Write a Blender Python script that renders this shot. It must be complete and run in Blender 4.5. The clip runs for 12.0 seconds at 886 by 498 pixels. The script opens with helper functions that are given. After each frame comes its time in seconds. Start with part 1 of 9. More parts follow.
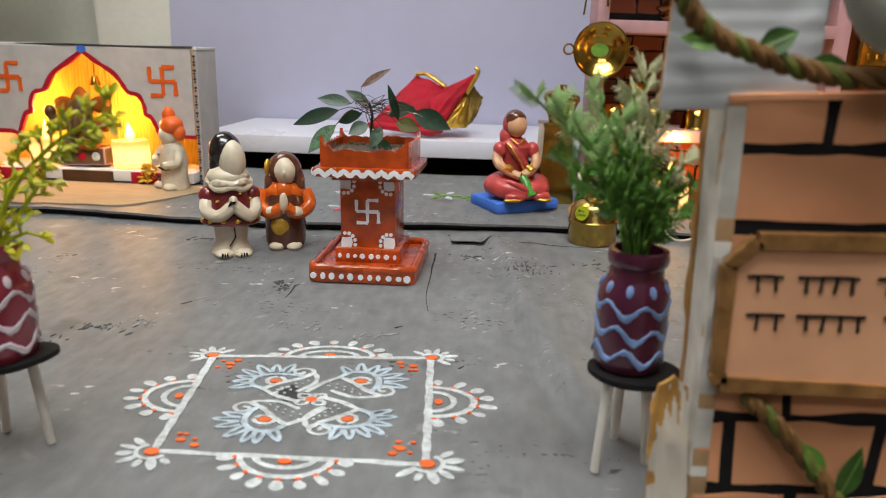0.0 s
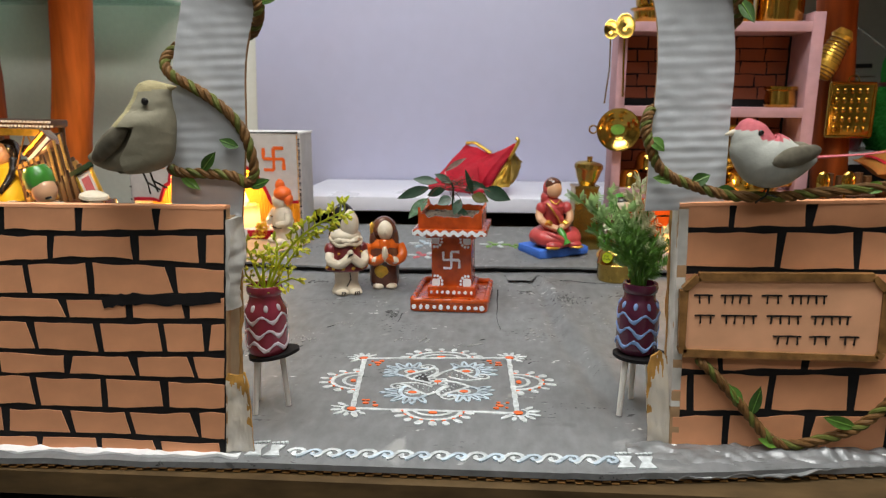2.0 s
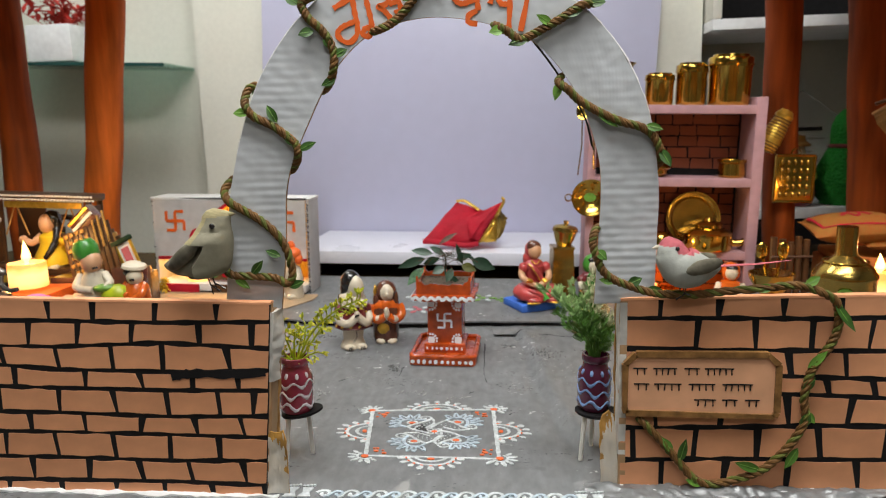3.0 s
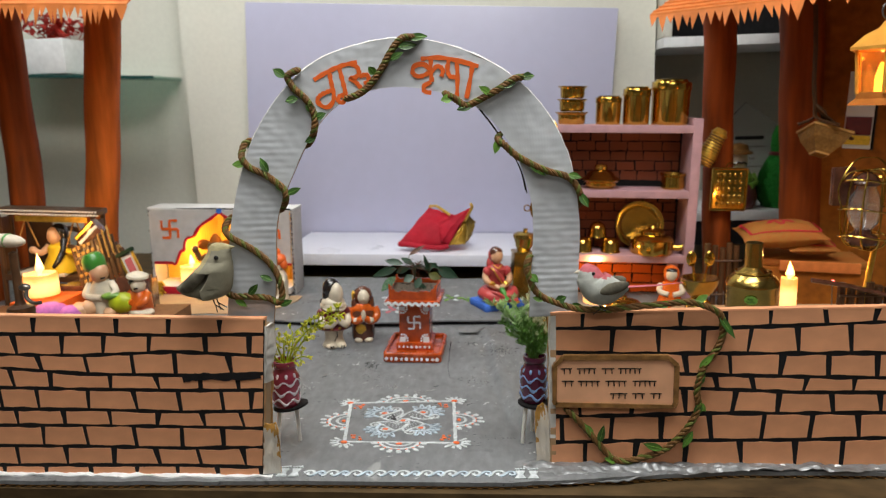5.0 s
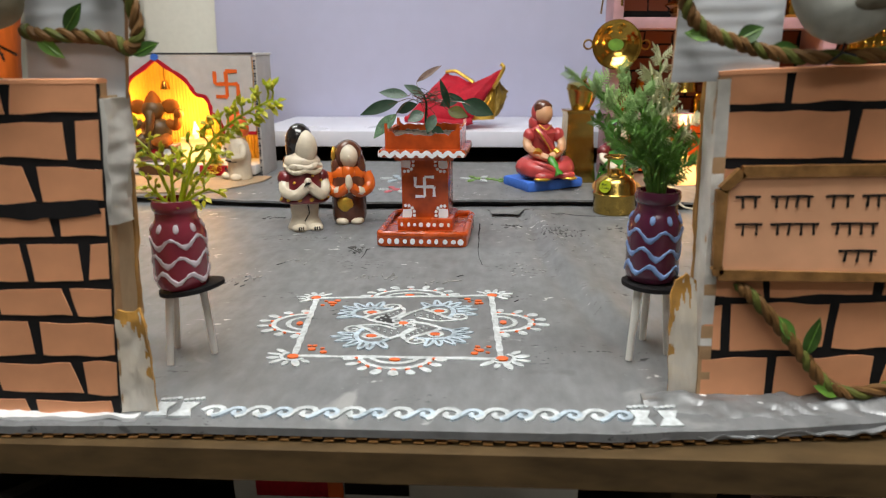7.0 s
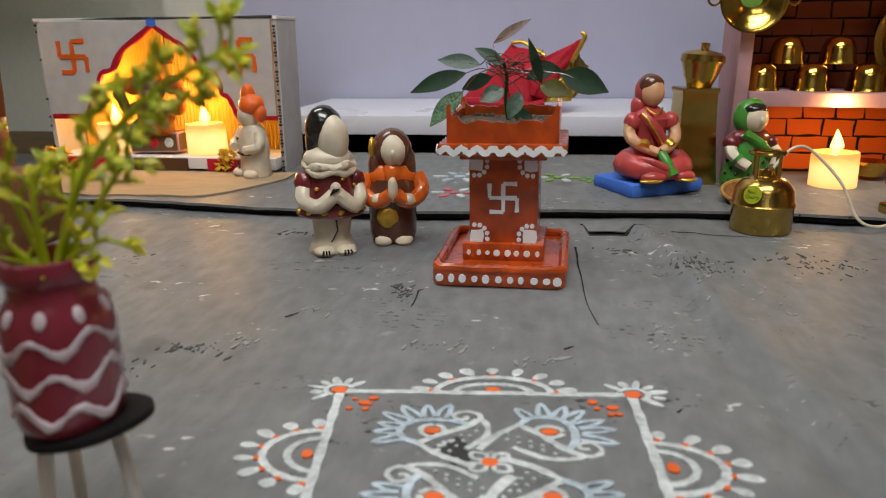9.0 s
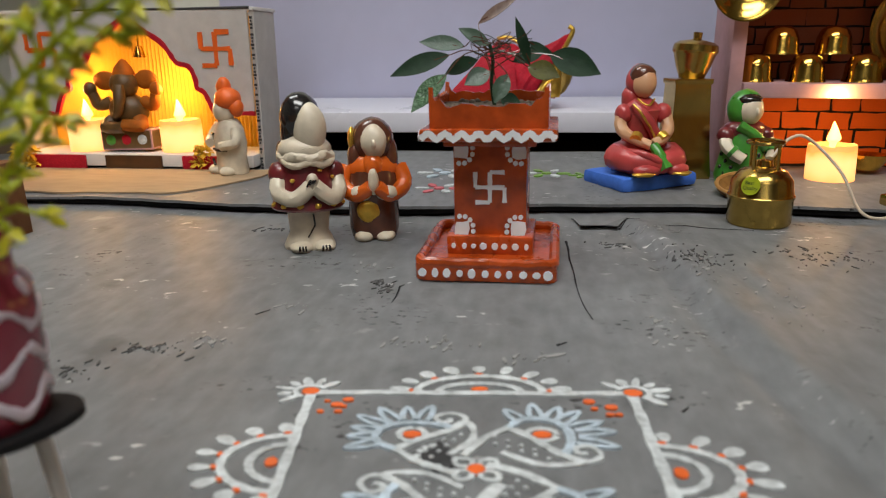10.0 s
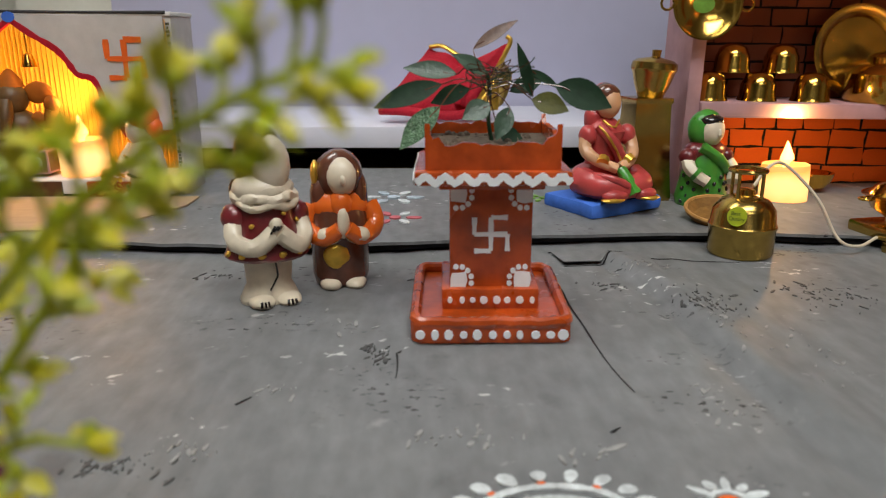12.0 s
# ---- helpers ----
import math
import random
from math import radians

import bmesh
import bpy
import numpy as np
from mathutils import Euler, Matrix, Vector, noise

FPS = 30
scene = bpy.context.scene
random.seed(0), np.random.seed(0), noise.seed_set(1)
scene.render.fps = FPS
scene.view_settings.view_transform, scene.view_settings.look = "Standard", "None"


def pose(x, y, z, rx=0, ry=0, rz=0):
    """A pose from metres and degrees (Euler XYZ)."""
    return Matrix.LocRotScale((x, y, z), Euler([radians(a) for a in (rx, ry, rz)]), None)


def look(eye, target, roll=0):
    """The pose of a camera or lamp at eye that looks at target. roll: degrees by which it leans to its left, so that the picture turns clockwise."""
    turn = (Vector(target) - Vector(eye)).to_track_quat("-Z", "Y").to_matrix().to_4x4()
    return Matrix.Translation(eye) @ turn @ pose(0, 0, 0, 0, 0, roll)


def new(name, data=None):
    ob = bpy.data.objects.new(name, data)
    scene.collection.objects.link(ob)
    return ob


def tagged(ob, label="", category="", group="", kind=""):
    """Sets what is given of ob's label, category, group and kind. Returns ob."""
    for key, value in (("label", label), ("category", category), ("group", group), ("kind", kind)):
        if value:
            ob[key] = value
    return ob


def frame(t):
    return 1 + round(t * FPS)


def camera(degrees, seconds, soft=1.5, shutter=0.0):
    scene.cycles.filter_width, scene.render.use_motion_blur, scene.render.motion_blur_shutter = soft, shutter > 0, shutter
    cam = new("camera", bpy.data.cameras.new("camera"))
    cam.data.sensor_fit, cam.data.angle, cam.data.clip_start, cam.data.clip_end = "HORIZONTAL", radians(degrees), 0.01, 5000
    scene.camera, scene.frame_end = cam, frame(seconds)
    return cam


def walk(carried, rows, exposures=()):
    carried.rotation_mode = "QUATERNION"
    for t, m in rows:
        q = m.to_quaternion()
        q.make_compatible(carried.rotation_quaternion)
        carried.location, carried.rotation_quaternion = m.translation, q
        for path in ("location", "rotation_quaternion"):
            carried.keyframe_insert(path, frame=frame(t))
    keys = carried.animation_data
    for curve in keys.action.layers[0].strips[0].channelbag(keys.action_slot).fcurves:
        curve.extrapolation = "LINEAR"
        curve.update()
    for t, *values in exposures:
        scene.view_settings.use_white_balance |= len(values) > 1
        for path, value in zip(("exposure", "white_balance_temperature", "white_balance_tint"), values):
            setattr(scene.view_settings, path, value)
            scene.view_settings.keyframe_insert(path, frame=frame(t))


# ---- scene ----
cam = camera(63.9, 12.0, 1.1)
cam.data.dof.use_dof, cam.data.dof.focus_distance, cam.data.dof.aperture_fstop = True, 0.6, 11.5

PATH = [
    (0, (0.056, 0.053, 0.186), (-0.105, 1.974, -0.344), -0.1),
    (0.5, (0.024, -0.016, 0.213), (-0.173, 1.906, -0.306), -0.6),
    (1, (0.022, -0.074, 0.216), (-0.196, 1.853, -0.272), -0.9),
    (1.5, (0.024, -0.122, 0.223), (-0.204, 1.813, -0.23), -1.1),
    (2, (0.03, -0.177, 0.245), (-0.202, 1.765, -0.173), -1.5),
    (2.5, (0.038, -0.226, 0.288), (-0.187, 1.725, -0.09), -1.7),
    (3, (0.043, -0.303, 0.325), (-0.165, 1.655, -0.025), -1.7),
    (3.5, (0.056, -0.369, 0.372), (-0.134, 1.593, 0.032), -2.0),
    (5.3, (0.079, -0.427, 0.39), (-0.075, 1.526, -0.015), -1.9),
    (5.5, (0.076, -0.426, 0.383), (-0.082, 1.525, -0.026), -2.2),
    (6, (0.067, -0.349, 0.316), (-0.099, 1.593, -0.133), -2.1),
    (6.5, (0.058, -0.223, 0.232), (-0.119, 1.707, -0.262), -1.9),
    (7, (0.031, -0.065, 0.185), (-0.166, 1.854, -0.345), -1.8),
    (7.5, (0.004, 0.033, 0.185), (-0.229, 1.942, -0.366), -1.7),
    (7.7, (-0.016, 0.07, 0.176), (-0.259, 1.976, -0.379), -1.6),
    (9.3, (-0.024, 0.167, 0.155), (-0.339, 2.059, -0.413), -2.2),
    (9.5, (-0.025, 0.175, 0.144), (-0.336, 2.071, -0.413), -2.2),
    (10, (-0.024, 0.185, 0.145), (-0.302, 2.089, -0.403), -2.2),
    (10.5, (-0.022, 0.195, 0.135), (-0.237, 2.108, -0.409), -2.0),
    (11, (-0.045, 0.215, 0.143), (-0.167, 2.135, -0.403), -1.7),
    (11.5, (-0.063, 0.24, 0.15), (-0.087, 2.161, -0.405), -1.4),
    (12, (-0.092, 0.246, 0.165), (-0.063, 2.162, -0.405), -1.3),
]
walk(cam, [(t, look(eye, target, roll)) for t, eye, target, roll in PATH], [(0, -0.05), (2.8, -0.01), (3.5, -0.11), (5.5, -0.12), (6.5, 0.2), (7.5, -0.13), (9.5, -0.43), (11.0, -0.43), (12, -0.32)])

# ---- world and lights ----
world = bpy.data.worlds.new("world")
world.use_nodes = True
world.node_tree.nodes["Background"].inputs[0].default_value = (0.75, 0.8, 0.9, 1)
world.node_tree.nodes["Background"].inputs[1].default_value = 0.02
scene.world = world


def area_lamp(name, m, sx, sy, power, color):
    d = bpy.data.lights.new(name, "AREA")
    d.shape, d.size, d.size_y, d.energy, d.color = "RECTANGLE", sx, sy, power, color
    o = new(name, d)
    o.matrix_world = m
    return o


def glow_lamp(name, p, power, color, size):
    d = bpy.data.lights.new(name, "POINT")
    d.energy, d.color, d.shadow_soft_size = power, color, size
    o = new(name, d)
    o.location = p
    return o


# main overhead light, its source unseen
area_lamp("unseen_overhead_light", look((0.08, -0.02, 1.54), (0.06, 0.26, 0)), 1.2, 0.5, 23.5, (0.985, 0.995, 0.965))
# added fill without a known source: brightens wall fronts and the desk shelf
area_lamp("unseen_overhead_light", look((0.15, -1.1, 1.54), (0.1, 0.1, 0)), 0.9, 0.3, 5.5, (0.985, 0.995, 0.965))
# added fill without a known source: brightens the left niche wall
area_lamp("unseen_overhead_light", look((-0.75, 0.85, 1.54), (-0.8, 1.15, 0)), 0.9, 0.3, 9.0, (0.95, 1.0, 0.98))
WARM = (1.0, 0.55, 0.17)
glow_lamp("candle_light", (-0.567, 0.982, 0.114), 0.42, WARM, 0.004)
glow_lamp("candle_light", (-0.449, 0.982, 0.111), 0.42, WARM, 0.004)
glow_lamp("candle_light", (0.264, 0.938, 0.083), 0.27, WARM, 0.004)
glow_lamp("candle_light", (-0.6715, 0.645, 0.188), 0.6, WARM, 0.004)
glow_lamp("candle_light", (0.529, 0.685, 0.146), 0.4, WARM, 0.004)
glow_lamp("lantern_light", (0.556, 0.51, 0.4385), 0.2, WARM, 0.003)


# ---- materials ----
def shade(name, color, rough=0.6, metal=0.0, vary=0.12, grain=60.0, bump=0.15, coat=0.0, patch=6.0, streak=None, tint=None, each=0.0):
    """A painted or plain surface: two scales of tone, fine relief; streak stretches the grain; tint: a second colour in worn patches."""
    m = bpy.data.materials.new(name)
    m.use_nodes = True
    nt = m.node_tree
    b = nt.nodes["Principled BSDF"]
    tc = nt.nodes.new("ShaderNodeTexCoord")
    mp = nt.nodes.new("ShaderNodeMapping")
    mp.inputs["Scale"].default_value = streak or (1, 1, 1)
    nt.links.new(tc.outputs["Object"], mp.inputs[0])
    n1, n2 = nt.nodes.new("ShaderNodeTexNoise"), nt.nodes.new("ShaderNodeTexNoise")
    n1.inputs["Scale"].default_value, n1.inputs["Detail"].default_value = patch, 4
    n2.inputs["Scale"].default_value, n2.inputs["Detail"].default_value = grain, 6
    nt.links.new(mp.outputs[0], n1.inputs[0])
    nt.links.new(mp.outputs[0], n2.inputs[0])
    add = nt.nodes.new("ShaderNodeMath")
    add.operation = "ADD"
    nt.links.new(n1.outputs[0], add.inputs[0])
    nt.links.new(n2.outputs[0], add.inputs[1])
    src = add.outputs[0]
    if each:
        oi = nt.nodes.new("ShaderNodeObjectInfo")
        mul = nt.nodes.new("ShaderNodeMath")
        mul.operation = "MULTIPLY_ADD"
        mul.inputs[1].default_value, mul.inputs[2].default_value = each, -each / 2
        nt.links.new(oi.outputs["Random"], mul.inputs[0])
        add2 = nt.nodes.new("ShaderNodeMath")
        nt.links.new(src, add2.inputs[0])
        nt.links.new(mul.outputs[0], add2.inputs[1])
        src = add2.outputs[0]
    ramp = nt.nodes.new("ShaderNodeMapRange")
    ramp.inputs[1].default_value, ramp.inputs[2].default_value = 0.65, 1.35
    nt.links.new(src, ramp.inputs[0])
    mix = nt.nodes.new("ShaderNodeMix")
    mix.data_type = "RGBA"
    nt.links.new(ramp.outputs[0], mix.inputs[0])
    lo = [c * (1 - vary) for c in color]
    hi = tint or [min(1, c * (1 + vary)) for c in color]
    mix.inputs[6].default_value, mix.inputs[7].default_value = (*lo, 1), (*hi, 1)
    nt.links.new(mix.outputs[2], b.inputs["Base Color"])
    rr = nt.nodes.new("ShaderNodeMapRange")
    rr.inputs[3].default_value, rr.inputs[4].default_value = max(0.03, rough - 0.1), min(1, rough + 0.1)
    nt.links.new(n1.outputs[0], rr.inputs[0])
    nt.links.new(rr.outputs[0], b.inputs["Roughness"])
    b.inputs["Metallic"].default_value = metal
    b.inputs["Specular IOR Level"].default_value = 0.5 if rough < 0.5 or metal > 0.5 else 0.2
    b.inputs["Coat Weight"].default_value = coat
    b.inputs["Coat Roughness"].default_value = 0.15
    bp = nt.nodes.new("ShaderNodeBump")
    bp.inputs["Strength"].default_value, bp.inputs["Distance"].default_value = bump, 0.0012
    nt.links.new(add.outputs[0], bp.inputs["Height"])
    nt.links.new(bp.outputs[0], b.inputs["Normal"])
    return m


def glow(name, color, power, base=(0.8, 0.7, 0.5)):
    m = bpy.data.materials.new(name)
    m.use_nodes = True
    b = m.node_tree.nodes["Principled BSDF"]
    b.inputs["Base Color"].default_value = (*base, 1)
    b.inputs["Roughness"].default_value = 0.4
    b.inputs["Emission Color"].default_value = (*color, 1)
    b.inputs["Emission Strength"].default_value = power
    return m


def wax():
    """Candle wax lit from within: brightest low down, orange towards the rim."""
    m = glow("glowing_wax", (1, 1, 1), 1.0, (0.7, 0.48, 0.24))
    nt = m.node_tree
    b = nt.nodes["Principled BSDF"]
    tc, sp, rp, nz, ad = (nt.nodes.new("ShaderNode" + k) for k in ("TexCoord", "SeparateXYZ", "ValToRGB", "TexNoise", "Math"))
    nz.inputs["Scale"].default_value = 40
    ad.operation = "MULTIPLY_ADD"
    ad.inputs[1].default_value = 0.35
    nt.links.new(tc.outputs["Object"], nz.inputs[0])
    nt.links.new(tc.outputs["Generated"], sp.inputs[0])
    nt.links.new(nz.outputs[0], ad.inputs[0])
    nt.links.new(sp.outputs[2], ad.inputs[2])
    nt.links.new(ad.outputs[0], rp.inputs[0])
    e = rp.color_ramp.elements
    e[0].position, e[0].color = 0.15, (1.0, 0.34, 0.05, 1)
    e[1].position, e[1].color = 1.1, (0.8, 0.24, 0.02, 1)
    e.new(0.45).color = (1.0, 0.55, 0.17, 1)
    e.new(0.75).color = (1.0, 0.58, 0.19, 1)
    e.new(0.98).color = (1.0, 0.34, 0.04, 1)
    nt.links.new(rp.outputs[0], b.inputs["Emission Color"])
    b.inputs["Emission Strength"].default_value = 1.75
    return m


def clear(name, color, rough, alpha):
    m = bpy.data.materials.new(name)
    m.use_nodes = True
    b = m.node_tree.nodes["Principled BSDF"]
    b.inputs["Base Color"].default_value = (*color, 1)
    b.inputs["Roughness"].default_value = rough
    b.inputs["Transmission Weight"].default_value = alpha
    b.inputs["IOR"].default_value = 1.45
    return m


def ground_paint():
    """Grey poster paint brushed on sheets: long strokes, pale scuffs, dark stains and creases."""
    m = shade("grey_ground_paint", (0.172, 0.177, 0.182), 0.5, 0, 0.26, 90, 0.4, patch=5, streak=(1.0, 0.5, 1))
    nt = m.node_tree
    b = nt.nodes["Principled BSDF"]
    tc = nt.nodes.new("ShaderNodeTexCoord")
    n = nt.nodes.new("ShaderNodeTexNoise")
    n.inputs["Scale"].default_value, n.inputs["Detail"].default_value, n.inputs["Distortion"].default_value = 11, 9, 1.2
    nt.links.new(tc.outputs["Object"], n.inputs[0])
    # crisp brush lines that run slantwise
    mpb = nt.nodes.new("ShaderNodeMapping")
    mpb.inputs["Rotation"].default_value = (0, 0, radians(24))
    mpb.inputs["Scale"].default_value = (150, 14, 1)
    nt.links.new(tc.outputs["Object"], mpb.inputs[0])
    nb = nt.nodes.new("ShaderNodeTexNoise")
    nb.inputs["Scale"].default_value, nb.inputs["Detail"].default_value = 1.0, 7
    nt.links.new(mpb.outputs[0], nb.inputs[0])
    rb0 = nt.nodes.new("ShaderNodeMapRange")
    rb0.inputs[1].default_value, rb0.inputs[2].default_value, rb0.inputs[3].default_value, rb0.inputs[4].default_value = 0.36, 0.64, 0.965, 1.04
    nt.links.new(nb.outputs[0], rb0.inputs[0])
    r = nt.nodes.new("ShaderNodeMapRange")
    r.inputs[1].default_value, r.inputs[2].default_value, r.inputs[4].default_value = 0.66, 0.74, 0.55
    nt.links.new(n.outputs[0], r.inputs[0])
    vm = nt.nodes.new("ShaderNodeVectorMath")
    vm.operation = "SCALE"
    nt.links.new(b.inputs["Base Color"].links[0].from_socket, vm.inputs[0])
    nt.links.new(rb0.outputs[0], vm.inputs["Scale"])
    old = vm.outputs[0]
    mx = nt.nodes.new("ShaderNodeMix")
    mx.data_type = "RGBA"
    nt.links.new(r.outputs[0], mx.inputs[0])
    nt.links.new(old, mx.inputs[6])
    mx.inputs[7].default_value = (0.4, 0.4, 0.39, 1)
    n3 = nt.nodes.new("ShaderNodeTexNoise")
    n3.inputs["Scale"].default_value, n3.inputs["Detail"].default_value = 17, 10
    nt.links.new(tc.outputs["Object"], n3.inputs[0])
    r3 = nt.nodes.new("ShaderNodeMapRange")
    r3.inputs[1].default_value, r3.inputs[2].default_value, r3.inputs[4].default_value = 0.63, 0.7, 0.6
    nt.links.new(n3.outputs[0], r3.inputs[0])
    mx2 = nt.nodes.new("ShaderNodeMix")
    mx2.data_type = "RGBA"
    nt.links.new(r3.outputs[0], mx2.inputs[0])
    nt.links.new(mx.outputs[2], mx2.inputs[6])
    mx2.inputs[7].default_value = (0.085, 0.085, 0.085, 1)
    # small dark and pale flecks that come in clusters where the paint has come off
    last = mx2.outputs[2]
    for sc, lo, seed, col in ((150, 0.6, 3.0, (0.03, 0.03, 0.03, 1)), (95, 0.62, 9.0, (0.55, 0.55, 0.54, 1))):
        mpp = nt.nodes.new("ShaderNodeMapping")
        mpp.inputs["Location"].default_value = (seed, seed * 2, 0)
        mpp.inputs["Scale"].default_value = (1, 1.6, 1)
        nt.links.new(tc.outputs["Object"], mpp.inputs[0])
        fine, big = nt.nodes.new("ShaderNodeTexNoise"), nt.nodes.new("ShaderNodeTexNoise")
        fine.inputs["Scale"].default_value, fine.inputs["Detail"].default_value = sc, 5
        big.inputs["Scale"].default_value, big.inputs["Detail"].default_value = 13, 2
        nt.links.new(mpp.outputs[0], fine.inputs[0])
        nt.links.new(mpp.outputs[0], big.inputs[0])
        ra, rb = nt.nodes.new("ShaderNodeMapRange"), nt.nodes.new("ShaderNodeMapRange")
        ra.inputs[1].default_value, ra.inputs[2].default_value = lo, lo + 0.05
        rb.inputs[1].default_value, rb.inputs[2].default_value = 0.56, 0.66
        nt.links.new(fine.outputs[0], ra.inputs[0])
        nt.links.new(big.outputs[0], rb.inputs[0])
        mu = nt.nodes.new("ShaderNodeMath")
        mu.operation = "MULTIPLY"
        nt.links.new(ra.outputs[0], mu.inputs[0])
        nt.links.new(rb.outputs[0], mu.inputs[1])
        mk = nt.nodes.new("ShaderNodeMix")
        mk.data_type = "RGBA"
        nt.links.new(mu.outputs[0], mk.inputs[0])
        nt.links.new(last, mk.inputs[6])
        mk.inputs[7].default_value = col
        last = mk.outputs[2]
    nt.links.new(last, b.inputs["Base Color"])
    return m


def knitted():
    """Stitches as small rounded cells."""
    m = shade("green_knit", (0.018, 0.2, 0.025), 0.8, 0, 0.3, 300, 1.0)
    nt = m.node_tree
    b = nt.nodes["Principled BSDF"]
    tc, vo, bp = (nt.nodes.new("ShaderNode" + k) for k in ("TexCoord", "TexVoronoi", "Bump"))
    vo.inputs["Scale"].default_value = 150
    nt.links.new(tc.outputs["Object"], vo.inputs["Vector"])
    bp.inputs["Strength"].default_value, bp.inputs["Distance"].default_value = 1.0, 0.004
    bp.invert = True
    nt.links.new(vo.outputs["Distance"], bp.inputs["Height"])
    nt.links.new(bp.outputs[0], b.inputs["Normal"])
    return m


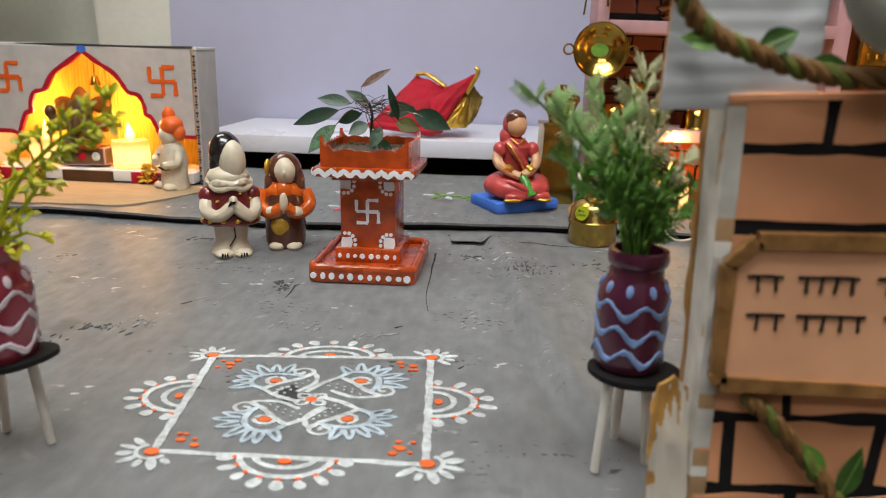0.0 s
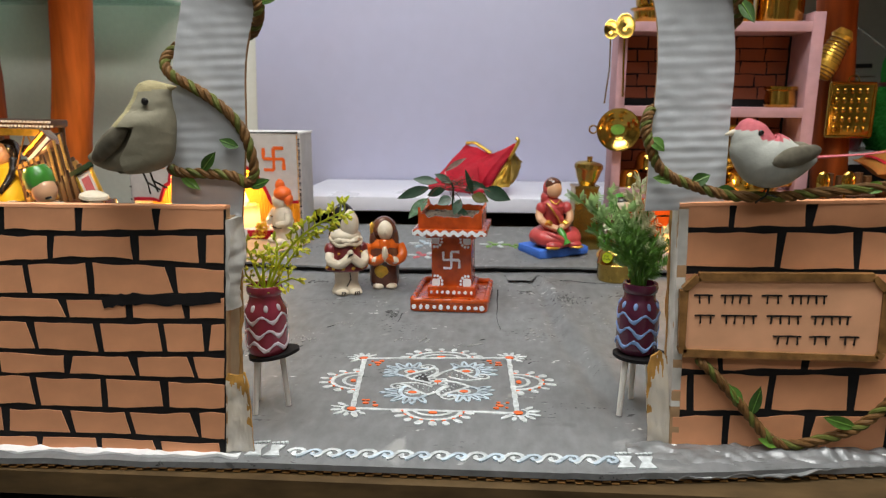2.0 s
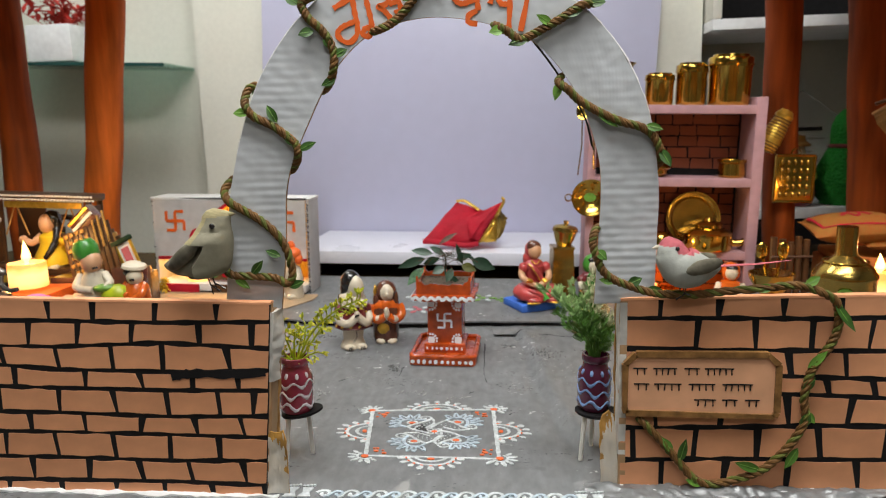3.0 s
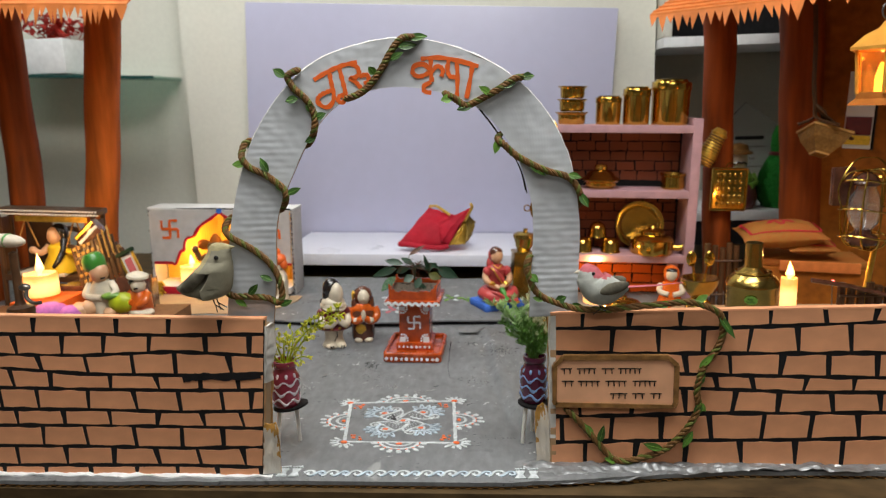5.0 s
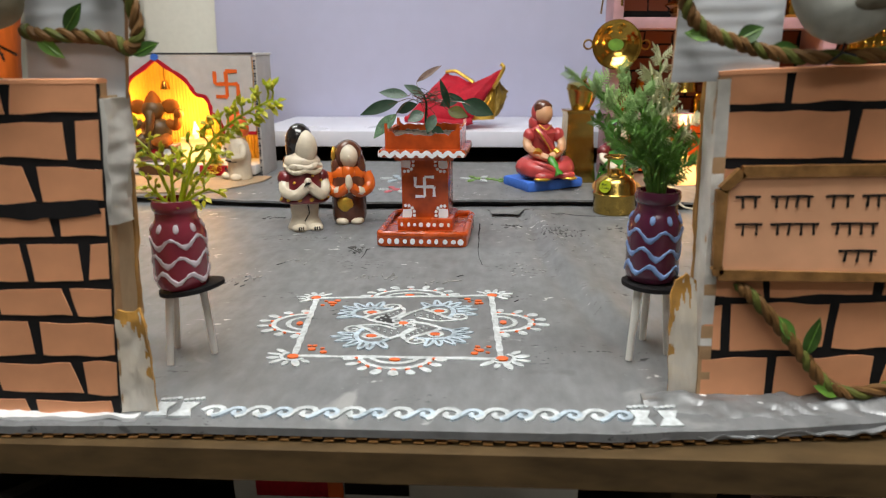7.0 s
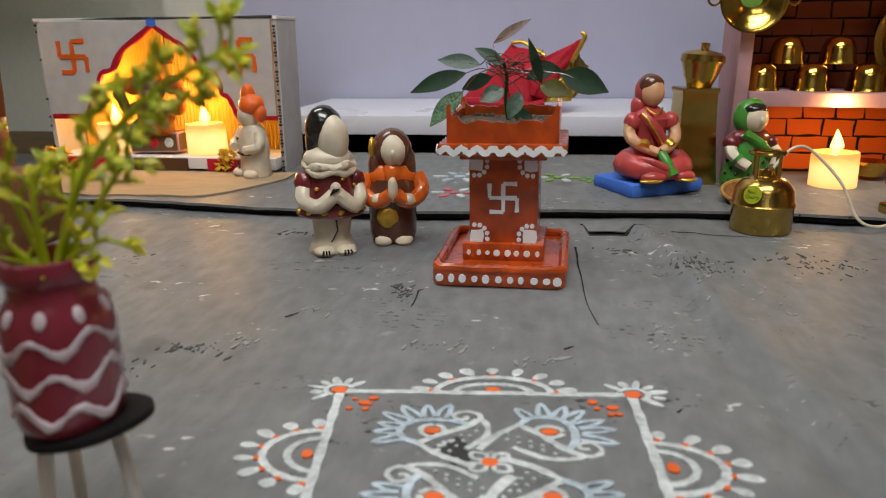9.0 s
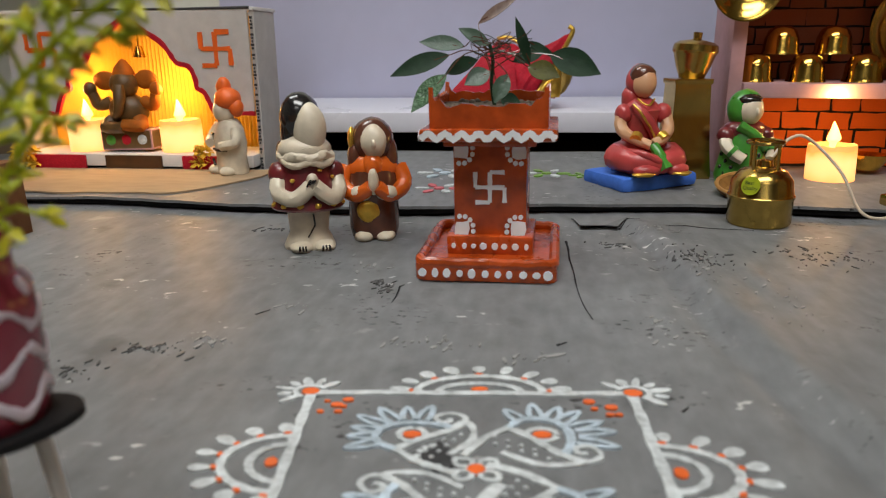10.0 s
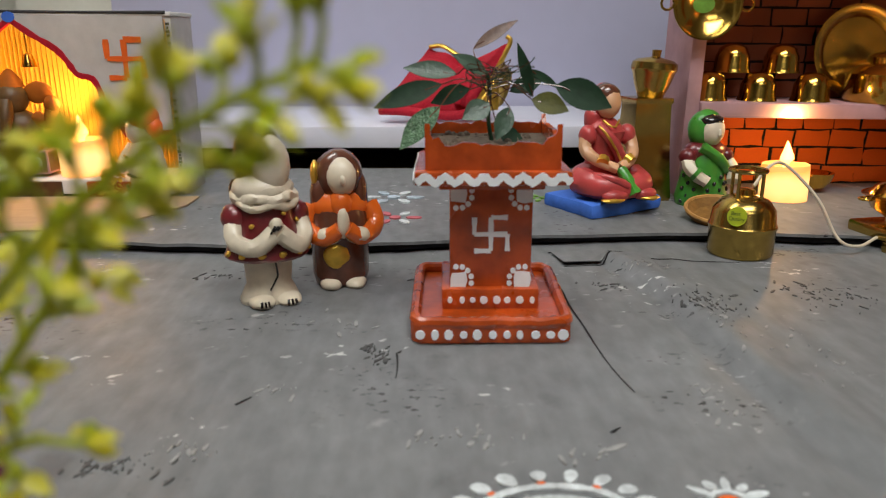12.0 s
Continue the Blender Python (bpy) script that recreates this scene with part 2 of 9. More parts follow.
M = {
    "ground": ground_paint(),
    "tan": shade("tan_card", (0.4, 0.29, 0.18), 0.7, 0, 0.15, 80, 0.25, patch=14, streak=(0.5, 2, 1)),
    "scuffdark": shade("dark_flaked_paint", (0.075, 0.075, 0.075), 0.6, 0, 0.3, 300, 0.4, patch=90),
    "scuffpale": shade("pale_grey_dry_paint", (0.29, 0.29, 0.285), 0.6, 0, 0.2, 300, 0.4, patch=90),
    "card": shade("brown_card", (0.42, 0.26, 0.14), 0.8, 0, 0.2, 120, 0.3),
    "darkcard": shade("dark_brown_card", (0.17, 0.075, 0.03), 0.7, 0, 0.3, 120, 0.3),
    "brick": shade("salmon_paint", (0.7, 0.325, 0.168), 0.55, 0, 0.16, 38, 0.16, patch=13, each=0.25),
    "black": shade("black_paint", (0.012, 0.011, 0.012), 0.8, 0, 0.4, 80, 0.3),
    "arch": shade("silver_grey_paint", (0.56, 0.58, 0.61), 0.42, 0, 0.14, 40, 0.25, patch=14),
    "white": shade("white_paint", (0.78, 0.79, 0.8), 0.5, 0, 0.1, 70, 0.25, patch=25),
    "kolam": shade("white_poster_paint", (0.53, 0.565, 0.58), 0.55, 0, 0.4, 260, 0.3, patch=60),
    "bluewhite": shade("bluish_white_paint", (0.42, 0.5, 0.57), 0.5, 0, 0.4, 200, 0.3, patch=50),
    "orange": shade("orange_paint", (0.78, 0.13, 0.015), 0.45, 0, 0.15, 90, 0.2, patch=30),
    "terra": shade("glossy_terracotta_paint", (0.4, 0.058, 0.007), 0.26, 0, 0.5, 70, 0.45, coat=0.35, patch=26),
    "soil": shade("dry_soil", (0.13, 0.1, 0.075), 0.9, 0, 0.5, 300, 1.0),
    "leafdark": shade("dark_cloth_leaf", (0.012, 0.035, 0.016), 0.6, 0, 0.3, 200, 0.3),
    "leafgrey": shade("grey_green_cloth_leaf", (0.045, 0.085, 0.055), 0.4, 0, 0.3, 300, 0.5, patch=60),
    "leafspot": shade("speckled_cloth_leaf", (0.02, 0.07, 0.025), 0.22, 0, 0.3, 700, 1.0, patch=300, tint=(0.12, 0.24, 0.12)),
    "leafbrown": shade("brown_cloth_leaf", (0.09, 0.035, 0.02), 0.4, 0, 0.4, 300, 0.4, patch=120, tint=(0.2, 0.12, 0.09)),
    "leafolive": shade("olive_cloth_leaf", (0.07, 0.07, 0.012), 0.5, 0, 0.3, 300, 0.4, patch=60),
    "leaf": shade("green_leaf", (0.04, 0.1, 0.016), 0.4, 0, 0.45, 150, 0.3, patch=40),
    "leafpale": shade("light_green_leaf", (0.14, 0.29, 0.04), 0.4, 0, 0.3, 150, 0.3, patch=40),
    "cord": shade("brown_cord", (0.15, 0.075, 0.024), 0.6, 0, 0.35, 260, 0.6, patch=60),
    "olive": shade("olive_cord", (0.11, 0.12, 0.025), 0.6, 0, 0.35, 260, 0.6, patch=60),
    "darkglass": shade("dark_green_glass_edge", (0.02, 0.075, 0.068), 0.12, 0, 0.1, 60, 0.02),
    "lime": shade("yellow_green_plastic", (0.37, 0.43, 0.012), 0.35, 0, 0.3, 60, 0.15, patch=30),
    "budtip": shade("yellow_bud_plastic", (0.54, 0.5, 0.02), 0.4, 0, 0.25, 60, 0.15, patch=30),
    "fern": shade("dark_fern_plastic", (0.12, 0.28, 0.045), 0.35, 0, 0.35, 60, 0.15, patch=30),
    "fernmint": shade("mint_fern_plastic", (0.36, 0.55, 0.22), 0.4, 0, 0.3, 60, 0.15, patch=30),
    "leafmid": shade("mid_green_leaf", (0.075, 0.17, 0.025), 0.4, 0, 0.4, 150, 0.3, patch=40),
    "fernpale": shade("pale_fern_plastic", (0.62, 0.64, 0.4), 0.4, 0, 0.3, 60, 0.15, patch=30),
    "maroon": shade("maroon_enamel", (0.24, 0.028, 0.05), 0.22, 0, 0.2, 60, 0.12, coat=0.5, patch=20),
    "plum": shade("plum_enamel", (0.085, 0.014, 0.04), 0.22, 0, 0.2, 60, 0.12, coat=0.5, patch=20),
    "silver": shade("pale_silver_paint", (0.6, 0.52, 0.58), 0.4, 0, 0.15, 120, 0.3, patch=50),
    "blue": shade("light_blue_paint", (0.2, 0.32, 0.62), 0.4, 0, 0.25, 120, 0.3, patch=50),
    "stick": shade("white_paper_stick", (0.74, 0.72, 0.68), 0.6, 0, 0.06, 100, 0.1),
    "brass": shade("brass", (0.6, 0.38, 0.075), 0.15, 1.0, 0.18, 70, 0.06, patch=20),
    "brassdull": shade("dull_brass", (0.46, 0.31, 0.08), 0.23, 1.0, 0.2, 70, 0.08, patch=20),
    "gold": shade("gold_trim", (0.72, 0.45, 0.07), 0.35, 0.8, 0.3, 150, 0.5),
    "goldbrown": shade("dull_gold_lining", (0.24, 0.15, 0.03), 0.5, 0.3, 0.3, 150, 0.5),
    "lavender": shade("lavender_laminate", (0.48, 0.48, 0.63), 0.33, 0, 0.03, 30, 0.03, patch=2),
    "benchtop": shade("white_laminate", (0.72, 0.72, 0.8), 0.3, 0, 0.04, 60, 0.04),
    "plaster": shade("cream_wall_paint", (0.7, 0.69, 0.61), 0.7, 0, 0.05, 90, 0.2, patch=3),
    "plastergrey": shade("grey_green_wall_paint", (0.5, 0.5, 0.44), 0.75, 0, 0.06, 90, 0.2, patch=3),
    # unseen ceiling, side walls and floor, darkened to cut bounced light
    "ceiling": shade("dark_unseen_ceiling_paint", (0.34, 0.34, 0.33), 0.8, 0, 0.03, 60, 0.1),
    "sidewall": shade("dark_unseen_wall_paint", (0.2, 0.185, 0.155), 0.7, 0, 0.05, 90, 0.2, patch=3),
    "tile": shade("floor_tile", (0.24, 0.225, 0.2), 0.35, 0, 0.08, 40, 0.1),
    "red": shade("red_cloth", (0.42, 0.012, 0.028), 0.65, 0, 0.25, 400, 0.8, patch=25),
    "wood": shade("desk_wood", (0.085, 0.053, 0.023), 0.6, 0, 0.55, 60, 0.4, streak=(0.5, 1, 1.5), patch=14),
    "woodlight": shade("brown_board", (0.17, 0.105, 0.048), 0.6, 0, 0.25, 30, 0.15, streak=(0.15, 1, 1), patch=5),
    "pinkboard": shade("pink_drawer_laminate", (0.6, 0.36, 0.31), 0.45, 0, 0.06, 40, 0.08),
    "steel": shade("dark_steel", (0.2, 0.18, 0.16), 0.35, 0.9, 0.2, 80, 0.1),
    "mauve": shade("mauve_pink_paint", (0.45, 0.265, 0.29), 0.6, 0, 0.14, 60, 0.25, patch=16),
    "brickred": shade("dark_brick_paint", (0.24, 0.07, 0.035), 0.6, 0, 0.2, 60, 0.25, patch=20, each=0.4),
    # brighter orange brick copy: the candle's glow put into the colour
    "brickglow": shade("candle_glow_brick_paint", (0.72, 0.14, 0.02), 0.6, 0, 0.14, 60, 0.2, patch=20, each=0.25),
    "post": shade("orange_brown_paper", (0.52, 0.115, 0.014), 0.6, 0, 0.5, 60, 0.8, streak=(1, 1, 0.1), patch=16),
    # darker copy of the post paper: the huts' shade put into its colour
    "postdark": shade("shaded_orange_paper", (0.25, 0.048, 0.006), 0.6, 0, 0.6, 60, 0.8, streak=(1, 1, 0.1), patch=16),
    "plasterwhite": shade("dirty_white_plaster", (0.6, 0.58, 0.54), 0.5, 0, 0.3, 60, 0.6, patch=35),
    "amber": shade("amber_painted_metal", (0.6, 0.27, 0.04), 0.5, 0, 0.15, 60, 0.1),
    "boardwhite": shade("dull_white_board_paint", (0.51, 0.495, 0.48), 0.6, 0, 0.12, 70, 0.25, patch=12),
    "darkgrey": shade("dark_grey_paint", (0.045, 0.045, 0.048), 0.6, 0, 0.4, 120, 0.3),
    "foil": shade("crinkled_silver_film", (0.24, 0.245, 0.25), 0.42, 0.4, 0.35, 90, 0.6, patch=30),
    "hutwall": shade("ochre_paper", (0.3, 0.09, 0.009), 0.7, 0, 0.4, 60, 0.5, patch=12),
    "thatch": shade("orange_cut_paper", (0.66, 0.2, 0.05), 0.6, 0, 0.25, 50, 0.2, patch=12),
    "yellow": shade("yellow_corrugated_card", (0.75, 0.5, 0.09), 0.6, 0, 0.1, 60, 0.2),
    "marigold": shade("yellow_flower", (0.75, 0.5, 0.05), 0.6, 0, 0.3, 200, 0.6),
    "darkwood": shade("dark_varnished_bamboo", (0.07, 0.03, 0.011), 0.4, 0, 0.4, 60, 0.25, patch=20),
    "bamboo": shade("golden_bamboo", (0.4, 0.21, 0.06), 0.45, 0, 0.35, 80, 0.25, patch=25),
    "dollyellow": shade("bright_yellow_paint", (0.72, 0.48, 0.02), 0.35, 0, 0.12, 60, 0.15, coat=0.2),
    "matgold": shade("straw_gold_strip", (0.34, 0.19, 0.05), 0.5, 0, 0.4, 160, 0.4, patch=60),
    "bluefoam": shade("blue_foam", (0.06, 0.17, 0.62), 0.75, 0, 0.15, 120, 0.4),
    "cream": shade("cream_ceramic", (0.64, 0.56, 0.43), 0.4, 0, 0.2, 90, 0.35, coat=0.2, patch=30),
    "skin": shade("painted_clay_skin", (0.64, 0.36, 0.2), 0.35, 0, 0.12, 60, 0.1),
    "hair": shade("black_glaze", (0.014, 0.012, 0.012), 0.18, 0, 0.2, 60, 0.1, coat=0.6),
    "wine": shade("wine_glaze", (0.13, 0.012, 0.016), 0.3, 0, 0.4, 90, 0.15, coat=0.6, patch=60),
    "sari": shade("red_pink_paint", (0.45, 0.055, 0.055), 0.32, 0, 0.22, 60, 0.2, coat=0.2, patch=40),
    "brownglaze": shade("brown_glaze", (0.1, 0.035, 0.02), 0.2, 0, 0.4, 90, 0.15, coat=0.6, patch=60),
    "orangeglaze": shade("orange_glaze", (0.66, 0.12, 0.012), 0.2, 0, 0.2, 60, 0.1, coat=0.6),
    "green": shade("green_paint", (0.05, 0.24, 0.03), 0.3, 0, 0.3, 90, 0.15, coat=0.3, patch=70),
    "greyfelt": shade("grey_felt", (0.26, 0.24, 0.175), 0.85, 0, 0.12, 160, 0.4, patch=18),
    "strawfelt": shade("straw_felt", (0.36, 0.31, 0.17), 0.85, 0, 0.2, 200, 0.4, streak=(1, 1, 4)),
    "pinkfelt": shade("pink_felt", (0.5, 0.13, 0.15), 0.85, 0, 0.2, 200, 0.4),
    "wing": shade("grey_brown_feather", (0.15, 0.135, 0.1), 0.8, 0, 0.4, 120, 0.4, patch=30),
    "whitefelt": shade("grey_white_felt", (0.43, 0.44, 0.4), 0.85, 0, 0.12, 160, 0.4, patch=18),
    "idol": shade("bronze_clay", (0.11, 0.06, 0.018), 0.45, 0.0, 0.4, 80, 0.2, patch=30),
    "knit": knitted(),
    "straw": shade("woven_straw", (0.2, 0.1, 0.026), 0.7, 0, 0.35, 160, 0.6, patch=40),
    "cushion": shade("printed_cushion_cloth", (0.42, 0.2, 0.04), 0.75, 0, 0.25, 200, 0.5, patch=25, tint=(0.38, 0.1, 0.02)),
    "peach": shade("peach_card_paint", (0.76, 0.4, 0.23), 0.55, 0, 0.14, 40, 0.2, patch=18),
    "rimbrown": shade("raw_brown_card", (0.24, 0.12, 0.04), 0.55, 0, 0.4, 120, 0.5, patch=60),
    "paper": shade("white_card_print", (0.74, 0.73, 0.71), 0.55, 0, 0.05, 50, 0.05),
    "glue": shade("gluey_white_cloth", (0.74, 0.7, 0.64), 0.4, 0, 0.2, 60, 0.5, patch=50, tint=(0.7, 0.6, 0.46)),
    "glass": clear("green_edge_glass", (0.45, 0.72, 0.62), 0.03, 0.85),
    "acrylic": clear("clear_acrylic", (0.9, 0.93, 0.94), 0.05, 0.95),
    "amberglue": shade("amber_dried_glue", (0.5, 0.26, 0.06), 0.22, 0, 0.35, 60, 0.3, coat=0.4, patch=60),
    "film": clear("clear_film", (0.95, 0.95, 0.95), 0.12, 0.96),
    "redleaf": shade("red_cloth_leaf", (0.42, 0.03, 0.02), 0.6, 0, 0.3, 200, 0.3),
    "purple": shade("purple_cloth", (0.5, 0.14, 0.42), 0.7, 0, 0.2, 200, 0.4),
    "candle": wax(),
    "lampglass": clear("amber_lantern_pane", (1.0, 0.62, 0.2), 0.06, 0.95),
    "flame": glow("flame_tip", (1.0, 0.5, 0.1), 5.0),
    "redled": glow("red_led", (1.0, 0.03, 0.04), 10.0),
    "lampglow": glow("lamp_panel", (1.0, 0.97, 0.93), 4.0),
}


# ---- builders ----
def part(name, bm, material, parent=None, label="", smooth=True):
    """One bmesh as one mesh object, under a thing or a part. material: one, or a list for the faces' slots."""
    me = bpy.data.meshes.new(name)
    bmesh.ops.recalc_face_normals(bm, faces=bm.faces)
    bm.to_mesh(me)
    bm.free()
    for k in material if isinstance(material, (list, tuple)) else [material]:
        me.materials.append(M[k])
    if smooth:
        me.shade_smooth()
        me.set_sharp_from_angle(angle=radians(38))
    o = new(name, me)
    if parent:
        o.parent = parent
    if label:
        o["label"] = label
    return o


def thing(name, label, category, m=None, group="", kind=""):
    """An Empty at the base of a thing with parts."""
    e = new(name)
    e.empty_display_size = 0.02
    e.matrix_basis = m or Matrix()
    return tagged(e, label, category, group, kind)


def solo(name, bm, material, label, category, m=None, group="", kind="", smooth=True):
    o = part(name, bm, material, None, "", smooth)
    o.matrix_basis = m or Matrix()
    return tagged(o, label, category, group, kind)


def B():
    return bmesh.new()


def wobble(bm, amp, seed=0.0):
    """Uneven by hand: splits the faces once and nudges the points."""
    bmesh.ops.subdivide_edges(bm, edges=[e for e in bm.edges if e.calc_length() > 0.006], cuts=5, use_grid_fill=True)
    for v in bm.verts:
        v.co += amp * noise.noise_vector(v.co * 90 + Vector((seed, 0, 0)))
    return bm


def box(bm, c, s, bev=0.0, m=None, slot=0):
    r = bmesh.ops.create_cube(bm, size=1, matrix=(m or Matrix()) @ Matrix.Translation(c) @ Matrix.Diagonal((*s, 1)))
    vs = r["verts"]
    fs = list({f for v in vs for f in v.link_faces})
    if bev:
        es = list({e for v in vs for e in v.link_edges})
        rb = bmesh.ops.bevel(bm, geom=es, offset=bev, segments=2, affect="EDGES", profile=0.6)
        fs = [f for f in fs if f.is_valid] + rb["faces"]
    for f in fs:
        f.material_index = slot
    return bm


def lathe(bm, prof, seg=24, m=None, slot=0):
    """Turns (radius, height) pairs round z; closes the ends."""
    m = m or Matrix()
    rings = []
    for r, z in prof:
        rings.append([bm.verts.new(m @ Vector((max(r, 1e-5) * math.cos(2 * math.pi * i / seg), max(r, 1e-5) * math.sin(2 * math.pi * i / seg), z))) for i in range(seg)])
    for a, b in zip(rings, rings[1:]):
        for i in range(seg):
            bm.faces.new((a[i], a[(i + 1) % seg], b[(i + 1) % seg], b[i])).material_index = slot
    bm.faces.new(rings[0][::-1]).material_index = slot
    bm.faces.new(rings[-1]).material_index = slot
    return bm


def ball(bm, c, r, slot=0, m=None, seg=14):
    r = r if isinstance(r, (tuple, list)) else (r, r, r)
    q = bmesh.ops.create_uvsphere(bm, u_segments=seg, v_segments=max(6, seg * 2 // 3), radius=1, matrix=(m or Matrix()) @ Matrix.Translation(c) @ Matrix.Diagonal((*r, 1)))
    for f in {f for v in q["verts"] for f in v.link_faces}:
        f.material_index = slot
    return bm


def tube(bm, pts, r, seg=8, slot=0, flat=1.0):
    """A pipe along points; r: one radius or one for each point."""
    pts = [Vector(p) for p in pts]
    rr = r if isinstance(r, (list, tuple)) else [r] * len(pts)
    rings, up = [], None
    for i, p in enumerate(pts):
        d = (pts[min(i + 1, len(pts) - 1)] - pts[max(i - 1, 0)]).normalized()
        if up is None:
            up = Vector((0, 0, 1)) if abs(d.z) < 0.9 else Vector((0, 1, 0))
        a = d.cross(up).normalized()
        up = a.cross(d).normalized()
        rings.append([bm.verts.new(p + rr[i] * (a * math.cos(2 * math.pi * k / seg) + flat * up * math.sin(2 * math.pi * k / seg))) for k in range(seg)])
    for a, b in zip(rings, rings[1:]):
        for k in range(seg):
            bm.faces.new((a[k], a[(k + 1) % seg], b[(k + 1) % seg], b[k])).material_index = slot
    bm.faces.new(rings[0][::-1]).material_index = slot
    bm.faces.new(rings[-1]).material_index = slot
    return bm


def curve_points(pts, n=6):
    """Points of a smooth line through pts."""
    pts = [Vector(p) for p in pts]
    out = []
    for i in range(len(pts) - 1):
        a, b, c, d = pts[max(i - 1, 0)], pts[i], pts[i + 1], pts[min(i + 2, len(pts) - 1)]
        for k in range(n):
            t = k / n
            out.append(0.5 * ((2 * b) + (c - a) * t + (2 * a - 5 * b + 4 * c - d) * t * t + (3 * b - 3 * c + d - a) * t ** 3))
    return out + [pts[-1]]


def slab(bm, outline, depth, to3, slot=0):
    """A flat outline of (u, v) given thickness; to3(u, v, w) places it."""
    a = [bm.verts.new(to3(u, v, 0)) for u, v in outline]
    b = [bm.verts.new(to3(u, v, depth)) for u, v in outline]
    n = len(a)
    for f in [bm.faces.new(b), bm.faces.new(a[::-1])] + [bm.faces.new((a[i], a[(i + 1) % n], b[(i + 1) % n], b[i])) for i in range(n)]:
        f.material_index = slot
    return bm


def stroke(bm, pts, w, depth, to3, slot=0, smooth=5, taper=False):
    """A brush stroke: a ribbon of width w along (u, v) points, slightly raised, with an uneven hand."""
    p = [(v.x, v.y) for v in curve_points([(u, v, 0) for u, v in pts], smooth)] if smooth > 1 else pts
    lft, rgt = [], []
    for i, (u, v) in enumerate(p):
        a, b = p[max(i - 1, 0)], p[min(i + 1, len(p) - 1)]
        dx, dy = b[0] - a[0], b[1] - a[1]
        L = math.hypot(dx, dy) or 1
        h = w / 2 * (1 + 0.18 * math.sin(i * 1.7 + u * 900)) * (max(0.25, 1 - i / len(p)) if taper else 1)
        lft.append((u - dy / L * h, v + dx / L * h))
        rgt.append((u + dy / L * h, v - dx / L * h))
    rows = [[bm.verts.new(to3(*c, d)) for c, d in ((lft[i], 0), (lft[i], depth), (rgt[i], depth), (rgt[i], 0))] for i in range(len(p))]
    for a, b in zip(rows, rows[1:]):
        for k in range(3):
            bm.faces.new((a[k], a[k + 1], b[k + 1], b[k])).material_index = slot
    bm.faces.new(rows[0][::-1]).material_index = slot
    bm.faces.new(rows[-1]).material_index = slot
    return bm


def blob(bm, c, ru, rv, depth, to3, slot=0, ang=0.0, n=12, point=0.0):
    """A dab of paint: an oval, or a petal when point > 0."""
    o = []
    for i in range(n):
        a = 2 * math.pi * i / n
        x, y = ru * math.cos(a), rv * math.sin(a) * (1 - point * (0.5 + 0.5 * math.cos(a)))
        o.append((c[0] + x * math.cos(ang) - y * math.sin(ang), c[1] + x * math.sin(ang) + y * math.cos(ang)))
    return slab(bm, o, depth, to3, slot)


def leaf_into(bm, p, d, up, length, width, slot=0, curl=0.25, fine=False):
    """A folded, curling almond leaf from p along d, of some thickness."""
    d, up = Vector(d).normalized(), Vector(up).normalized()
    s = d.cross(up).normalized()
    up = s.cross(d).normalized()
    rows = []
    for t, w in ((0, 0.06), (0.07, 0.34), (0.14, 0.58), (0.22, 0.77), (0.32, 0.93), (0.44, 1.0), (0.56, 0.96), (0.67, 0.82), (0.77, 0.62), (0.86, 0.4), (0.94, 0.18), (1, 0.03)) if fine else ((0, 0.08), (0.2, 0.72), (0.45, 1.0), (0.7, 0.75), (0.9, 0.3), (1, 0.04)):
        c = Vector(p) + d * length * t - up * curl * length * t * t
        rows.append([c - s * width / 2 * w + up * width * 0.16 * w, c, c + s * width / 2 * w + up * width * 0.16 * w])
    th = -up * 0.0004
    top = [[bm.verts.new(v) for v in r] for r in rows]
    bot = [[bm.verts.new(v + th) for v in r] for r in rows]
    for a, b in zip(top, top[1:]):
        for k in range(2):
            bm.faces.new((a[k], a[k + 1], b[k + 1], b[k])).material_index = slot
    for a, b in zip(bot, bot[1:]):
        for k in range(2):
            bm.faces.new((a[k + 1], a[k], b[k], b[k + 1])).material_index = slot
    for k in (0, 2):
        for i in range(len(top) - 1):
            bm.faces.new((top[i][k], top[i + 1][k], bot[i + 1][k], bot[i][k])).material_index = slot
    return bm


def words(name, text, size, m, material, parent):
    cu = bpy.data.curves.new(name, "FONT")
    cu.body, cu.size, cu.extrude = text, size, 0.0002
    o = bpy.data.objects.new(name, cu)
    scene.collection.objects.link(o)
    me = bpy.data.meshes.new_from_object(o.evaluated_get(bpy.context.evaluated_depsgraph_get()))
    bpy.data.objects.remove(o)
    me.materials.clear()
    me.materials.append(M[material])
    o = new(name, me)
    o.parent = parent
    o.matrix_basis = m
    return o


def flat_on(y, side=-1):
    """Places (u, v, w) on an upright plane that faces the viewer at y: u along x, v up, w towards the viewer."""
    return lambda u, v, w: Vector((u, y + side * w, v))


def ground_z(x, y):
    """The sheet bows a little: towards the back its left side lies higher than its right."""
    k = min(1.0, max(0.0, (y - 0.45) / 0.45))
    return -(x + 0.05) * 0.024 * k


STEP = 0.009  # height of the second sheet at the back


# ---- room ----
def wall_box(name, c, s, material, label):
    return solo(name, box(B(), c, s), material, label, "wall", kind="structure", smooth=False)


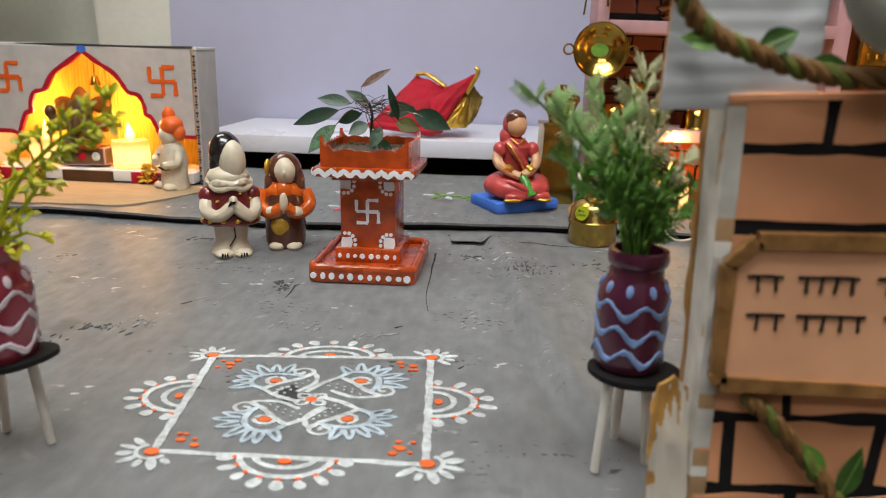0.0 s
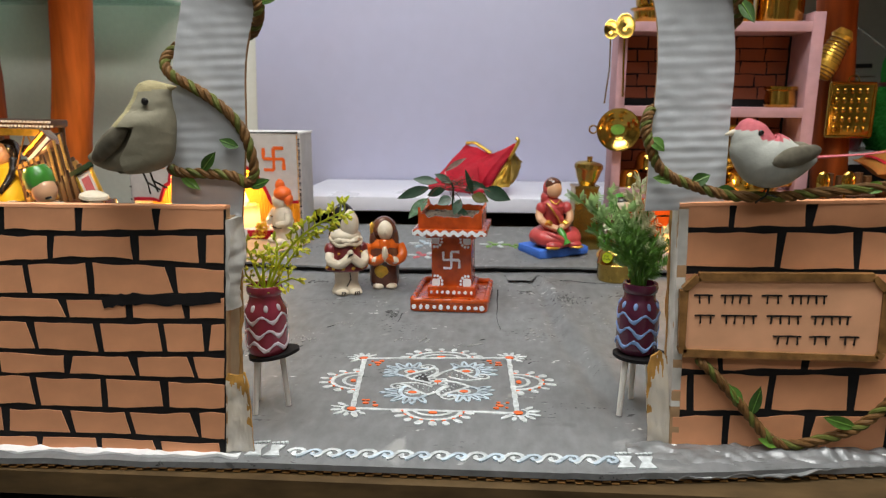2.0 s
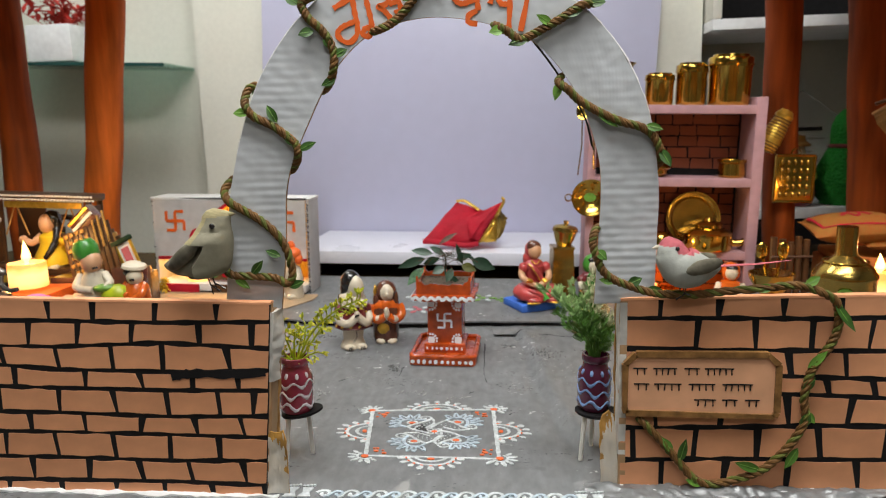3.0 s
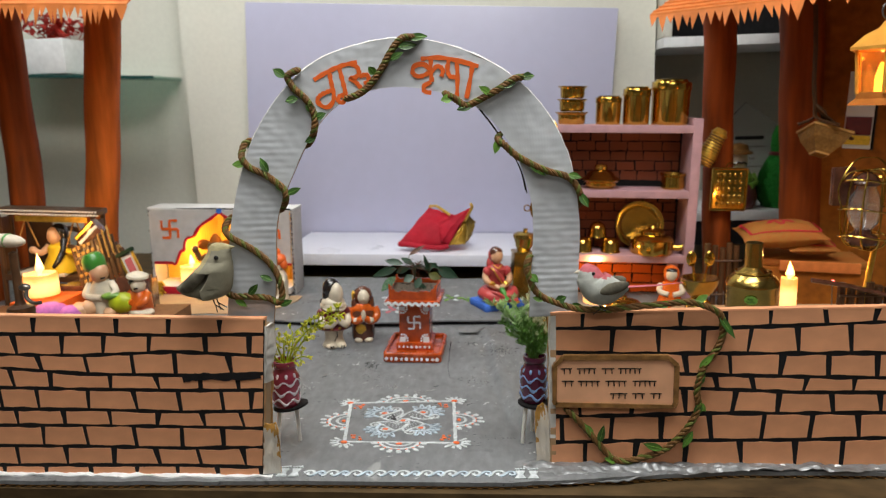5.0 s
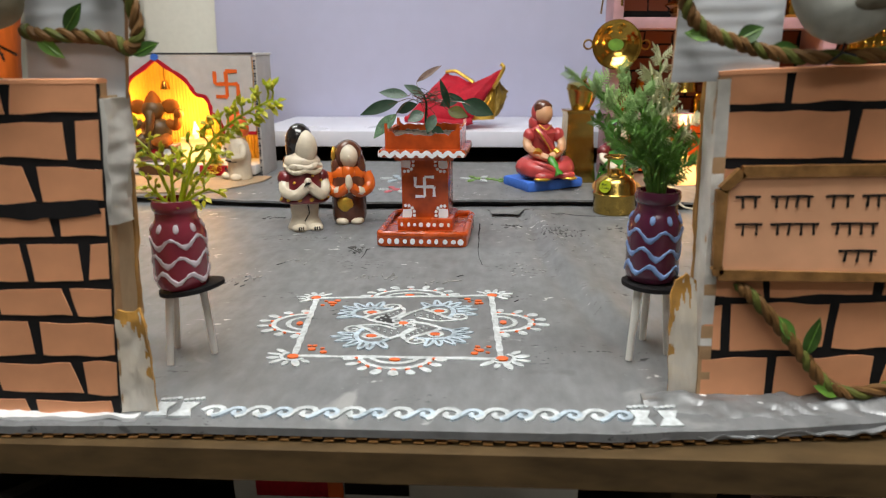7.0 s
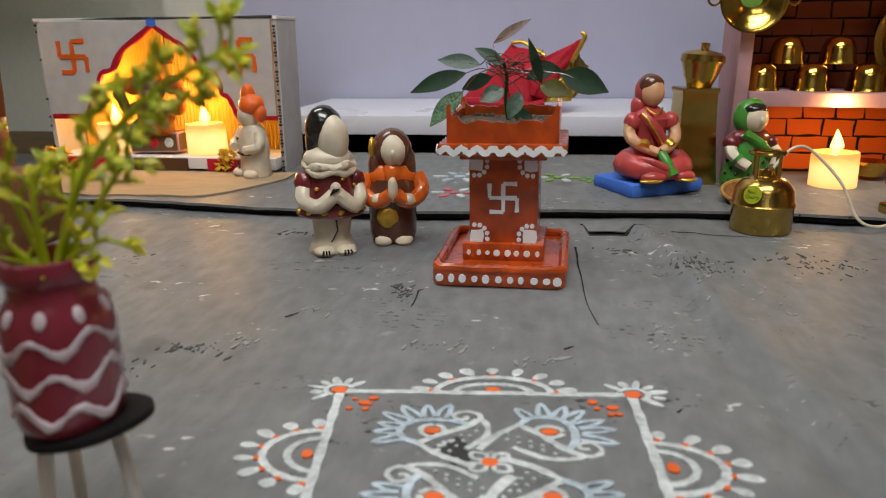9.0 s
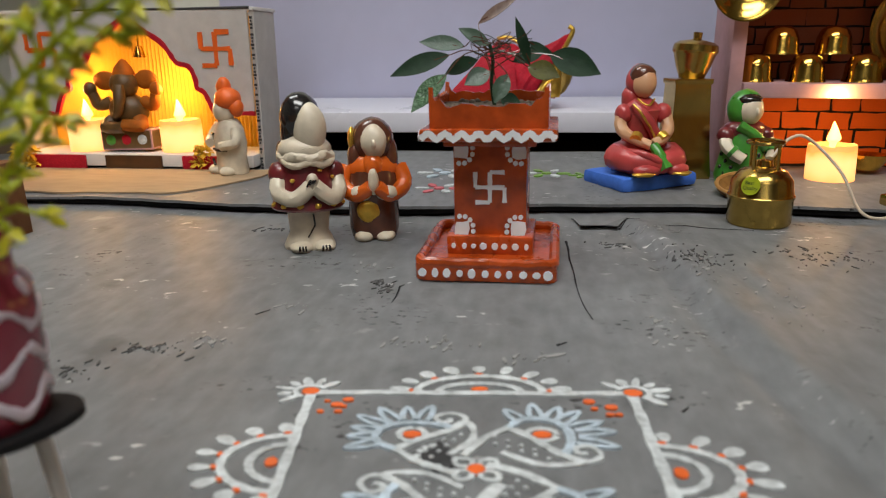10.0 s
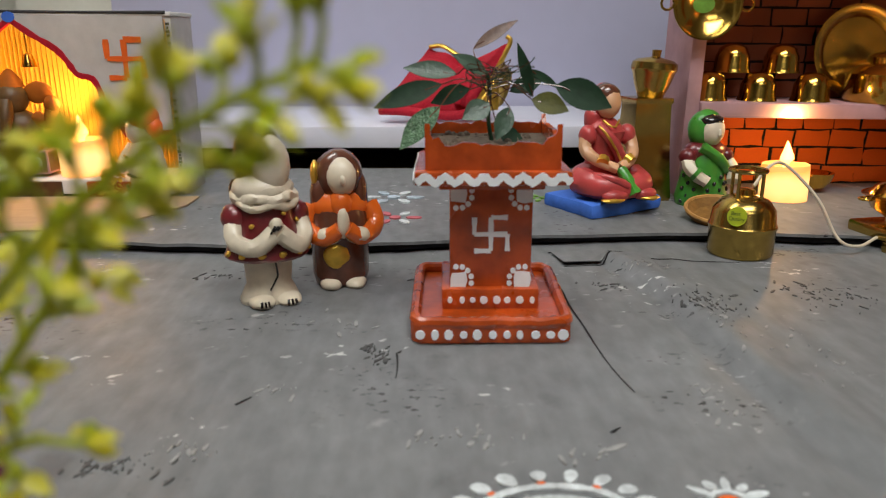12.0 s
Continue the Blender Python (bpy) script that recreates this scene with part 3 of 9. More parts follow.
wall_box("wall_north", (-0.139, 1.56, 0.5), (1.238, 0.16, 2.5), "plaster", "cream painted wall behind the lavender board")
wall_box("wall_niche_left", (-1.28, 1.62, 0.5), (1.04, 0.1, 2.5), "plaster", "grey-green painted wall at the back of a niche")
wall_box("wall_niche_right", (1.13, 1.83, 0.5), (1.4, 0.1, 2.5), "plastergrey", "grey-green painted wall behind shelves")
# unseen room shell, kept dark so that less light bounces back
wall_box("wall_west", (-1.85, 0.1, 0.5), (0.1, 3.7, 2.5), "sidewall", "unseen side wall, dark to cut bounced light")
wall_box("wall_east", (1.85, 0.1, 0.5), (0.1, 3.7, 2.5), "sidewall", "unseen side wall, dark to cut bounced light")
wall_box("wall_south", (0, -1.75, 0.5), (3.8, 0.1, 2.5), "sidewall", "unseen wall behind the viewer, dark to cut bounced light")
solo("floor", box(B(), (0, 0.05, -0.8), (3.8, 3.7, 0.1)), "tile", "grey-brown tiled room floor", "floor", kind="structure", smooth=False)
solo("ceiling", box(B(), (0, 0.05, 1.68), (3.8, 3.7, 0.1)), "ceiling", "unseen room ceiling, dark to cut bounced light", "ceiling", kind="structure", smooth=False)
# unseen panels for the overhead lights; the last two only carry added fill
for lx, ly, sx, sy in ((0.08, -0.02, 1.2, 0.5), (0.15, -1.1, 0.9, 0.3), (-0.75, 0.85, 0.9, 0.3)):
    lamp = thing("unseen_overhead_panel", "unseen white panel under the ceiling, added for an overhead light", "lamp", pose(lx, ly, 1.6), "ceiling lamps")
    part("housing", box(B(), (0, 0, 0.015), (sx + 0.04, sy + 0.04, 0.03), 0.004), "white", lamp)
    part("diffuser", box(B(), (0, 0, -0.004), (sx, sy, 0.006)), "lampglow", lamp)


def board():
    """The lavender board leans on the wall."""
    t = thing("backdrop_board", "smooth lavender laminated board standing against the wall", "board", pose(-0.125, 1.445, 0.05, 0, 3.2, 0), kind="structure")
    part("panel", box(B(), (0, 0, 0.27), (0.945, 0.012, 0.64), 0.003), "lavender", t)


board()


def bench():
    t = thing("white_bench", "low white laminated bench against the lavender board", "bench", pose(-0.1, 1.28, 0.031, 0, 1.3, 0))
    part("seat_slab", box(B(), (0, 0.012, 0.0135), (0.66, 0.284, 0.027), 0.002), "benchtop", t)
    for sx in (-1, 1):
        part("leg", box(B(), (sx * 0.3, 0.03, -0.03), (0.02, 0.2, 0.06), 0.002), "black", t, "black leg board")
    # black board added in the gap below the seat in place of shade
    part("back_board", box(B(), (0, 0.09, -0.03), (0.58, 0.01, 0.06)), "black", t, "black board that stands in for the shade under the seat")


bench()


def cloth():
    """A folded red cloth bag with gold borders: bowed, creased patches of some thickness."""
    t = thing("folded_cloth", "red folded cloth with gold border lying on the white bench", "cloth")

    def patch(corners, bulge, th, seed, crease=0.0):
        """corners: low left, low right, high right, high left."""
        a, b, c, d = (Vector(p) for p in corners)
        bm = B()
        n = 18
        nrm = (b - a).cross(d - a).normalized()
        if nrm.y > 0:
            nrm = -nrm
        g = []
        for i in range(n + 1):
            row = []
            for j in range(n + 1):
                u, v = i / n, j / n
                p = (a * (1 - u) + b * u) * (1 - v) + (d * (1 - u) + c * u) * v
                w = bulge * math.sin(math.pi * min(1, v * 1.15)) ** 0.7 * math.sin(math.pi * u) ** 0.5 + 0.004 * noise.noise((u * 3, v * 4, seed)) + crease * math.exp(-(((u - 0.6 * v - 0.3) / 0.08) ** 2))
                row.append(p + nrm * w)
            g.append(row)
        top = [[bm.verts.new(p) for p in r] for r in g]
        bot = [[bm.verts.new(p - nrm * th) for p in r] for r in g]
        for i in range(n):
            for j in range(n):
                bm.faces.new((top[i][j], top[i + 1][j], top[i + 1][j + 1], top[i][j + 1]))
                bm.faces.new((bot[i][j], bot[i][j + 1], bot[i + 1][j + 1], bot[i + 1][j]))
            for j in (0, n):
                bm.faces.new((top[i][j], top[i + 1][j], bot[i + 1][j], bot[i][j]))
                bm.faces.new((top[j][i], top[j][i + 1], bot[j][i + 1], bot[j][i]))
        return bm

    part("cloth_fold", patch(((-0.157, 1.19, 0.078), (-0.042, 1.185, 0.073), (-0.041, 1.245, 0.134), (-0.089, 1.26, 0.152)), 0.016, 0.006, 1, -0.003), "red", t)
    part("cloth_flap", patch(((-0.058, 1.178, 0.084), (-0.038, 1.175, 0.077), (0.014, 1.205, 0.156), (-0.063, 1.2, 0.123)), 0.008, 0.005, 2, 0.003), "red", t)
    part("cloth_back", patch(((-0.093, 1.27, 0.067), (-0.006, 1.27, 0.065), (0.001, 1.27, 0.12), (-0.063, 1.27, 0.138)), 0.004, 0.006, 5), "red", t)
    part("gold_panel", patch(((-0.041, 1.184, 0.072), (-0.001, 1.19, 0.073), (0.003, 1.215, 0.133), (-0.012, 1.2, 0.118)), 0.006, 0.004, 3, 0.003), "gold", t, "gold brocade end")
    part("gold_panel", patch(((-0.002, 1.192, 0.073), (0.011, 1.215, 0.086), (0.023, 1.235, 0.116), (0.005, 1.22, 0.138)), 0.006, 0.004, 4, 0.002), "goldbrown", t, "dull gold lining")
    part("bottom_roll", tube(B(), curve_points(((-0.156, 1.188, 0.076), (-0.124, 1.18, 0.075), (-0.089, 1.178, 0.07), (-0.058, 1.177, 0.068), (-0.039, 1.178, 0.072)), 6), [0.0075] * 25, 12, 0, 0.8), "red", t)
    part("gold_border", tube(B(), curve_points(((-0.089, 1.258, 0.153), (-0.072, 1.255, 0.154), (-0.056, 1.25, 0.145), (-0.039, 1.245, 0.134)), 6), 0.0045, 10, 0, 0.7), "gold", t, "gold border")
    part("gold_border", tube(B(), curve_points(((0.011, 1.204, 0.165), (0.016, 1.203, 0.159), (0.009, 1.2, 0.144), (-0.002, 1.197, 0.125)), 6), 0.0045, 10, 0, 0.7), "gold", t, "gold border")


cloth()


def niche_left():
    t = thing("glass_shelf", "glass wall shelf with a green edge on a bracket", "shelf", pose(-0.808, 1.4, 0.484, 0, 2.5, 0))
    part("glass_plate", box(B(), (-0.4, 0.12, 0), (0.8, 0.234, 0.008), 0.001), "glass", t)
    part("front_edge", box(B(), (-0.4, 0.001, 0), (0.8, 0.004, 0.0084), 0.001), "darkglass", t, "dark green polished edge")
    part("bracket", box(B(), (-0.08, 0.3, -0.02), (0.03, 0.1, 0.02), 0.003), "steel", t)
    pot = thing("flower_pot", "white square pot with red artificial leaves on the glass shelf", "potted plant", pose(-1.105, 1.47, 0.503))
    part("pot", box(B(), (0, 0, 0.045), (0.12, 0.12, 0.09), 0.006), "white", pot)
    rng = random.Random(5)
    for k in range(26):
        bm = B()
        a, e = rng.uniform(0, 6.28), rng.uniform(0.15, 1.3)
        d = Vector((math.cos(a) * math.cos(e), math.sin(a) * math.cos(e), math.sin(e)))
        p0 = Vector((rng.uniform(-0.04, 0.04), rng.uniform(-0.04, 0.04), 0.085))
        tube(bm, [p0, p0 + d * 0.07], 0.001, 5)
        for j in range(5):
            q = p0 + d * (0.03 + 0.012 * j)
            s = Vector((rng.uniform(-1, 1), rng.uniform(-1, 1), rng.uniform(0, 1)))
            leaf_into(bm, q, s, (0, 0, 1), 0.032, 0.014)
        part("leaf_spray", bm, "redleaf", pot)


niche_left()


def niche_right():
    cab = thing("wall_cabinet", "white painted open cabinet box on the wall", "cabinet", pose(0.485, 1.42, 0.512))
    part("bottom_board", box(B(), (0.5, 0.16, 0.012), (1.0, 0.34, 0.024), 0.002), "white", cab)
    part("side_board", box(B(), (0.01, 0.16, 0.25), (0.02, 0.34, 0.45), 0.002), "plaster", cab)
    part("back_board", box(B(), (0.52, 0.3, 0.25), (0.98, 0.02, 0.45)), "black", cab, "dark back board")
    sh = thing("wall_shelf", "white shelf board with a dark front edge", "shelf", pose(0.56, 1.36, 0.09))
    part("shelf_board", box(B(), (0.5, 0.2, 0.012), (1.0, 0.42, 0.024), 0.002), "white", sh)
    part("front_edge", box(B(), (0.5, -0.004, -0.03), (1.0, 0.006, 0.06)), "black", sh, "dark front panel")
    tr = thing("award_plaque", "clear acrylic award plaque with printed bars on the shelf", "award", pose(0.7, 1.44, 0.114))
    part("plate", slab(B(), [(-0.06, 0), (0.08, 0), (0.08, 0.2), (0.0, 0.26), (-0.06, 0.2)], 0.012, lambda u, v, w: Vector((u, w, v))), "acrylic", tr)
    part("foot", box(B(), (0.01, 0.006, 0.008), (0.16, 0.05, 0.016), 0.002), "acrylic", tr)
    for k, (w, z) in enumerate(((0.07, 0.172), (0.085, 0.15), (0.03, 0.12), (0.07, 0.1))):
        part("print_bar", box(B(), (0.01, -0.003, z), (w, 0.002, 0.009 if k == 0 else 0.003)), "black" if k == 0 else "steel", tr)
    toy = B()
    lathe(toy, [(0.0, 0), (0.05, 0.002), (0.062, 0.02), (0.066, 0.05), (0.058, 0.085), (0.044, 0.115), (0.036, 0.128), (0.034, 0.14), (0.036, 0.15), (0.034, 0.175), (0.026, 0.195), (0.012, 0.21), (0.0, 0.214)], 24, slot=0)
    lathe(toy, [(0.036, 0.124), (0.041, 0.129), (0.036, 0.135)], 24, slot=2)
    ball(toy, (0.0, -0.034, 0.168), (0.016, 0.012, 0.016), 1)
    for k in range(14):
        ball(toy, (0.04 * math.cos(k * 0.45), 0.04 * math.sin(k * 0.45), 0.004), (0.014, 0.014, 0.008), 0, None, 8)
    solo("knitted_toy", toy, ["knit", "purple", "wine"], "green knitted toy with purple knob and dark collar", "toy", pose(0.795, 1.42, 0.114) @ Matrix.Scale(1.02, 4))
    fig = B()
    lathe(fig, [(0.0, 0), (0.032, 0.002), (0.038, 0.02), (0.034, 0.045), (0.02, 0.058), (0.012, 0.062)], 20, slot=3)
    lathe(fig, [(0.0305, 0.045), (0.031, 0.06), (0.02, 0.074), (0.012, 0.076), (0.0, 0.076)], 20, slot=0)
    ball(fig, (0, 0, 0.092), (0.019, 0.018, 0.021), 1)
    tube(fig, curve_points([(-0.011, -0.0155, 0.086), (-0.005, -0.0185, 0.089), (0.0, -0.0185, 0.0875), (0.005, -0.0185, 0.089), (0.011, -0.0155, 0.086)]), 0.002, 6, 4)
    tube(fig, [(-0.026, -0.008, 0.066), (-0.03, -0.016, 0.05), (-0.016, -0.028, 0.045)], 0.006, 8, 0)
    tube(fig, [(0.026, -0.008, 0.066), (0.03, -0.016, 0.05), (0.016, -0.028, 0.045)], 0.006, 8, 0)
    lathe(fig, [(0.027, 0.104), (0.026, 0.108), (0.019, 0.112), (0.016, 0.122), (0.0, 0.125)], 20, slot=2)
    solo("shelf_figurine", fig, ["leafpale", "cream", "straw", "wine", "hair"], "small round figurine with a straw hat on the shelf", "figurine", pose(0.672, 1.4, 0.114) @ Matrix.Scale(1.3, 4))


niche_right()


# ---- desk and base sheets ----
def grid_sheet(bm, x0, x1, y0, y1, nx, ny, zf, th, edge=lambda x: 0.0):
    top, bot = [], []
    for i in range(nx + 1):
        x = x0 + (x1 - x0) * i / nx
        rt, rb = [], []
        for j in range(ny + 1):
            y = y0 + edge(x) + (y1 - y0 - edge(x)) * j / ny
            z = zf(x, y)
            rt.append(bm.verts.new((x, y, z)))
            rb.append(bm.verts.new((x, y, z - th)))
        top.append(rt)
        bot.append(rb)
    for i in range(nx):
        for j in range(ny):
            bm.faces.new((top[i][j], top[i + 1][j], top[i + 1][j + 1], top[i][j + 1]))
            bm.faces.new((bot[i][j], bot[i][j + 1], bot[i + 1][j + 1], bot[i + 1][j]))
        for j in (0, ny):
            bm.faces.new((top[i][j], top[i + 1][j], bot[i + 1][j], bot[i][j]))
    for j in range(ny):
        for i in (0, nx):
            bm.faces.new((top[i][j], top[i][j + 1], bot[i][j + 1], bot[i][j]))
    return bm


FRONT = lambda x: 0.257 + 0.03 * max(0.0, min(1.0, (x - 0.08) / 0.25)) - 0.006 * max(0.0, min(1.0, (-0.15 - x) / 0.2))


FOLD = ((0.036, 0.79), (0.05, 0.745), (0.06, 0.69), (0.064, 0.62), (0.068, 0.565), (0.075, 0.52), (0.088, 0.45), (0.1, 0.4), (0.115, 0.33))


def wrinkle(x, y):
    """Low folds of the pasted sheet: one long soft fold from the back to the front, fainter ones beside it."""
    w = 0.0012 * noise.noise((x * 9, y * 5, 0.3)) + 0.0007 * noise.noise((x * 40, y * 16, 2.0))
    for (xa, ya), (xb, yb) in zip(FOLD, FOLD[1:]):
        if yb <= y < ya:
            c = xa + (xb - xa) * (ya - y) / (ya - yb) + 0.002 * noise.noise((y * 30, 0, 5))
            h = min(1.0, (y - 0.33) / 0.06, (0.79 - y) / 0.02)
            w += h * (0.0052 * math.exp(-(((x - c - 0.006) / (0.0075 if x < c + 0.006 else 0.02)) ** 2)) - 0.003 * math.exp(-(((x - c + 0.007) / 0.008) ** 2)))
            w += h * 0.0014 * math.exp(-(((x - c - 0.045) / 0.007) ** 2)) * (0.5 + noise.noise((y * 12, 3, 3)))
            w += h * 0.0012 * math.exp(-(((x - c + 0.058) / 0.004) ** 2)) * max(0.0, noise.noise((y * 14, 1, 7)))
    return w if y > 0.475 or x < -0.175 or x > 0.056 else w * 0.05


desk = thing("desk", "brown wooden desk with open shelf and pink drawer below", "desk", kind="")
part("desk_top", grid_sheet(B(), -1.3, 1.3, 0.249, 1.44, 20, 16, lambda x, y: ground_z(x, y) - 0.0085, 0.018), "wood", desk)
# black strip added as the shadow under the desk top's edge
part("edge_shadow_strip", box(B(), (0, 0.28, -0.0278), (2.6, 0.03, 0.0026)), "black", desk, "black strip that stands in for shade under the top")
part("inner_shelf", box(B(), (0, 0.62, -0.2), (2.4, 0.7, 0.02)), "woodlight", desk)
part("rear_panel", box(B(), (0, 0.93, -0.35), (2.4, 0.02, 0.62)), "wood", desk)
part("front_board", box(B(), (-0.426, 0.272, -0.134), (0.93, 0.02, 0.13), 0.002), "woodlight", desk, "brown board in front of the shelf")
drawer = part("drawer", box(B(), (0.52, 0.275, -0.16), (0.72, 0.03, 0.244), 0.002), "pinkboard", desk, "pink laminated drawer front")
lock = B()
lathe(lock, [(0.0, 0), (0.0085, 0), (0.0095, 0.002), (0.0085, 0.005), (0.006, 0.0065), (0.0, 0.0065)], 24, pose(0.292, 0.259, -0.06, 90, 0, 0))
box(lock, (0.292, 0.2515, -0.06), (0.0018, 0.002, 0.008))
part("lock", lock, "steel", drawer, "round steel lock")
part("partition", box(B(), (0.13, 0.5, -0.16), (0.025, 0.42, 0.25)), "wood", desk)
for lx in (-1.25, 1.25):
    for ly in (0.3, 1.38):
        part("leg", box(B(), (lx, ly, -0.4), (0.05, 0.05, 0.7), 0.003), "wood", desk)


def paint_box():
    t = thing("paint_carton", "white printed carton of paints lying on the desk shelf", "box", pose(-0.1357, 0.292, -0.15) @ Matrix.Scale(0.905, 4))
    part("carton", box(B(), (0.112, 0.05, 0.0329), (0.224, 0.1, 0.1542), 0.001), "paper", t)
    part("red_mark", box(B(), (0.04, -0.001, 0.1), (0.048, 0.001, 0.011)), "red", t, "plain red brand block")
    part("orange_mark", box(B(), (0.069, -0.001, 0.1), (0.01, 0.001, 0.011)), "orange", t, "plain orange brand block")
    part("title_bar", box(B(), (0.096, -0.001, 0.102), (0.042, 0.001, 0.01)), "black", t, "dark title bar")
    words("print", "ACRYLIC COLOURS", 0.0052, pose(0.0735, -0.0012, 0.0905, 90, 0, 0), "black", t)
    words("print", "20 SHADES X 10ML", 0.0052, pose(0.17, -0.0012, 0.0935, 90, 0, 0), "black", t)
    rng = random.Random(8)
    for k in range(9):
        bm = B()
        u, v = rng.uniform(0.005, 0.21), rng.uniform(0.055, 0.085)
        for j in range(3):
            blob(bm, (u + rng.uniform(-0.006, 0.006), v + rng.uniform(-0.006, 0.006)), 0.005, 0.0022, 0.0008, flat_on(0), 0, rng.uniform(0, 3.1), 8, 0.7)
        part("printed_leaf", bm, rng.choice(["leaf", "brownglaze", "leafdark"]), t)
    tin = thing("round_tin", "grey metal round tin on the desk shelf", "tin", pose(-0.335, 0.34, -0.19))
    part("body", lathe(B(), [(0.0, 0), (0.075, 0), (0.078, 0.004), (0.078, 0.12), (0.074, 0.124), (0.0, 0.124)], 32), "steel", tin)
    bag = B()
    for p, r in (((0, 0, 0.04), (0.07, 0.05, 0.05)), ((0.06, 0.01, 0.03), (0.05, 0.05, 0.04)), ((-0.04, 0.02, 0.07), (0.05, 0.04, 0.035))):
        ball(bag, p, r)
    solo("plastic_bag", bag, "steel", "crumpled dark grey bag on the desk shelf", "bag", pose(-0.21, 0.45, -0.19))


paint_box()

sheet = thing("base_sheet", "grey painted cardboard sheet that carries the little courtyard", "cardboard sheet")
part("painted_sheet", grid_sheet(B(), -1.2, 1.2, 0.0, 1.12, 560, 190, lambda x, y: ground_z(x, y) + wrinkle(x, y) - 0.0003, 0.0045, FRONT), "ground", sheet)
flute = B()
for k in range(230):
    x = -0.68 + 1.36 * k / 230
    zc = -0.0058 + 0.0010 * math.sin(k * math.pi)
    box(flute, (x, FRONT(x) + 0.003, -0.0065 + (0.0009 if k % 2 else -0.0009)), (0.0052, 0.006, 0.0008), 0, None)
part("fluted_edge", flute, "rimbrown", sheet, "corrugated brown cut edge", smooth=False)

RIM = lambda x: 0.798 - 0.014 * math.cos(11 * (x + 0.2)) + 0.004 * noise.noise((x * 30, 0, 1)) + 0.0025 * noise.noise((x * 90, 0, 5))  # front rim of the rear sheet

rear = thing("rear_sheet", "second grey painted sheet lying at the back of the base", "cardboard sheet")
part("painted_sheet", grid_sheet(B(), -0.62, 0.75, 0.8, 1.12, 70, 20, lambda x, y: ground_z(x, y) + STEP + 0.0012 * noise.noise((x * 12, y * 9, 4)) + 0.0016 * noise.noise((x * 14, 0.0, 8)) * max(0, 1 - (y - RIM(x)) / 0.03), 0.0026, lambda x: RIM(x) - 0.8), "ground", rear)
# black layer below the sheet, set back 4 mm from its front rim
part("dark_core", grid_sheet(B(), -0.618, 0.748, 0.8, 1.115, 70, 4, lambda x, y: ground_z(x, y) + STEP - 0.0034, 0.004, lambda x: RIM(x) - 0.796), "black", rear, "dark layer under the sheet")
ON = lambda u, v, w: Vector((u, v, ground_z(u, v) + wrinkle(u, v) + 0.0001 + w))
for pts, w in (([(-0.0065, 0.712), (-0.0055, 0.69), (-0.0055, 0.668), (-0.004, 0.64), (-0.003, 0.6), (-0.001, 0.575), (0.003, 0.551)], 0.0017), ([(-0.113, 0.6), (-0.112, 0.585), (-0.1125, 0.572)], 0.0011), ([(-0.017, 0.516), (-0.012, 0.52)], 0.0014), ([(-0.187, 0.548), (-0.181, 0.555)], 0.0012), ([(0.032, 0.452), (0.035, 0.456)], 0.001), ([(0.0, 0.787), (0.022, 0.786), (0.049, 0.783), (0.056, 0.775)], 0.0016), ([(0.049, 0.781), (0.038, 0.762), (0.026, 0.752), (0.006, 0.75)], 0.0018), ([(0.075, 0.762), (0.11, 0.757), (0.14, 0.752)], 0.0012)):
    part("crack", stroke(B(), pts, w, 0.0003, ON, 0, 4, True), "black", sheet, "dark crack in the paint")
part("torn_flap", slab(B(), [(0.006, 0.7515), (0.026, 0.7535), (0.037, 0.763), (0.046, 0.778), (0.022, 0.784), (0.002, 0.785)], 0.0006, lambda u, v, w: ON(u, v, 0.0006 + w + max(0.0, 0.785 - v) * 0.07)), "ground", sheet, "loose torn flap of painted paper")


def scuffs():
    """Flaked and dry-brushed spots in the grey paint, in loose clusters: middle, spread, slant, how many."""
    rng = random.Random(63)
    dark, pale = B(), B()
    lift = [0.0]
    for cx, cy, rx, ry, ang, n, bm in ((0.082, 0.66, 0.02, 0.028, 0.5, 70, dark), (0.03, 0.705, 0.02, 0.012, 0.0, 22, dark), (-0.124, 0.6, 0.009, 0.013, 0.3, 40, dark), (-0.222, 0.5, 0.022, 0.01, 0.5, 34, dark), (-0.25, 0.475, 0.02, 0.008, 0.6, 20, dark), (0.16, 0.68, 0.03, 0.03, 0.6, 60, dark), (-0.25, 0.735, 0.02, 0.006, 0.0, 18, dark), (-0.155, 0.735, 0.012, 0.006, 0.0, 14, dark), (-0.1, 0.725, 0.01, 0.012, 0.0, 14, dark),
                                       (0.075, 0.625, 0.012, 0.05, 0.3, 34, pale), (0.11, 0.58, 0.014, 0.05, 0.3, 22, pale), (-0.08, 0.515, 0.022, 0.008, 0.2, 26, pale), (-0.2, 0.51, 0.02, 0.008, 0.5, 22, pale), (-0.03, 0.5, 0.02, 0.012, 0.0, 12, pale), (0.06, 0.74, 0.03, 0.012, 0.2, 22, pale), (-0.15, 0.64, 0.03, 0.02, 0.5, 16, pale), (-0.17, 0.56, 0.015, 0.006, 0.4, 12, pale), (0.04, 0.54, 0.012, 0.03, 0.2, 14, pale)):
        for k in range(n):
            u, v = cx + rng.gauss(0, rx * 0.5), cy + rng.gauss(0, ry * 0.5)
            r = abs(rng.gauss(0, 0.00065)) + 0.00025
            lift[0] += 1.2e-7
            blob(bm, (u, v), r * rng.uniform(1.2, 3.2), r * rng.uniform(0.5, 0.9), 0.00012 + lift[0], lambda a, b, w: ON(a, b, w if w else -0.0004), 0, ang + rng.gauss(0, 0.35) + 0.9, 7, rng.uniform(-0.3, 0.6))
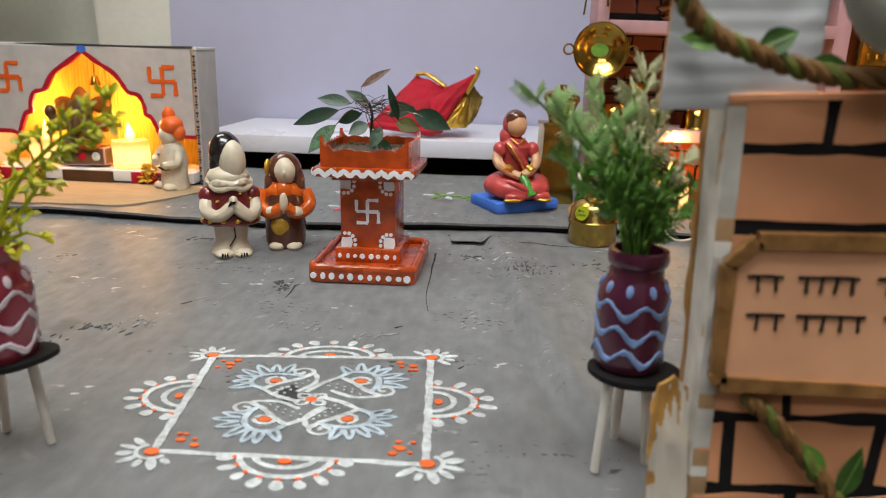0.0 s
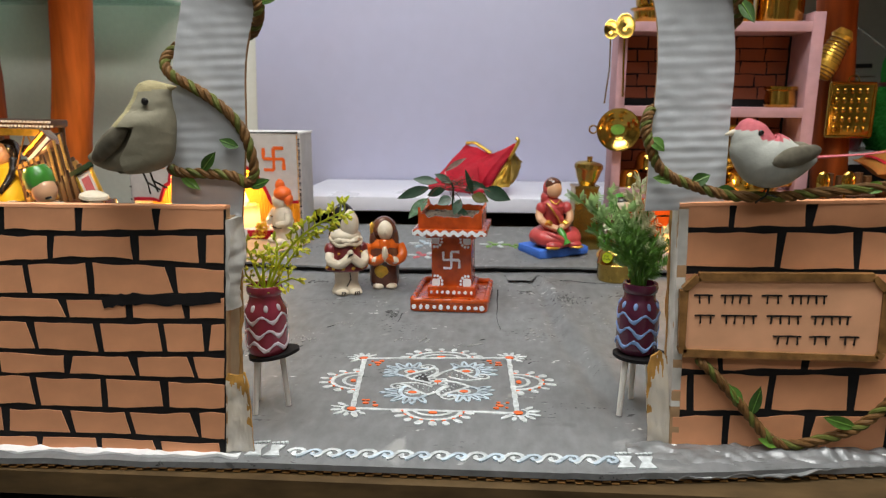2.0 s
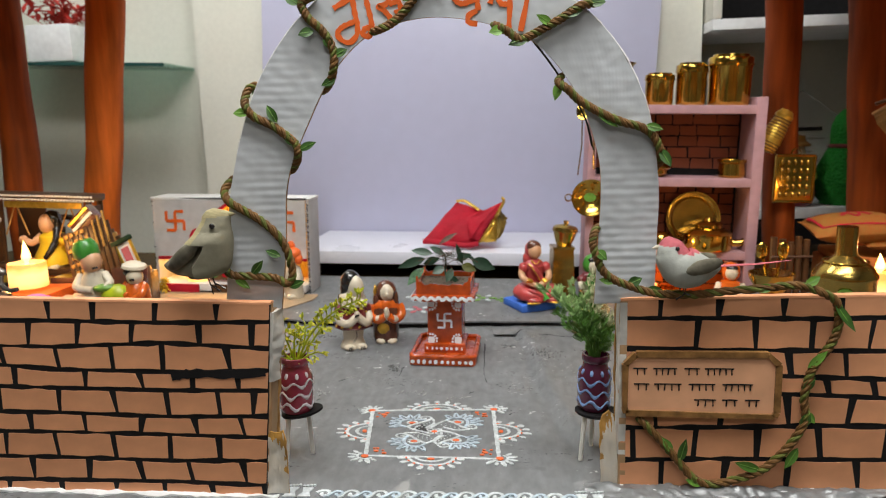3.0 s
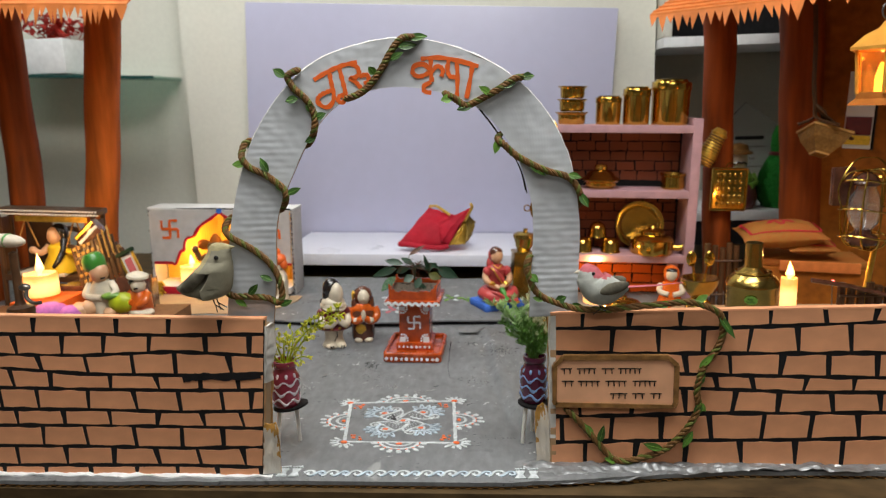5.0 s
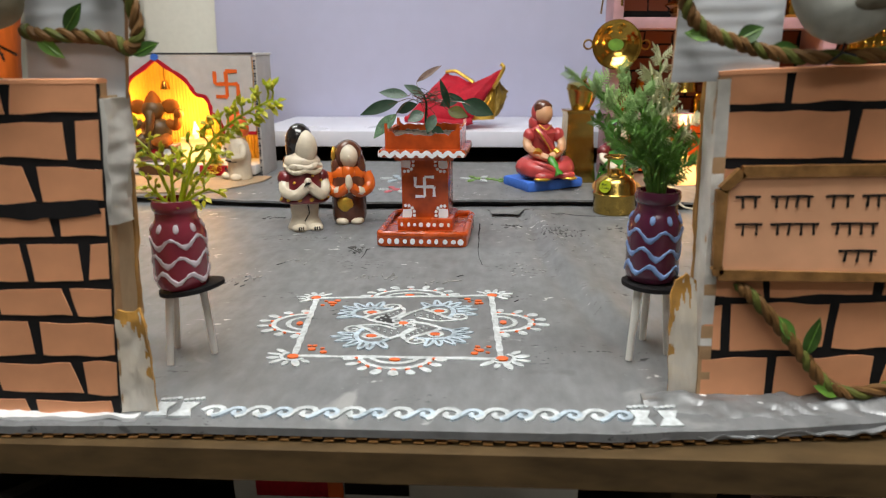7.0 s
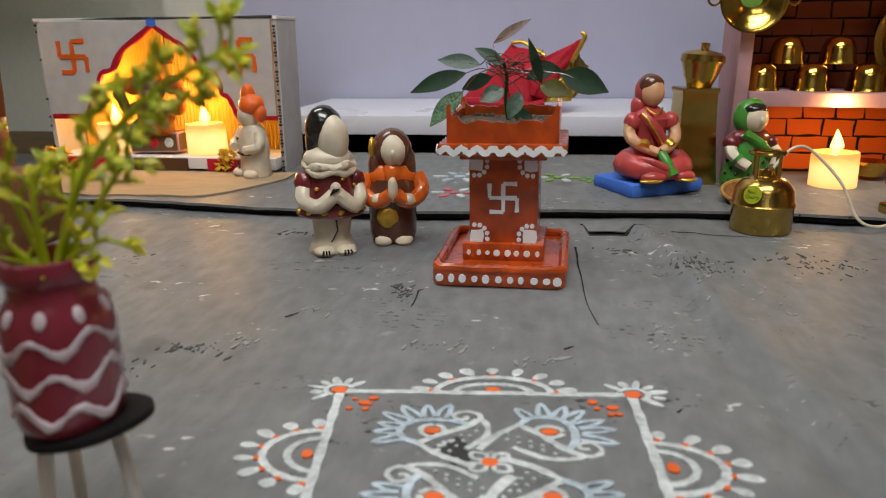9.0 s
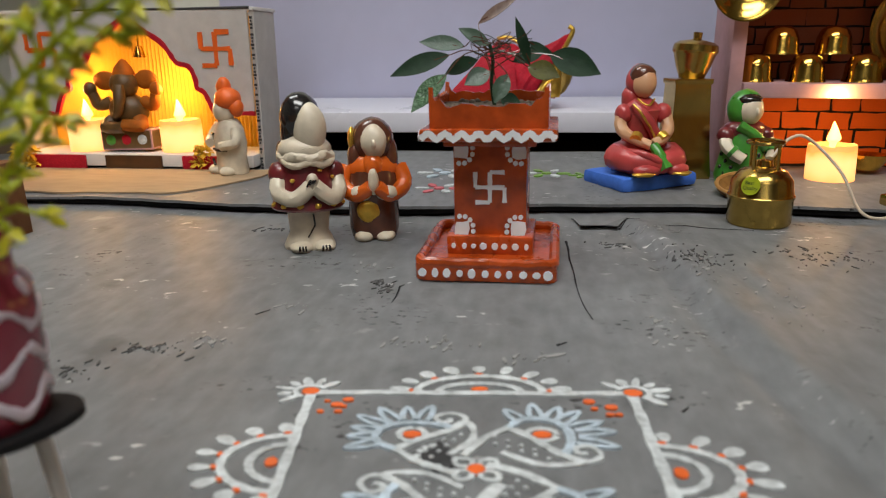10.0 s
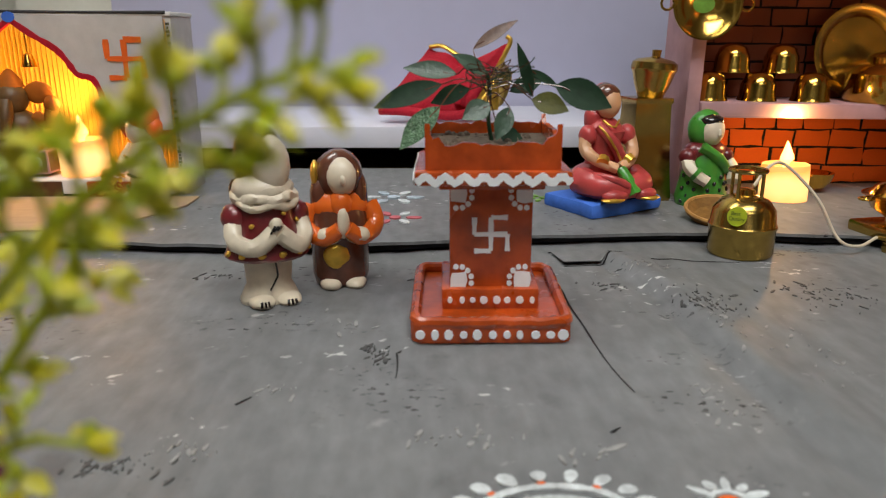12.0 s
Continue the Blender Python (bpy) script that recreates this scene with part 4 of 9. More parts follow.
    tagged(part("flaked_paint", dark, "scuffdark", sheet, "dark flaked spots in the grey paint", False), kind="stuff")
    tagged(part("dry_paint", pale, "scuffpale", sheet, "pale dry-brushed spots on the grey paint", False), kind="stuff")


scuffs()
mat_edge = lambda x: 0.024 + 0.006 * noise.noise((x * 25, 2, 2)) + 0.10 * max(0.0, (x + 0.4) / 0.08) ** 2
solo("tan_mat", grid_sheet(B(), -0.62, -0.325, 0.8, 0.95, 50, 12, lambda x, y: ground_z(x, y) + STEP + 0.0022 + 0.0006 * noise.noise((x * 20, y * 20, 1)), 0.0016, mat_edge), "tan", "bare tan card sheet lying before the shrine box", "card sheet")


# ---- painted patterns on the ground ----
KC = ((-0.110, 0.347), (0.023, 0.347), (0.0135, 0.466), (-0.125, 0.459))


def on_kolam(u, v, w):
    a, b = (u + 1) / 2, (v + 1) / 2
    x = (KC[0][0] * (1 - a) + KC[1][0] * a) * (1 - b) + (KC[3][0] * (1 - a) + KC[2][0] * a) * b
    y = (KC[0][1] * (1 - a) + KC[1][1] * a) * (1 - b) + (KC[3][1] * (1 - a) + KC[2][1] * a) * b
    return Vector((x, y, ground_z(x, y) + (0.00028 + w * 0.12 if w else -0.0004)))


def turn(pts, q, c=(0, 0)):
    ca, sa = math.cos(q), math.sin(q)
    return [(c[0] + x * ca - y * sa, c[1] + x * sa + y * ca) for x, y in pts]


def kolam():
    t = thing("floor_drawing", "white and orange hand-painted square floor drawing with petals", "drawing")
    rise = [0.0005]

    def h():
        """Each brush mark lies a hair above the one before."""
        rise[0] += 0.000012
        return rise[0]

    rng = random.Random(77)
    for a, b in (((-1.02, -1), (1.03, -1.02)), ((1, -1.02), (1, 1.02)), ((1.02, 1), (-1.02, 1)), ((-1, 1.02), (-1, -1.03))):
        n = 9
        part("border_line", stroke(B(), [(a[0] + (b[0] - a[0]) * i / n, a[1] + (b[1] - a[1]) * i / n + 0.006 * math.sin(i * 2.1)) for i in range(n + 1)], 0.062, h(), on_kolam, 0, 3), "kolam", t)
    # half flowers on the four sides: centre, turn, half width, height, petals
    for k, (cx, cy, q, s, hh, n) in enumerate(((-0.01, -1, math.pi, 0.34, 0.29, 9), (1, 0.03, -math.pi / 2, 0.29, 0.37, 8), (0.07, 1, 0, 0.4, 0.28, 9), (-1, 0.02, math.pi / 2, 0.33, 0.36, 8))):
        part("half_flower_arc", stroke(B(), turn([(s * math.cos(a), hh * math.sin(a)) for a in [math.pi * i / 10 for i in range(11)]], q, (cx, cy)), 0.056, h(), on_kolam), "kolam", t)
        part("half_flower_arc", stroke(B(), turn([(s * 0.66 * math.cos(a), hh * 0.56 * math.sin(a)) for a in [math.pi * i / 8 for i in range(9)]], q, (cx, cy)), 0.05, h(), on_kolam), "kolam", t)
        dots = B()
        for i in range(n):
            a = math.pi * (i + 0.3) / (n - 0.4)
            c = turn([((s + 0.1) * math.cos(a), (hh + 0.1) * math.sin(a) + 0.015)], q, (cx, cy))[0]
            part("petal", blob(B(), c, 0.07 + 0.012 * math.sin(i * 2.3 + k), 0.034 + 0.005 * math.sin(i * 5 + k), h(), on_kolam, 0, q + a + 0.12 * math.sin(i * 3.7 + k), 10, -0.65), "kolam", t)
            if i % 2 == 0 or k != 2:
                blob(dots, turn([((s + 0.035) * math.cos(a), (hh + 0.035) * math.sin(a))], q, (cx, cy))[0], 0.026, 0.018, h() + 0.0004, on_kolam, 0, q + a + 1.57, 8)
        blob(dots, turn([(0, hh * 0.22)], q, (cx, cy))[0], 0.055, 0.036, h() + 0.0004, on_kolam, 0, q)
        part("orange_dots", dots, "orange", t)
    for k, (sx, sy) in enumerate(((-1, -1), (1, -1), (1, 1), (-1, 1))):
        big = 1.0 if sy < 0 else 0.85
        q0 = math.atan2(sy, sx)
        part("corner_ring", stroke(B(), [(sx * 1.01 + 0.115 * big * math.cos(a + q0), sy * 1.01 + 0.115 * big * math.sin(a + q0)) for a in [-1.9 + 0.475 * i for i in range(9)]], 0.038, h(), on_kolam), "kolam", t)
        for i in range(7):
            a = q0 - 1.6 + 0.53 * i
            part("petal", blob(B(), (sx * 1.01 + 0.2 * big * math.cos(a), sy * 1.01 + 0.2 * big * math.sin(a)), (0.075 + 0.02 * math.sin(i * 2.9 + k)) * big, (0.04 + 0.008 * math.sin(i * 4.1)) * big, h(), on_kolam, 0, a, 10, 0.25), "kolam", t)
        dots = B()
        blob(dots, (sx * 1.01, sy * 1.01), 0.058, 0.055, h() + 0.0006, on_kolam)
        for dx, dy, r in ((0.26, 0.12, 0.036), (0.17, 0.2, 0.04), (0.19, 0.3, 0.026), (0.24, 0.22, 0.022), (0.11, 0.3, 0.024), (0.1, 0.14, 0.02)):
            if r > 0.021 or k % 2:
                blob(dots, (sx * (1 - dx - 0.02 * math.sin(k * 3 + r * 900)), sy * (1 - dy)), r, r * 0.85, h(), on_kolam)
        part("orange_dots", dots, "orange", t)
    # four feathered motifs turned round the middle
    C = (0.035, 0.0)
    for k, dx in enumerate((-0.01, -0.08, 0.085, 0.055)):
        q = -k * math.pi / 2 + 0.05 * math.sin(k * 2.0)
        g = 1.0 - 0.05 * (k == 1)
        P = lambda pts: turn([(x * g, y * g) for x, y in pts], q, (C[0] + dx, C[1]))
        band = B()
        stroke(band, P([(-0.06, 0.15), (0.06, 0.36), (0.2, 0.5)]), 0.05, h(), on_kolam)
        stroke(band, P([(0.2, 0.5), (0.32, 0.38), (0.46, 0.2), (0.56, 0.13)]), 0.052, h() + 0.0001, on_kolam)
        stroke(band, P([(0.15, 0.2), (0.33, 0.08), (0.5, 0.08), (0.58, 0.13)]), 0.044, h() + 0.0002, on_kolam)
        part("arm_line", band, "kolam", t)
        part("curl", stroke(B(), P([(0.5, 0.14), (0.62, 0.12), (0.68, 0.2), (0.63, 0.29), (0.56, 0.27), (0.56, 0.21), (0.61, 0.21)]), 0.034, h() + 0.0003, on_kolam), "kolam", t)
        part("fan_arc", stroke(B(), P([(0.2, 0.5), (0.27, 0.6), (0.38, 0.63), (0.49, 0.57), (0.54, 0.44), (0.53, 0.3), (0.49, 0.2)]), 0.05, h() + 0.0001, on_kolam), "bluewhite", t)
        part("fan_eye", stroke(B(), P([(0.385 + 0.085 * math.cos(a), 0.42 + 0.075 * math.sin(a)) for a in [0.6 * i for i in range(11)]]), 0.038, h(), on_kolam), "kolam", t)
        part("orange_dots", blob(B(), P([(0.385, 0.42)])[0], 0.055, 0.045, h() + 0.0004, on_kolam), "orange", t)
        for i in range(7):
            a = radians(118 - 22 * i + rng.uniform(-4, 4))
            r0, r1, wd = 0.2, 0.39 + rng.uniform(-0.03, 0.03), 0.16
            R = lambda r, b: (0.385 + r * math.cos(a + b), 0.42 + r * math.sin(a + b))
            part("petal", stroke(B(), P([R(r0, wd), R(0.5 * (r0 + r1), wd * 0.75), R(r1, 0), R(0.5 * (r0 + r1), -wd * 0.6), R(r0, -wd)]), 0.032, h(), on_kolam, 0, 3), "bluewhite", t)
        dots = B()
        for i in range(5):
            for j in (0, 1):
                if i + j < 5:
                    blob(dots, P([(0.12 + 0.07 * i, 0.3 - 0.04 * i + 0.085 * j * (1 - 0.12 * i))])[0], 0.013, 0.014, h(), on_kolam, 0, 0, 7)
        part("white_dots", dots, "kolam", t)
        part("centre_petal", stroke(B(), turn([(0.03, 0), (0.09, 0.05), (0.15, 0.01), (0.09, -0.045), (0.03, 0)], q + 0.75, C), 0.03, h() + 0.0004, on_kolam), "kolam", t)
    part("orange_dots", blob(B(), C, 0.05, 0.05, h() + 0.0008, on_kolam), "orange", t)
    part("dark_patch", slab(B(), turn([(-0.36, 0.12), (-0.3, 0.24), (-0.2, 0.32), (-0.12, 0.2), (-0.1, 0.06), (-0.2, -0.04)], 0, C), 0.0003, on_kolam), "darkgrey", t, "dark painted patch")
    dots = B()
    for i in range(8):
        a = 1.7 + 0.48 * i
        blob(dots, (C[0] - 0.23 + 0.085 * math.cos(a), C[1] + 0.13 + 0.12 * math.sin(a)), 0.02, 0.022, h() + 0.0004, on_kolam, 0, 0, 8)
    part("white_dots", dots, "kolam", t)


kolam()


def scroll_border():
    t = thing("scroll_border", "row of white painted scrolls along the front edge", "drawing")
    to3 = lambda u, v, w: Vector((u, v, ground_z(u, v) + (0.0008 + 0.4 * w if w else -0.0005)))
    step = 0.0129
    for k in range(18):
        cx, cy, q = -0.1318 + k * step, 0.2712 + 0.0002 * k, (1.12 if k % 2 == 0 else 0.88)
        c = [(cx - 0.95 * step, cy - 0.0052), (cx - 0.72 * step, cy - 0.0036)] if k else []
        c += [(cx + (0.0066 - 0.0006 * i) * q * math.cos(2.95 - i * 0.78), cy + (0.0062 - 0.00055 * i) * q * math.sin(2.95 - i * 0.78)) for i in range(10)]
        part("scroll", stroke(B(), c, 0.0026 if k % 2 else 0.0031, 0.0005 + 0.0001 * (k % 2), to3), "bluewhite" if k % 2 else "kolam", t)
    for x in (-0.1625, -0.149, 0.0965, 0.1105):
        foot = thing("painted_footprint", "small white painted footprint by the gate", "drawing", None, "painted footprints")
        part("sole", slab(B(), [(x - 0.006, 0.265), (x + 0.006, 0.266), (x + 0.003, 0.2735), (x + 0.0055, 0.281), (x - 0.005, 0.281), (x - 0.003, 0.273)], 0.0006, to3), "kolam", foot)
        for i in range(4):
            part("toe", blob(B(), (x - 0.0045 + 0.003 * i, 0.2845 + 0.0006 * i), 0.0015, 0.0015, 0.0006, to3, 0, 0, 7), "kolam", foot)


scroll_border()


def rear_flower():
    t = thing("floor_flower", "faint red, white and green painted flowers on the rear sheet", "drawing")
    to3 = lambda u, v, w: Vector((u, v, ground_z(u, v) + STEP + (0.0012 + w if w else -0.001)))
    for cx, cy, s, cols in ((-0.125, 0.865, 0.017, ("pinkfelt", "kolam")), (-0.185, 0.89, 0.012, ("kolam", "kolam")), (-0.13, 0.95, 0.022, ("bluewhite", "kolam")), (-0.02, 0.955, 0.018, ("leafpale", "kolam")), (0.02, 0.945, 0.012, ("leafpale", "leafpale"))):
        for i in range(6):
            part("petal", blob(B(), (cx + s * math.cos(i * 1.05), cy + s * math.sin(i * 1.05)), s * 0.42, s * 0.22, 0.0001 + 0.00003 * i, to3, 0, i * 1.05), cols[i % 2], t)
        part("centre", blob(B(), (cx, cy), s * 0.3, s * 0.3, 0.0004, to3), cols[0], t)


rear_flower()


# ---- front walls, arch, sign ----
def along(stations, heights, x):
    """Height of a brush line at x, between its stations."""
    for a, b, u, v in zip(stations, stations[1:], heights, heights[1:]):
        if x <= b or b == stations[-1]:
            return u + (v - u) * (x - a) / (b - a)


def wall(name, edge, y, top, label):
    """A cardboard wall, coated black, with its painted bricks standing a little proud. edge: x at the four corners, low left, low right, high right, high left."""
    t = thing(name, label, "wall", kind="structure")
    zl, zr = top
    q = [(edge[0], -0.003), (edge[1], -0.003), (edge[2], zr), (edge[3], zl)]
    part("core", slab(B(), q, 0.0056, lambda u, v, w: Vector((u, y + 0.002 + w, v))), "card", t, "brown cardboard body", smooth=False)
    part("mortar_coat", slab(B(), [(u + (0.0006 if u == min(edge) else -0.0004), v - 0.0006) for u, v in q], 0.002, lambda u, v, w: Vector((u, y + w, v))), "black", t, "black painted joints", smooth=False)
    bm = B()
    n = 60
    ring = []
    for i in range(n + 1):
        k = i / n
        x, z = edge[3] + (edge[2] - edge[3]) * k, zl + (zr - zl) * k + 0.0004 * noise.noise((k * 60, y, 2))
        ring.append([bm.verts.new((x, y + dy, z + dz)) for dy, dz in ((-0.0008, -0.0012), (-0.0006, 0.0008), (0.004, 0.0013), (0.008, 0.0008), (0.0082, -0.0012))])
    for a, b in zip(ring, ring[1:]):
        for j in range(4):
            bm.faces.new((a[j], a[j + 1], b[j + 1], b[j]))
        bm.faces.new((a[4], a[0], b[0], b[4]))
    bm.faces.new(ring[0])
    bm.faces.new(ring[-1][::-1])
    part("top_cover", bm, "brick", t, "salmon painted top strip")
    return t


# brush lines between the courses: heights at four or five stations, top line first, and the joints in each course
ST_L = (-0.475, -0.37, -0.268, -0.1755)
LINES_L = ((0.1835, 0.181, 0.179, 0.1774), (0.163, 0.1623, 0.1603, 0.1609), (0.14, 0.1382, 0.1421, 0.1373), (0.125, 0.1171, 0.1155, 0.1172), (0.1017, 0.0996, 0.0982, 0.0988),
           (0.0765, 0.076, 0.0735, 0.075), (0.0571, 0.0574, 0.0564, 0.0548), (0.0327, 0.0326, 0.0312, 0.0331), (0.0093, 0.0102, 0.011, 0.0091), (-0.004, -0.004, -0.004, -0.004))
JOINTS_L = ((-0.4215, -0.371, -0.329, -0.2717, -0.216), (-0.446, -0.3925, -0.346, -0.2953, -0.2335, -0.186), (-0.421, -0.368, -0.316, -0.269, -0.209), (-0.455, -0.411, -0.3435, -0.291, -0.243, -0.2016),
            (-0.472, -0.429, -0.371, -0.318, -0.2685, -0.221, -0.189), (-0.456, -0.4016, -0.349, -0.295, -0.244, -0.201), (-0.4286, -0.379, -0.323, -0.27, -0.224), (-0.462, -0.405, -0.35, -0.3, -0.253, -0.2025), (-0.4316, -0.379, -0.326, -0.279, -0.2336))
ST_R = (0.134, 0.215, 0.303, 0.389, 0.468)
LINES_R = ((0.1723, 0.1728, 0.1738, 0.1748, 0.1758), (0.155, 0.155, 0.1543, 0.1567, 0.1597), (0.128, 0.127, 0.1266, 0.1262, 0.1264), (0.105, 0.1056, 0.1028, 0.1007, 0.0994), (0.087, 0.089, 0.087, 0.0832, 0.0832),
           (0.0552, 0.0568, 0.0595, 0.0597, 0.0606), (0.0247, 0.0272, 0.0284, 0.0295, 0.0319), (-0.003, -0.003, -0.003, -0.002, -0.002))
JOINTS_R = ((0.164, 0.2126, 0.265, 0.311, 0.3556, 0.4105, 0.46), (0.1364, 0.195, 0.243, 0.289, 0.336, 0.3845, 0.437), (0.167, 0.22, 0.272, 0.3175, 0.3696, 0.417, 0.4655), (0.197, 0.25, 0.304, 0.3415, 0.395, 0.444),
            (0.161, 0.218, 0.2726, 0.3235, 0.369, 0.4237, 0.472), (0.143, 0.196, 0.2486, 0.3, 0.3546, 0.404, 0.452), (0.168, 0.222, 0.275, 0.333, 0.3895, 0.4377))
EDGE_L = (-0.66, -0.1835, -0.1672, -0.66)  # the inner end of the left wall leans
EDGE_R = (0.1315, 0.68, 0.68, 0.1305)
WL = wall("wall_brick_left", EDGE_L, 0.268, (0.1875, 0.1774), "low salmon brick-painted cardboard wall with black joints")
WR = wall("wall_brick_right", EDGE_R, 0.3, (0.172, 0.178), "low salmon brick-painted cardboard wall with name board")


def glue_tab(x, z, w, h, y, s, seed):
    """A gluey cloth tab: white, amber along its top and free side, a little buckled."""
    bm = B()
    nx, nz = 22, 34
    def at(i, j):
        u, v = i / nx, j / nz
        wid = w * (1.06 - 0.22 * v + 0.06 * noise.noise((v * 4, 1, seed)))
        top = h * (1 - 0.05 * abs(math.sin(u * 4 + seed)) - 0.14 * max(0.0, u - 0.8) * 5 * v)
        return Vector((x + s * (u * wid + 0.005 * v), y + 0.0025 * math.sin(u * 3) + 0.0014 * noise.noise((u * 3, v * 4, seed)) + 0.0005 * noise.noise((u * 14, v * 16, seed)), z + v * top))
    f = [[bm.verts.new(at(i, j)) for j in range(nz + 1)] for i in range(nx + 1)]
    k = [[bm.verts.new(at(i, j) + Vector((0, 0.0016, 0))) for j in range(nz + 1)] for i in range(nx + 1)]
    for i in range(nx):
        for j in range(nz):
            amber = 1 if (j / nz + 0.35 * noise.noise((i * 0.3, j * 0.2, seed)) > 0.93 - 0.25 * (i / nx) or (i / nx + 0.3 * noise.noise((i * 0.15, j * 0.2, seed + 4)) > 0.86 and j / nz > 0.35)) else 0
            bm.faces.new((f[i][j], f[i + 1][j], f[i + 1][j + 1], f[i][j + 1])).material_index = amber
            bm.faces.new((k[i][j], k[i][j + 1], k[i + 1][j + 1], k[i + 1][j])).material_index = amber
    for i in range(nx):
        for j in (0, nz):
            bm.faces.new((f[i][j], f[i + 1][j], k[i + 1][j], k[i][j])).material_index = 1
    for j in range(nz):
        for i in (0, nx):
            bm.faces.new((f[i][j], f[i][j + 1], k[i][j + 1], k[i][j])).material_index = 1
    bmesh.ops.recalc_face_normals(bm, faces=bm.faces)
    solo("glue_tab", bm, ["glue", "amberglue"], "white cloth tab with amber glue at the wall's foot", "glue tab", None, "glue tabs")


def edge_blobs():
    """Glue, white paint and film along the foot of the walls."""
    for x0, x1, yy, n in ((-0.66, -0.172, 0.262, 160), (0.12, 0.68, 0.293, 180)):
        bm = grid_sheet(B(), x0, x1, 0.0, yy + 0.006, n, 5, lambda x, y: 0.0012 + 0.0016 * noise.noise((x * 60, y * 120, 3)) + 0.0014 * noise.noise((x * 140, y * 200, 5)), 0.0022, lambda x: yy - 0.001 + 0.006 * noise.noise((x * 40, 1, 9)))
        solo("white_base_strip", bm, "white", "lumpy white paint strip along the foot of the wall", "paint strip", None, "paint strips")
    film = grid_sheet(B(), 0.1, 0.68, 0.0, 0.299, 300, 16, lambda x, y: 0.001 + 0.005 * abs(noise.noise((x * 38, y * 60, 7))) + 0.003 * abs(noise.noise((x * 95 + y * 60, y * 130, 2))) - max(0, 0.29 - y) * 0.25, 0.0008, lambda x: FRONT(x) - 0.001 + 0.004 * noise.noise((x * 22, 3, 1)))
    solo("foil_strip", film, "foil", "crinkled silvery foil strip on the front edge", "foil")
    glue_tab(-0.1838, 0.0, 0.0195, 0.061, 0.269, 1, 3)
    glue_tab(0.1318, 0.0, 0.0155, 0.0695, 0.301, -1, 8)
    for x, y0, s in ((-0.189, 0.2695, 1), (0.139, 0.2995, -1)):
        es = thing("end_strip", "torn card and lumpy white plaster strip on the wall's inner end", "strip", None, "end strips")
        for name, mat, a, b, bulge, z0, z1, seed in (("card_edge", "card", 0.0, 0.006, 0.0009, 0.0, 0.17, 1), ("tan_strip", "tan", 0.0055, 0.0225, 0.0004, 0.0, 0.17, 4), ("plaster", "plasterwhite", -0.0005, 0.0215, 0.0085 if s > 0 else 0.0022, 0.106 if s > 0 else 0.03, 0.169, 2), ("wooden_strip", "bamboo", 0.0215, 0.0255, 0.0026, 0.0, 0.17, 3)):
            bm = B()
            n, m = 60, 8
            g = []
            for i in range(n + 1):
                r = []
                for j in range(m + 1):
                    z = z0 + (z1 - z0) * i / n
                    ex = -0.1838 + 0.0922 * z if s > 0 else 0.1314
                    round_off = math.sin(math.pi * min(1.0, max(0.0, (j + 0.3) / (m + 0.6)))) ** 0.5
                    low = (0.004 * noise.noise((j * 0.6, 4, seed)) if name == "plaster" and i == 0 else 0.0)
                    r.append(bm.verts.new((ex + s * (bulge * round_off * (0.62 + 0.55 * noise.noise((z * 46, j * 0.22, seed + x)) + 0.25 * noise.noise((z * 150, j * 0.5, seed + x))) + 0.0008), y0 + a + (b - a) * j / m + 0.0012 * noise.noise((z * 90, j * 0.3, seed * 5 + x)), z + low)))
                g.append(r)
            for p, q in zip(g, g[1:]):
                for j in range(m):
                    bm.faces.new((p[j], p[j + 1], q[j + 1], q[j]))
            back = [[bm.verts.new(v.co - Vector((s * 0.006, 0, 0))) for v in (r[0], r[-1])] for r in g]
            for p, q, u, v in zip(back, back[1:], g, g[1:]):
                bm.faces.new((p[0], q[0], q[1], p[1]))
                bm.faces.new((u[0], v[0], q[0], p[0]))
                bm.faces.new((p[1], q[1], v[-1], u[-1]))
            for r, p in ((g[0], back[0]), (g[-1], back[-1])):
                bm.faces.new(r + [p[1], p[0]])
            part(name, bm, mat, es)


edge_blobs()

OUT = ((-0.212, 0.168), (-0.206, 0.22), (-0.198, 0.28), (-0.172, 0.357), (-0.133, 0.411), (-0.086, 0.443), (-0.011, 0.456), (0.061, 0.436), (0.115, 0.396), (0.148, 0.339), (0.16, 0.275), (0.16, 0.22), (0.159, 0.168))
INN = ((-0.163, 0.168), (-0.156, 0.22), (-0.15, 0.28), (-0.129, 0.329), (-0.102, 0.374), (-0.067, 0.401), (-0.013, 0.409), (0.052, 0.391), (0.09, 0.35), (0.109, 0.301), (0.113, 0.266), (0.111, 0.22), (0.108, 0.168))


def arch_y(x):
    return 0.281 + 0.022 * (x + 0.2) / 0.36


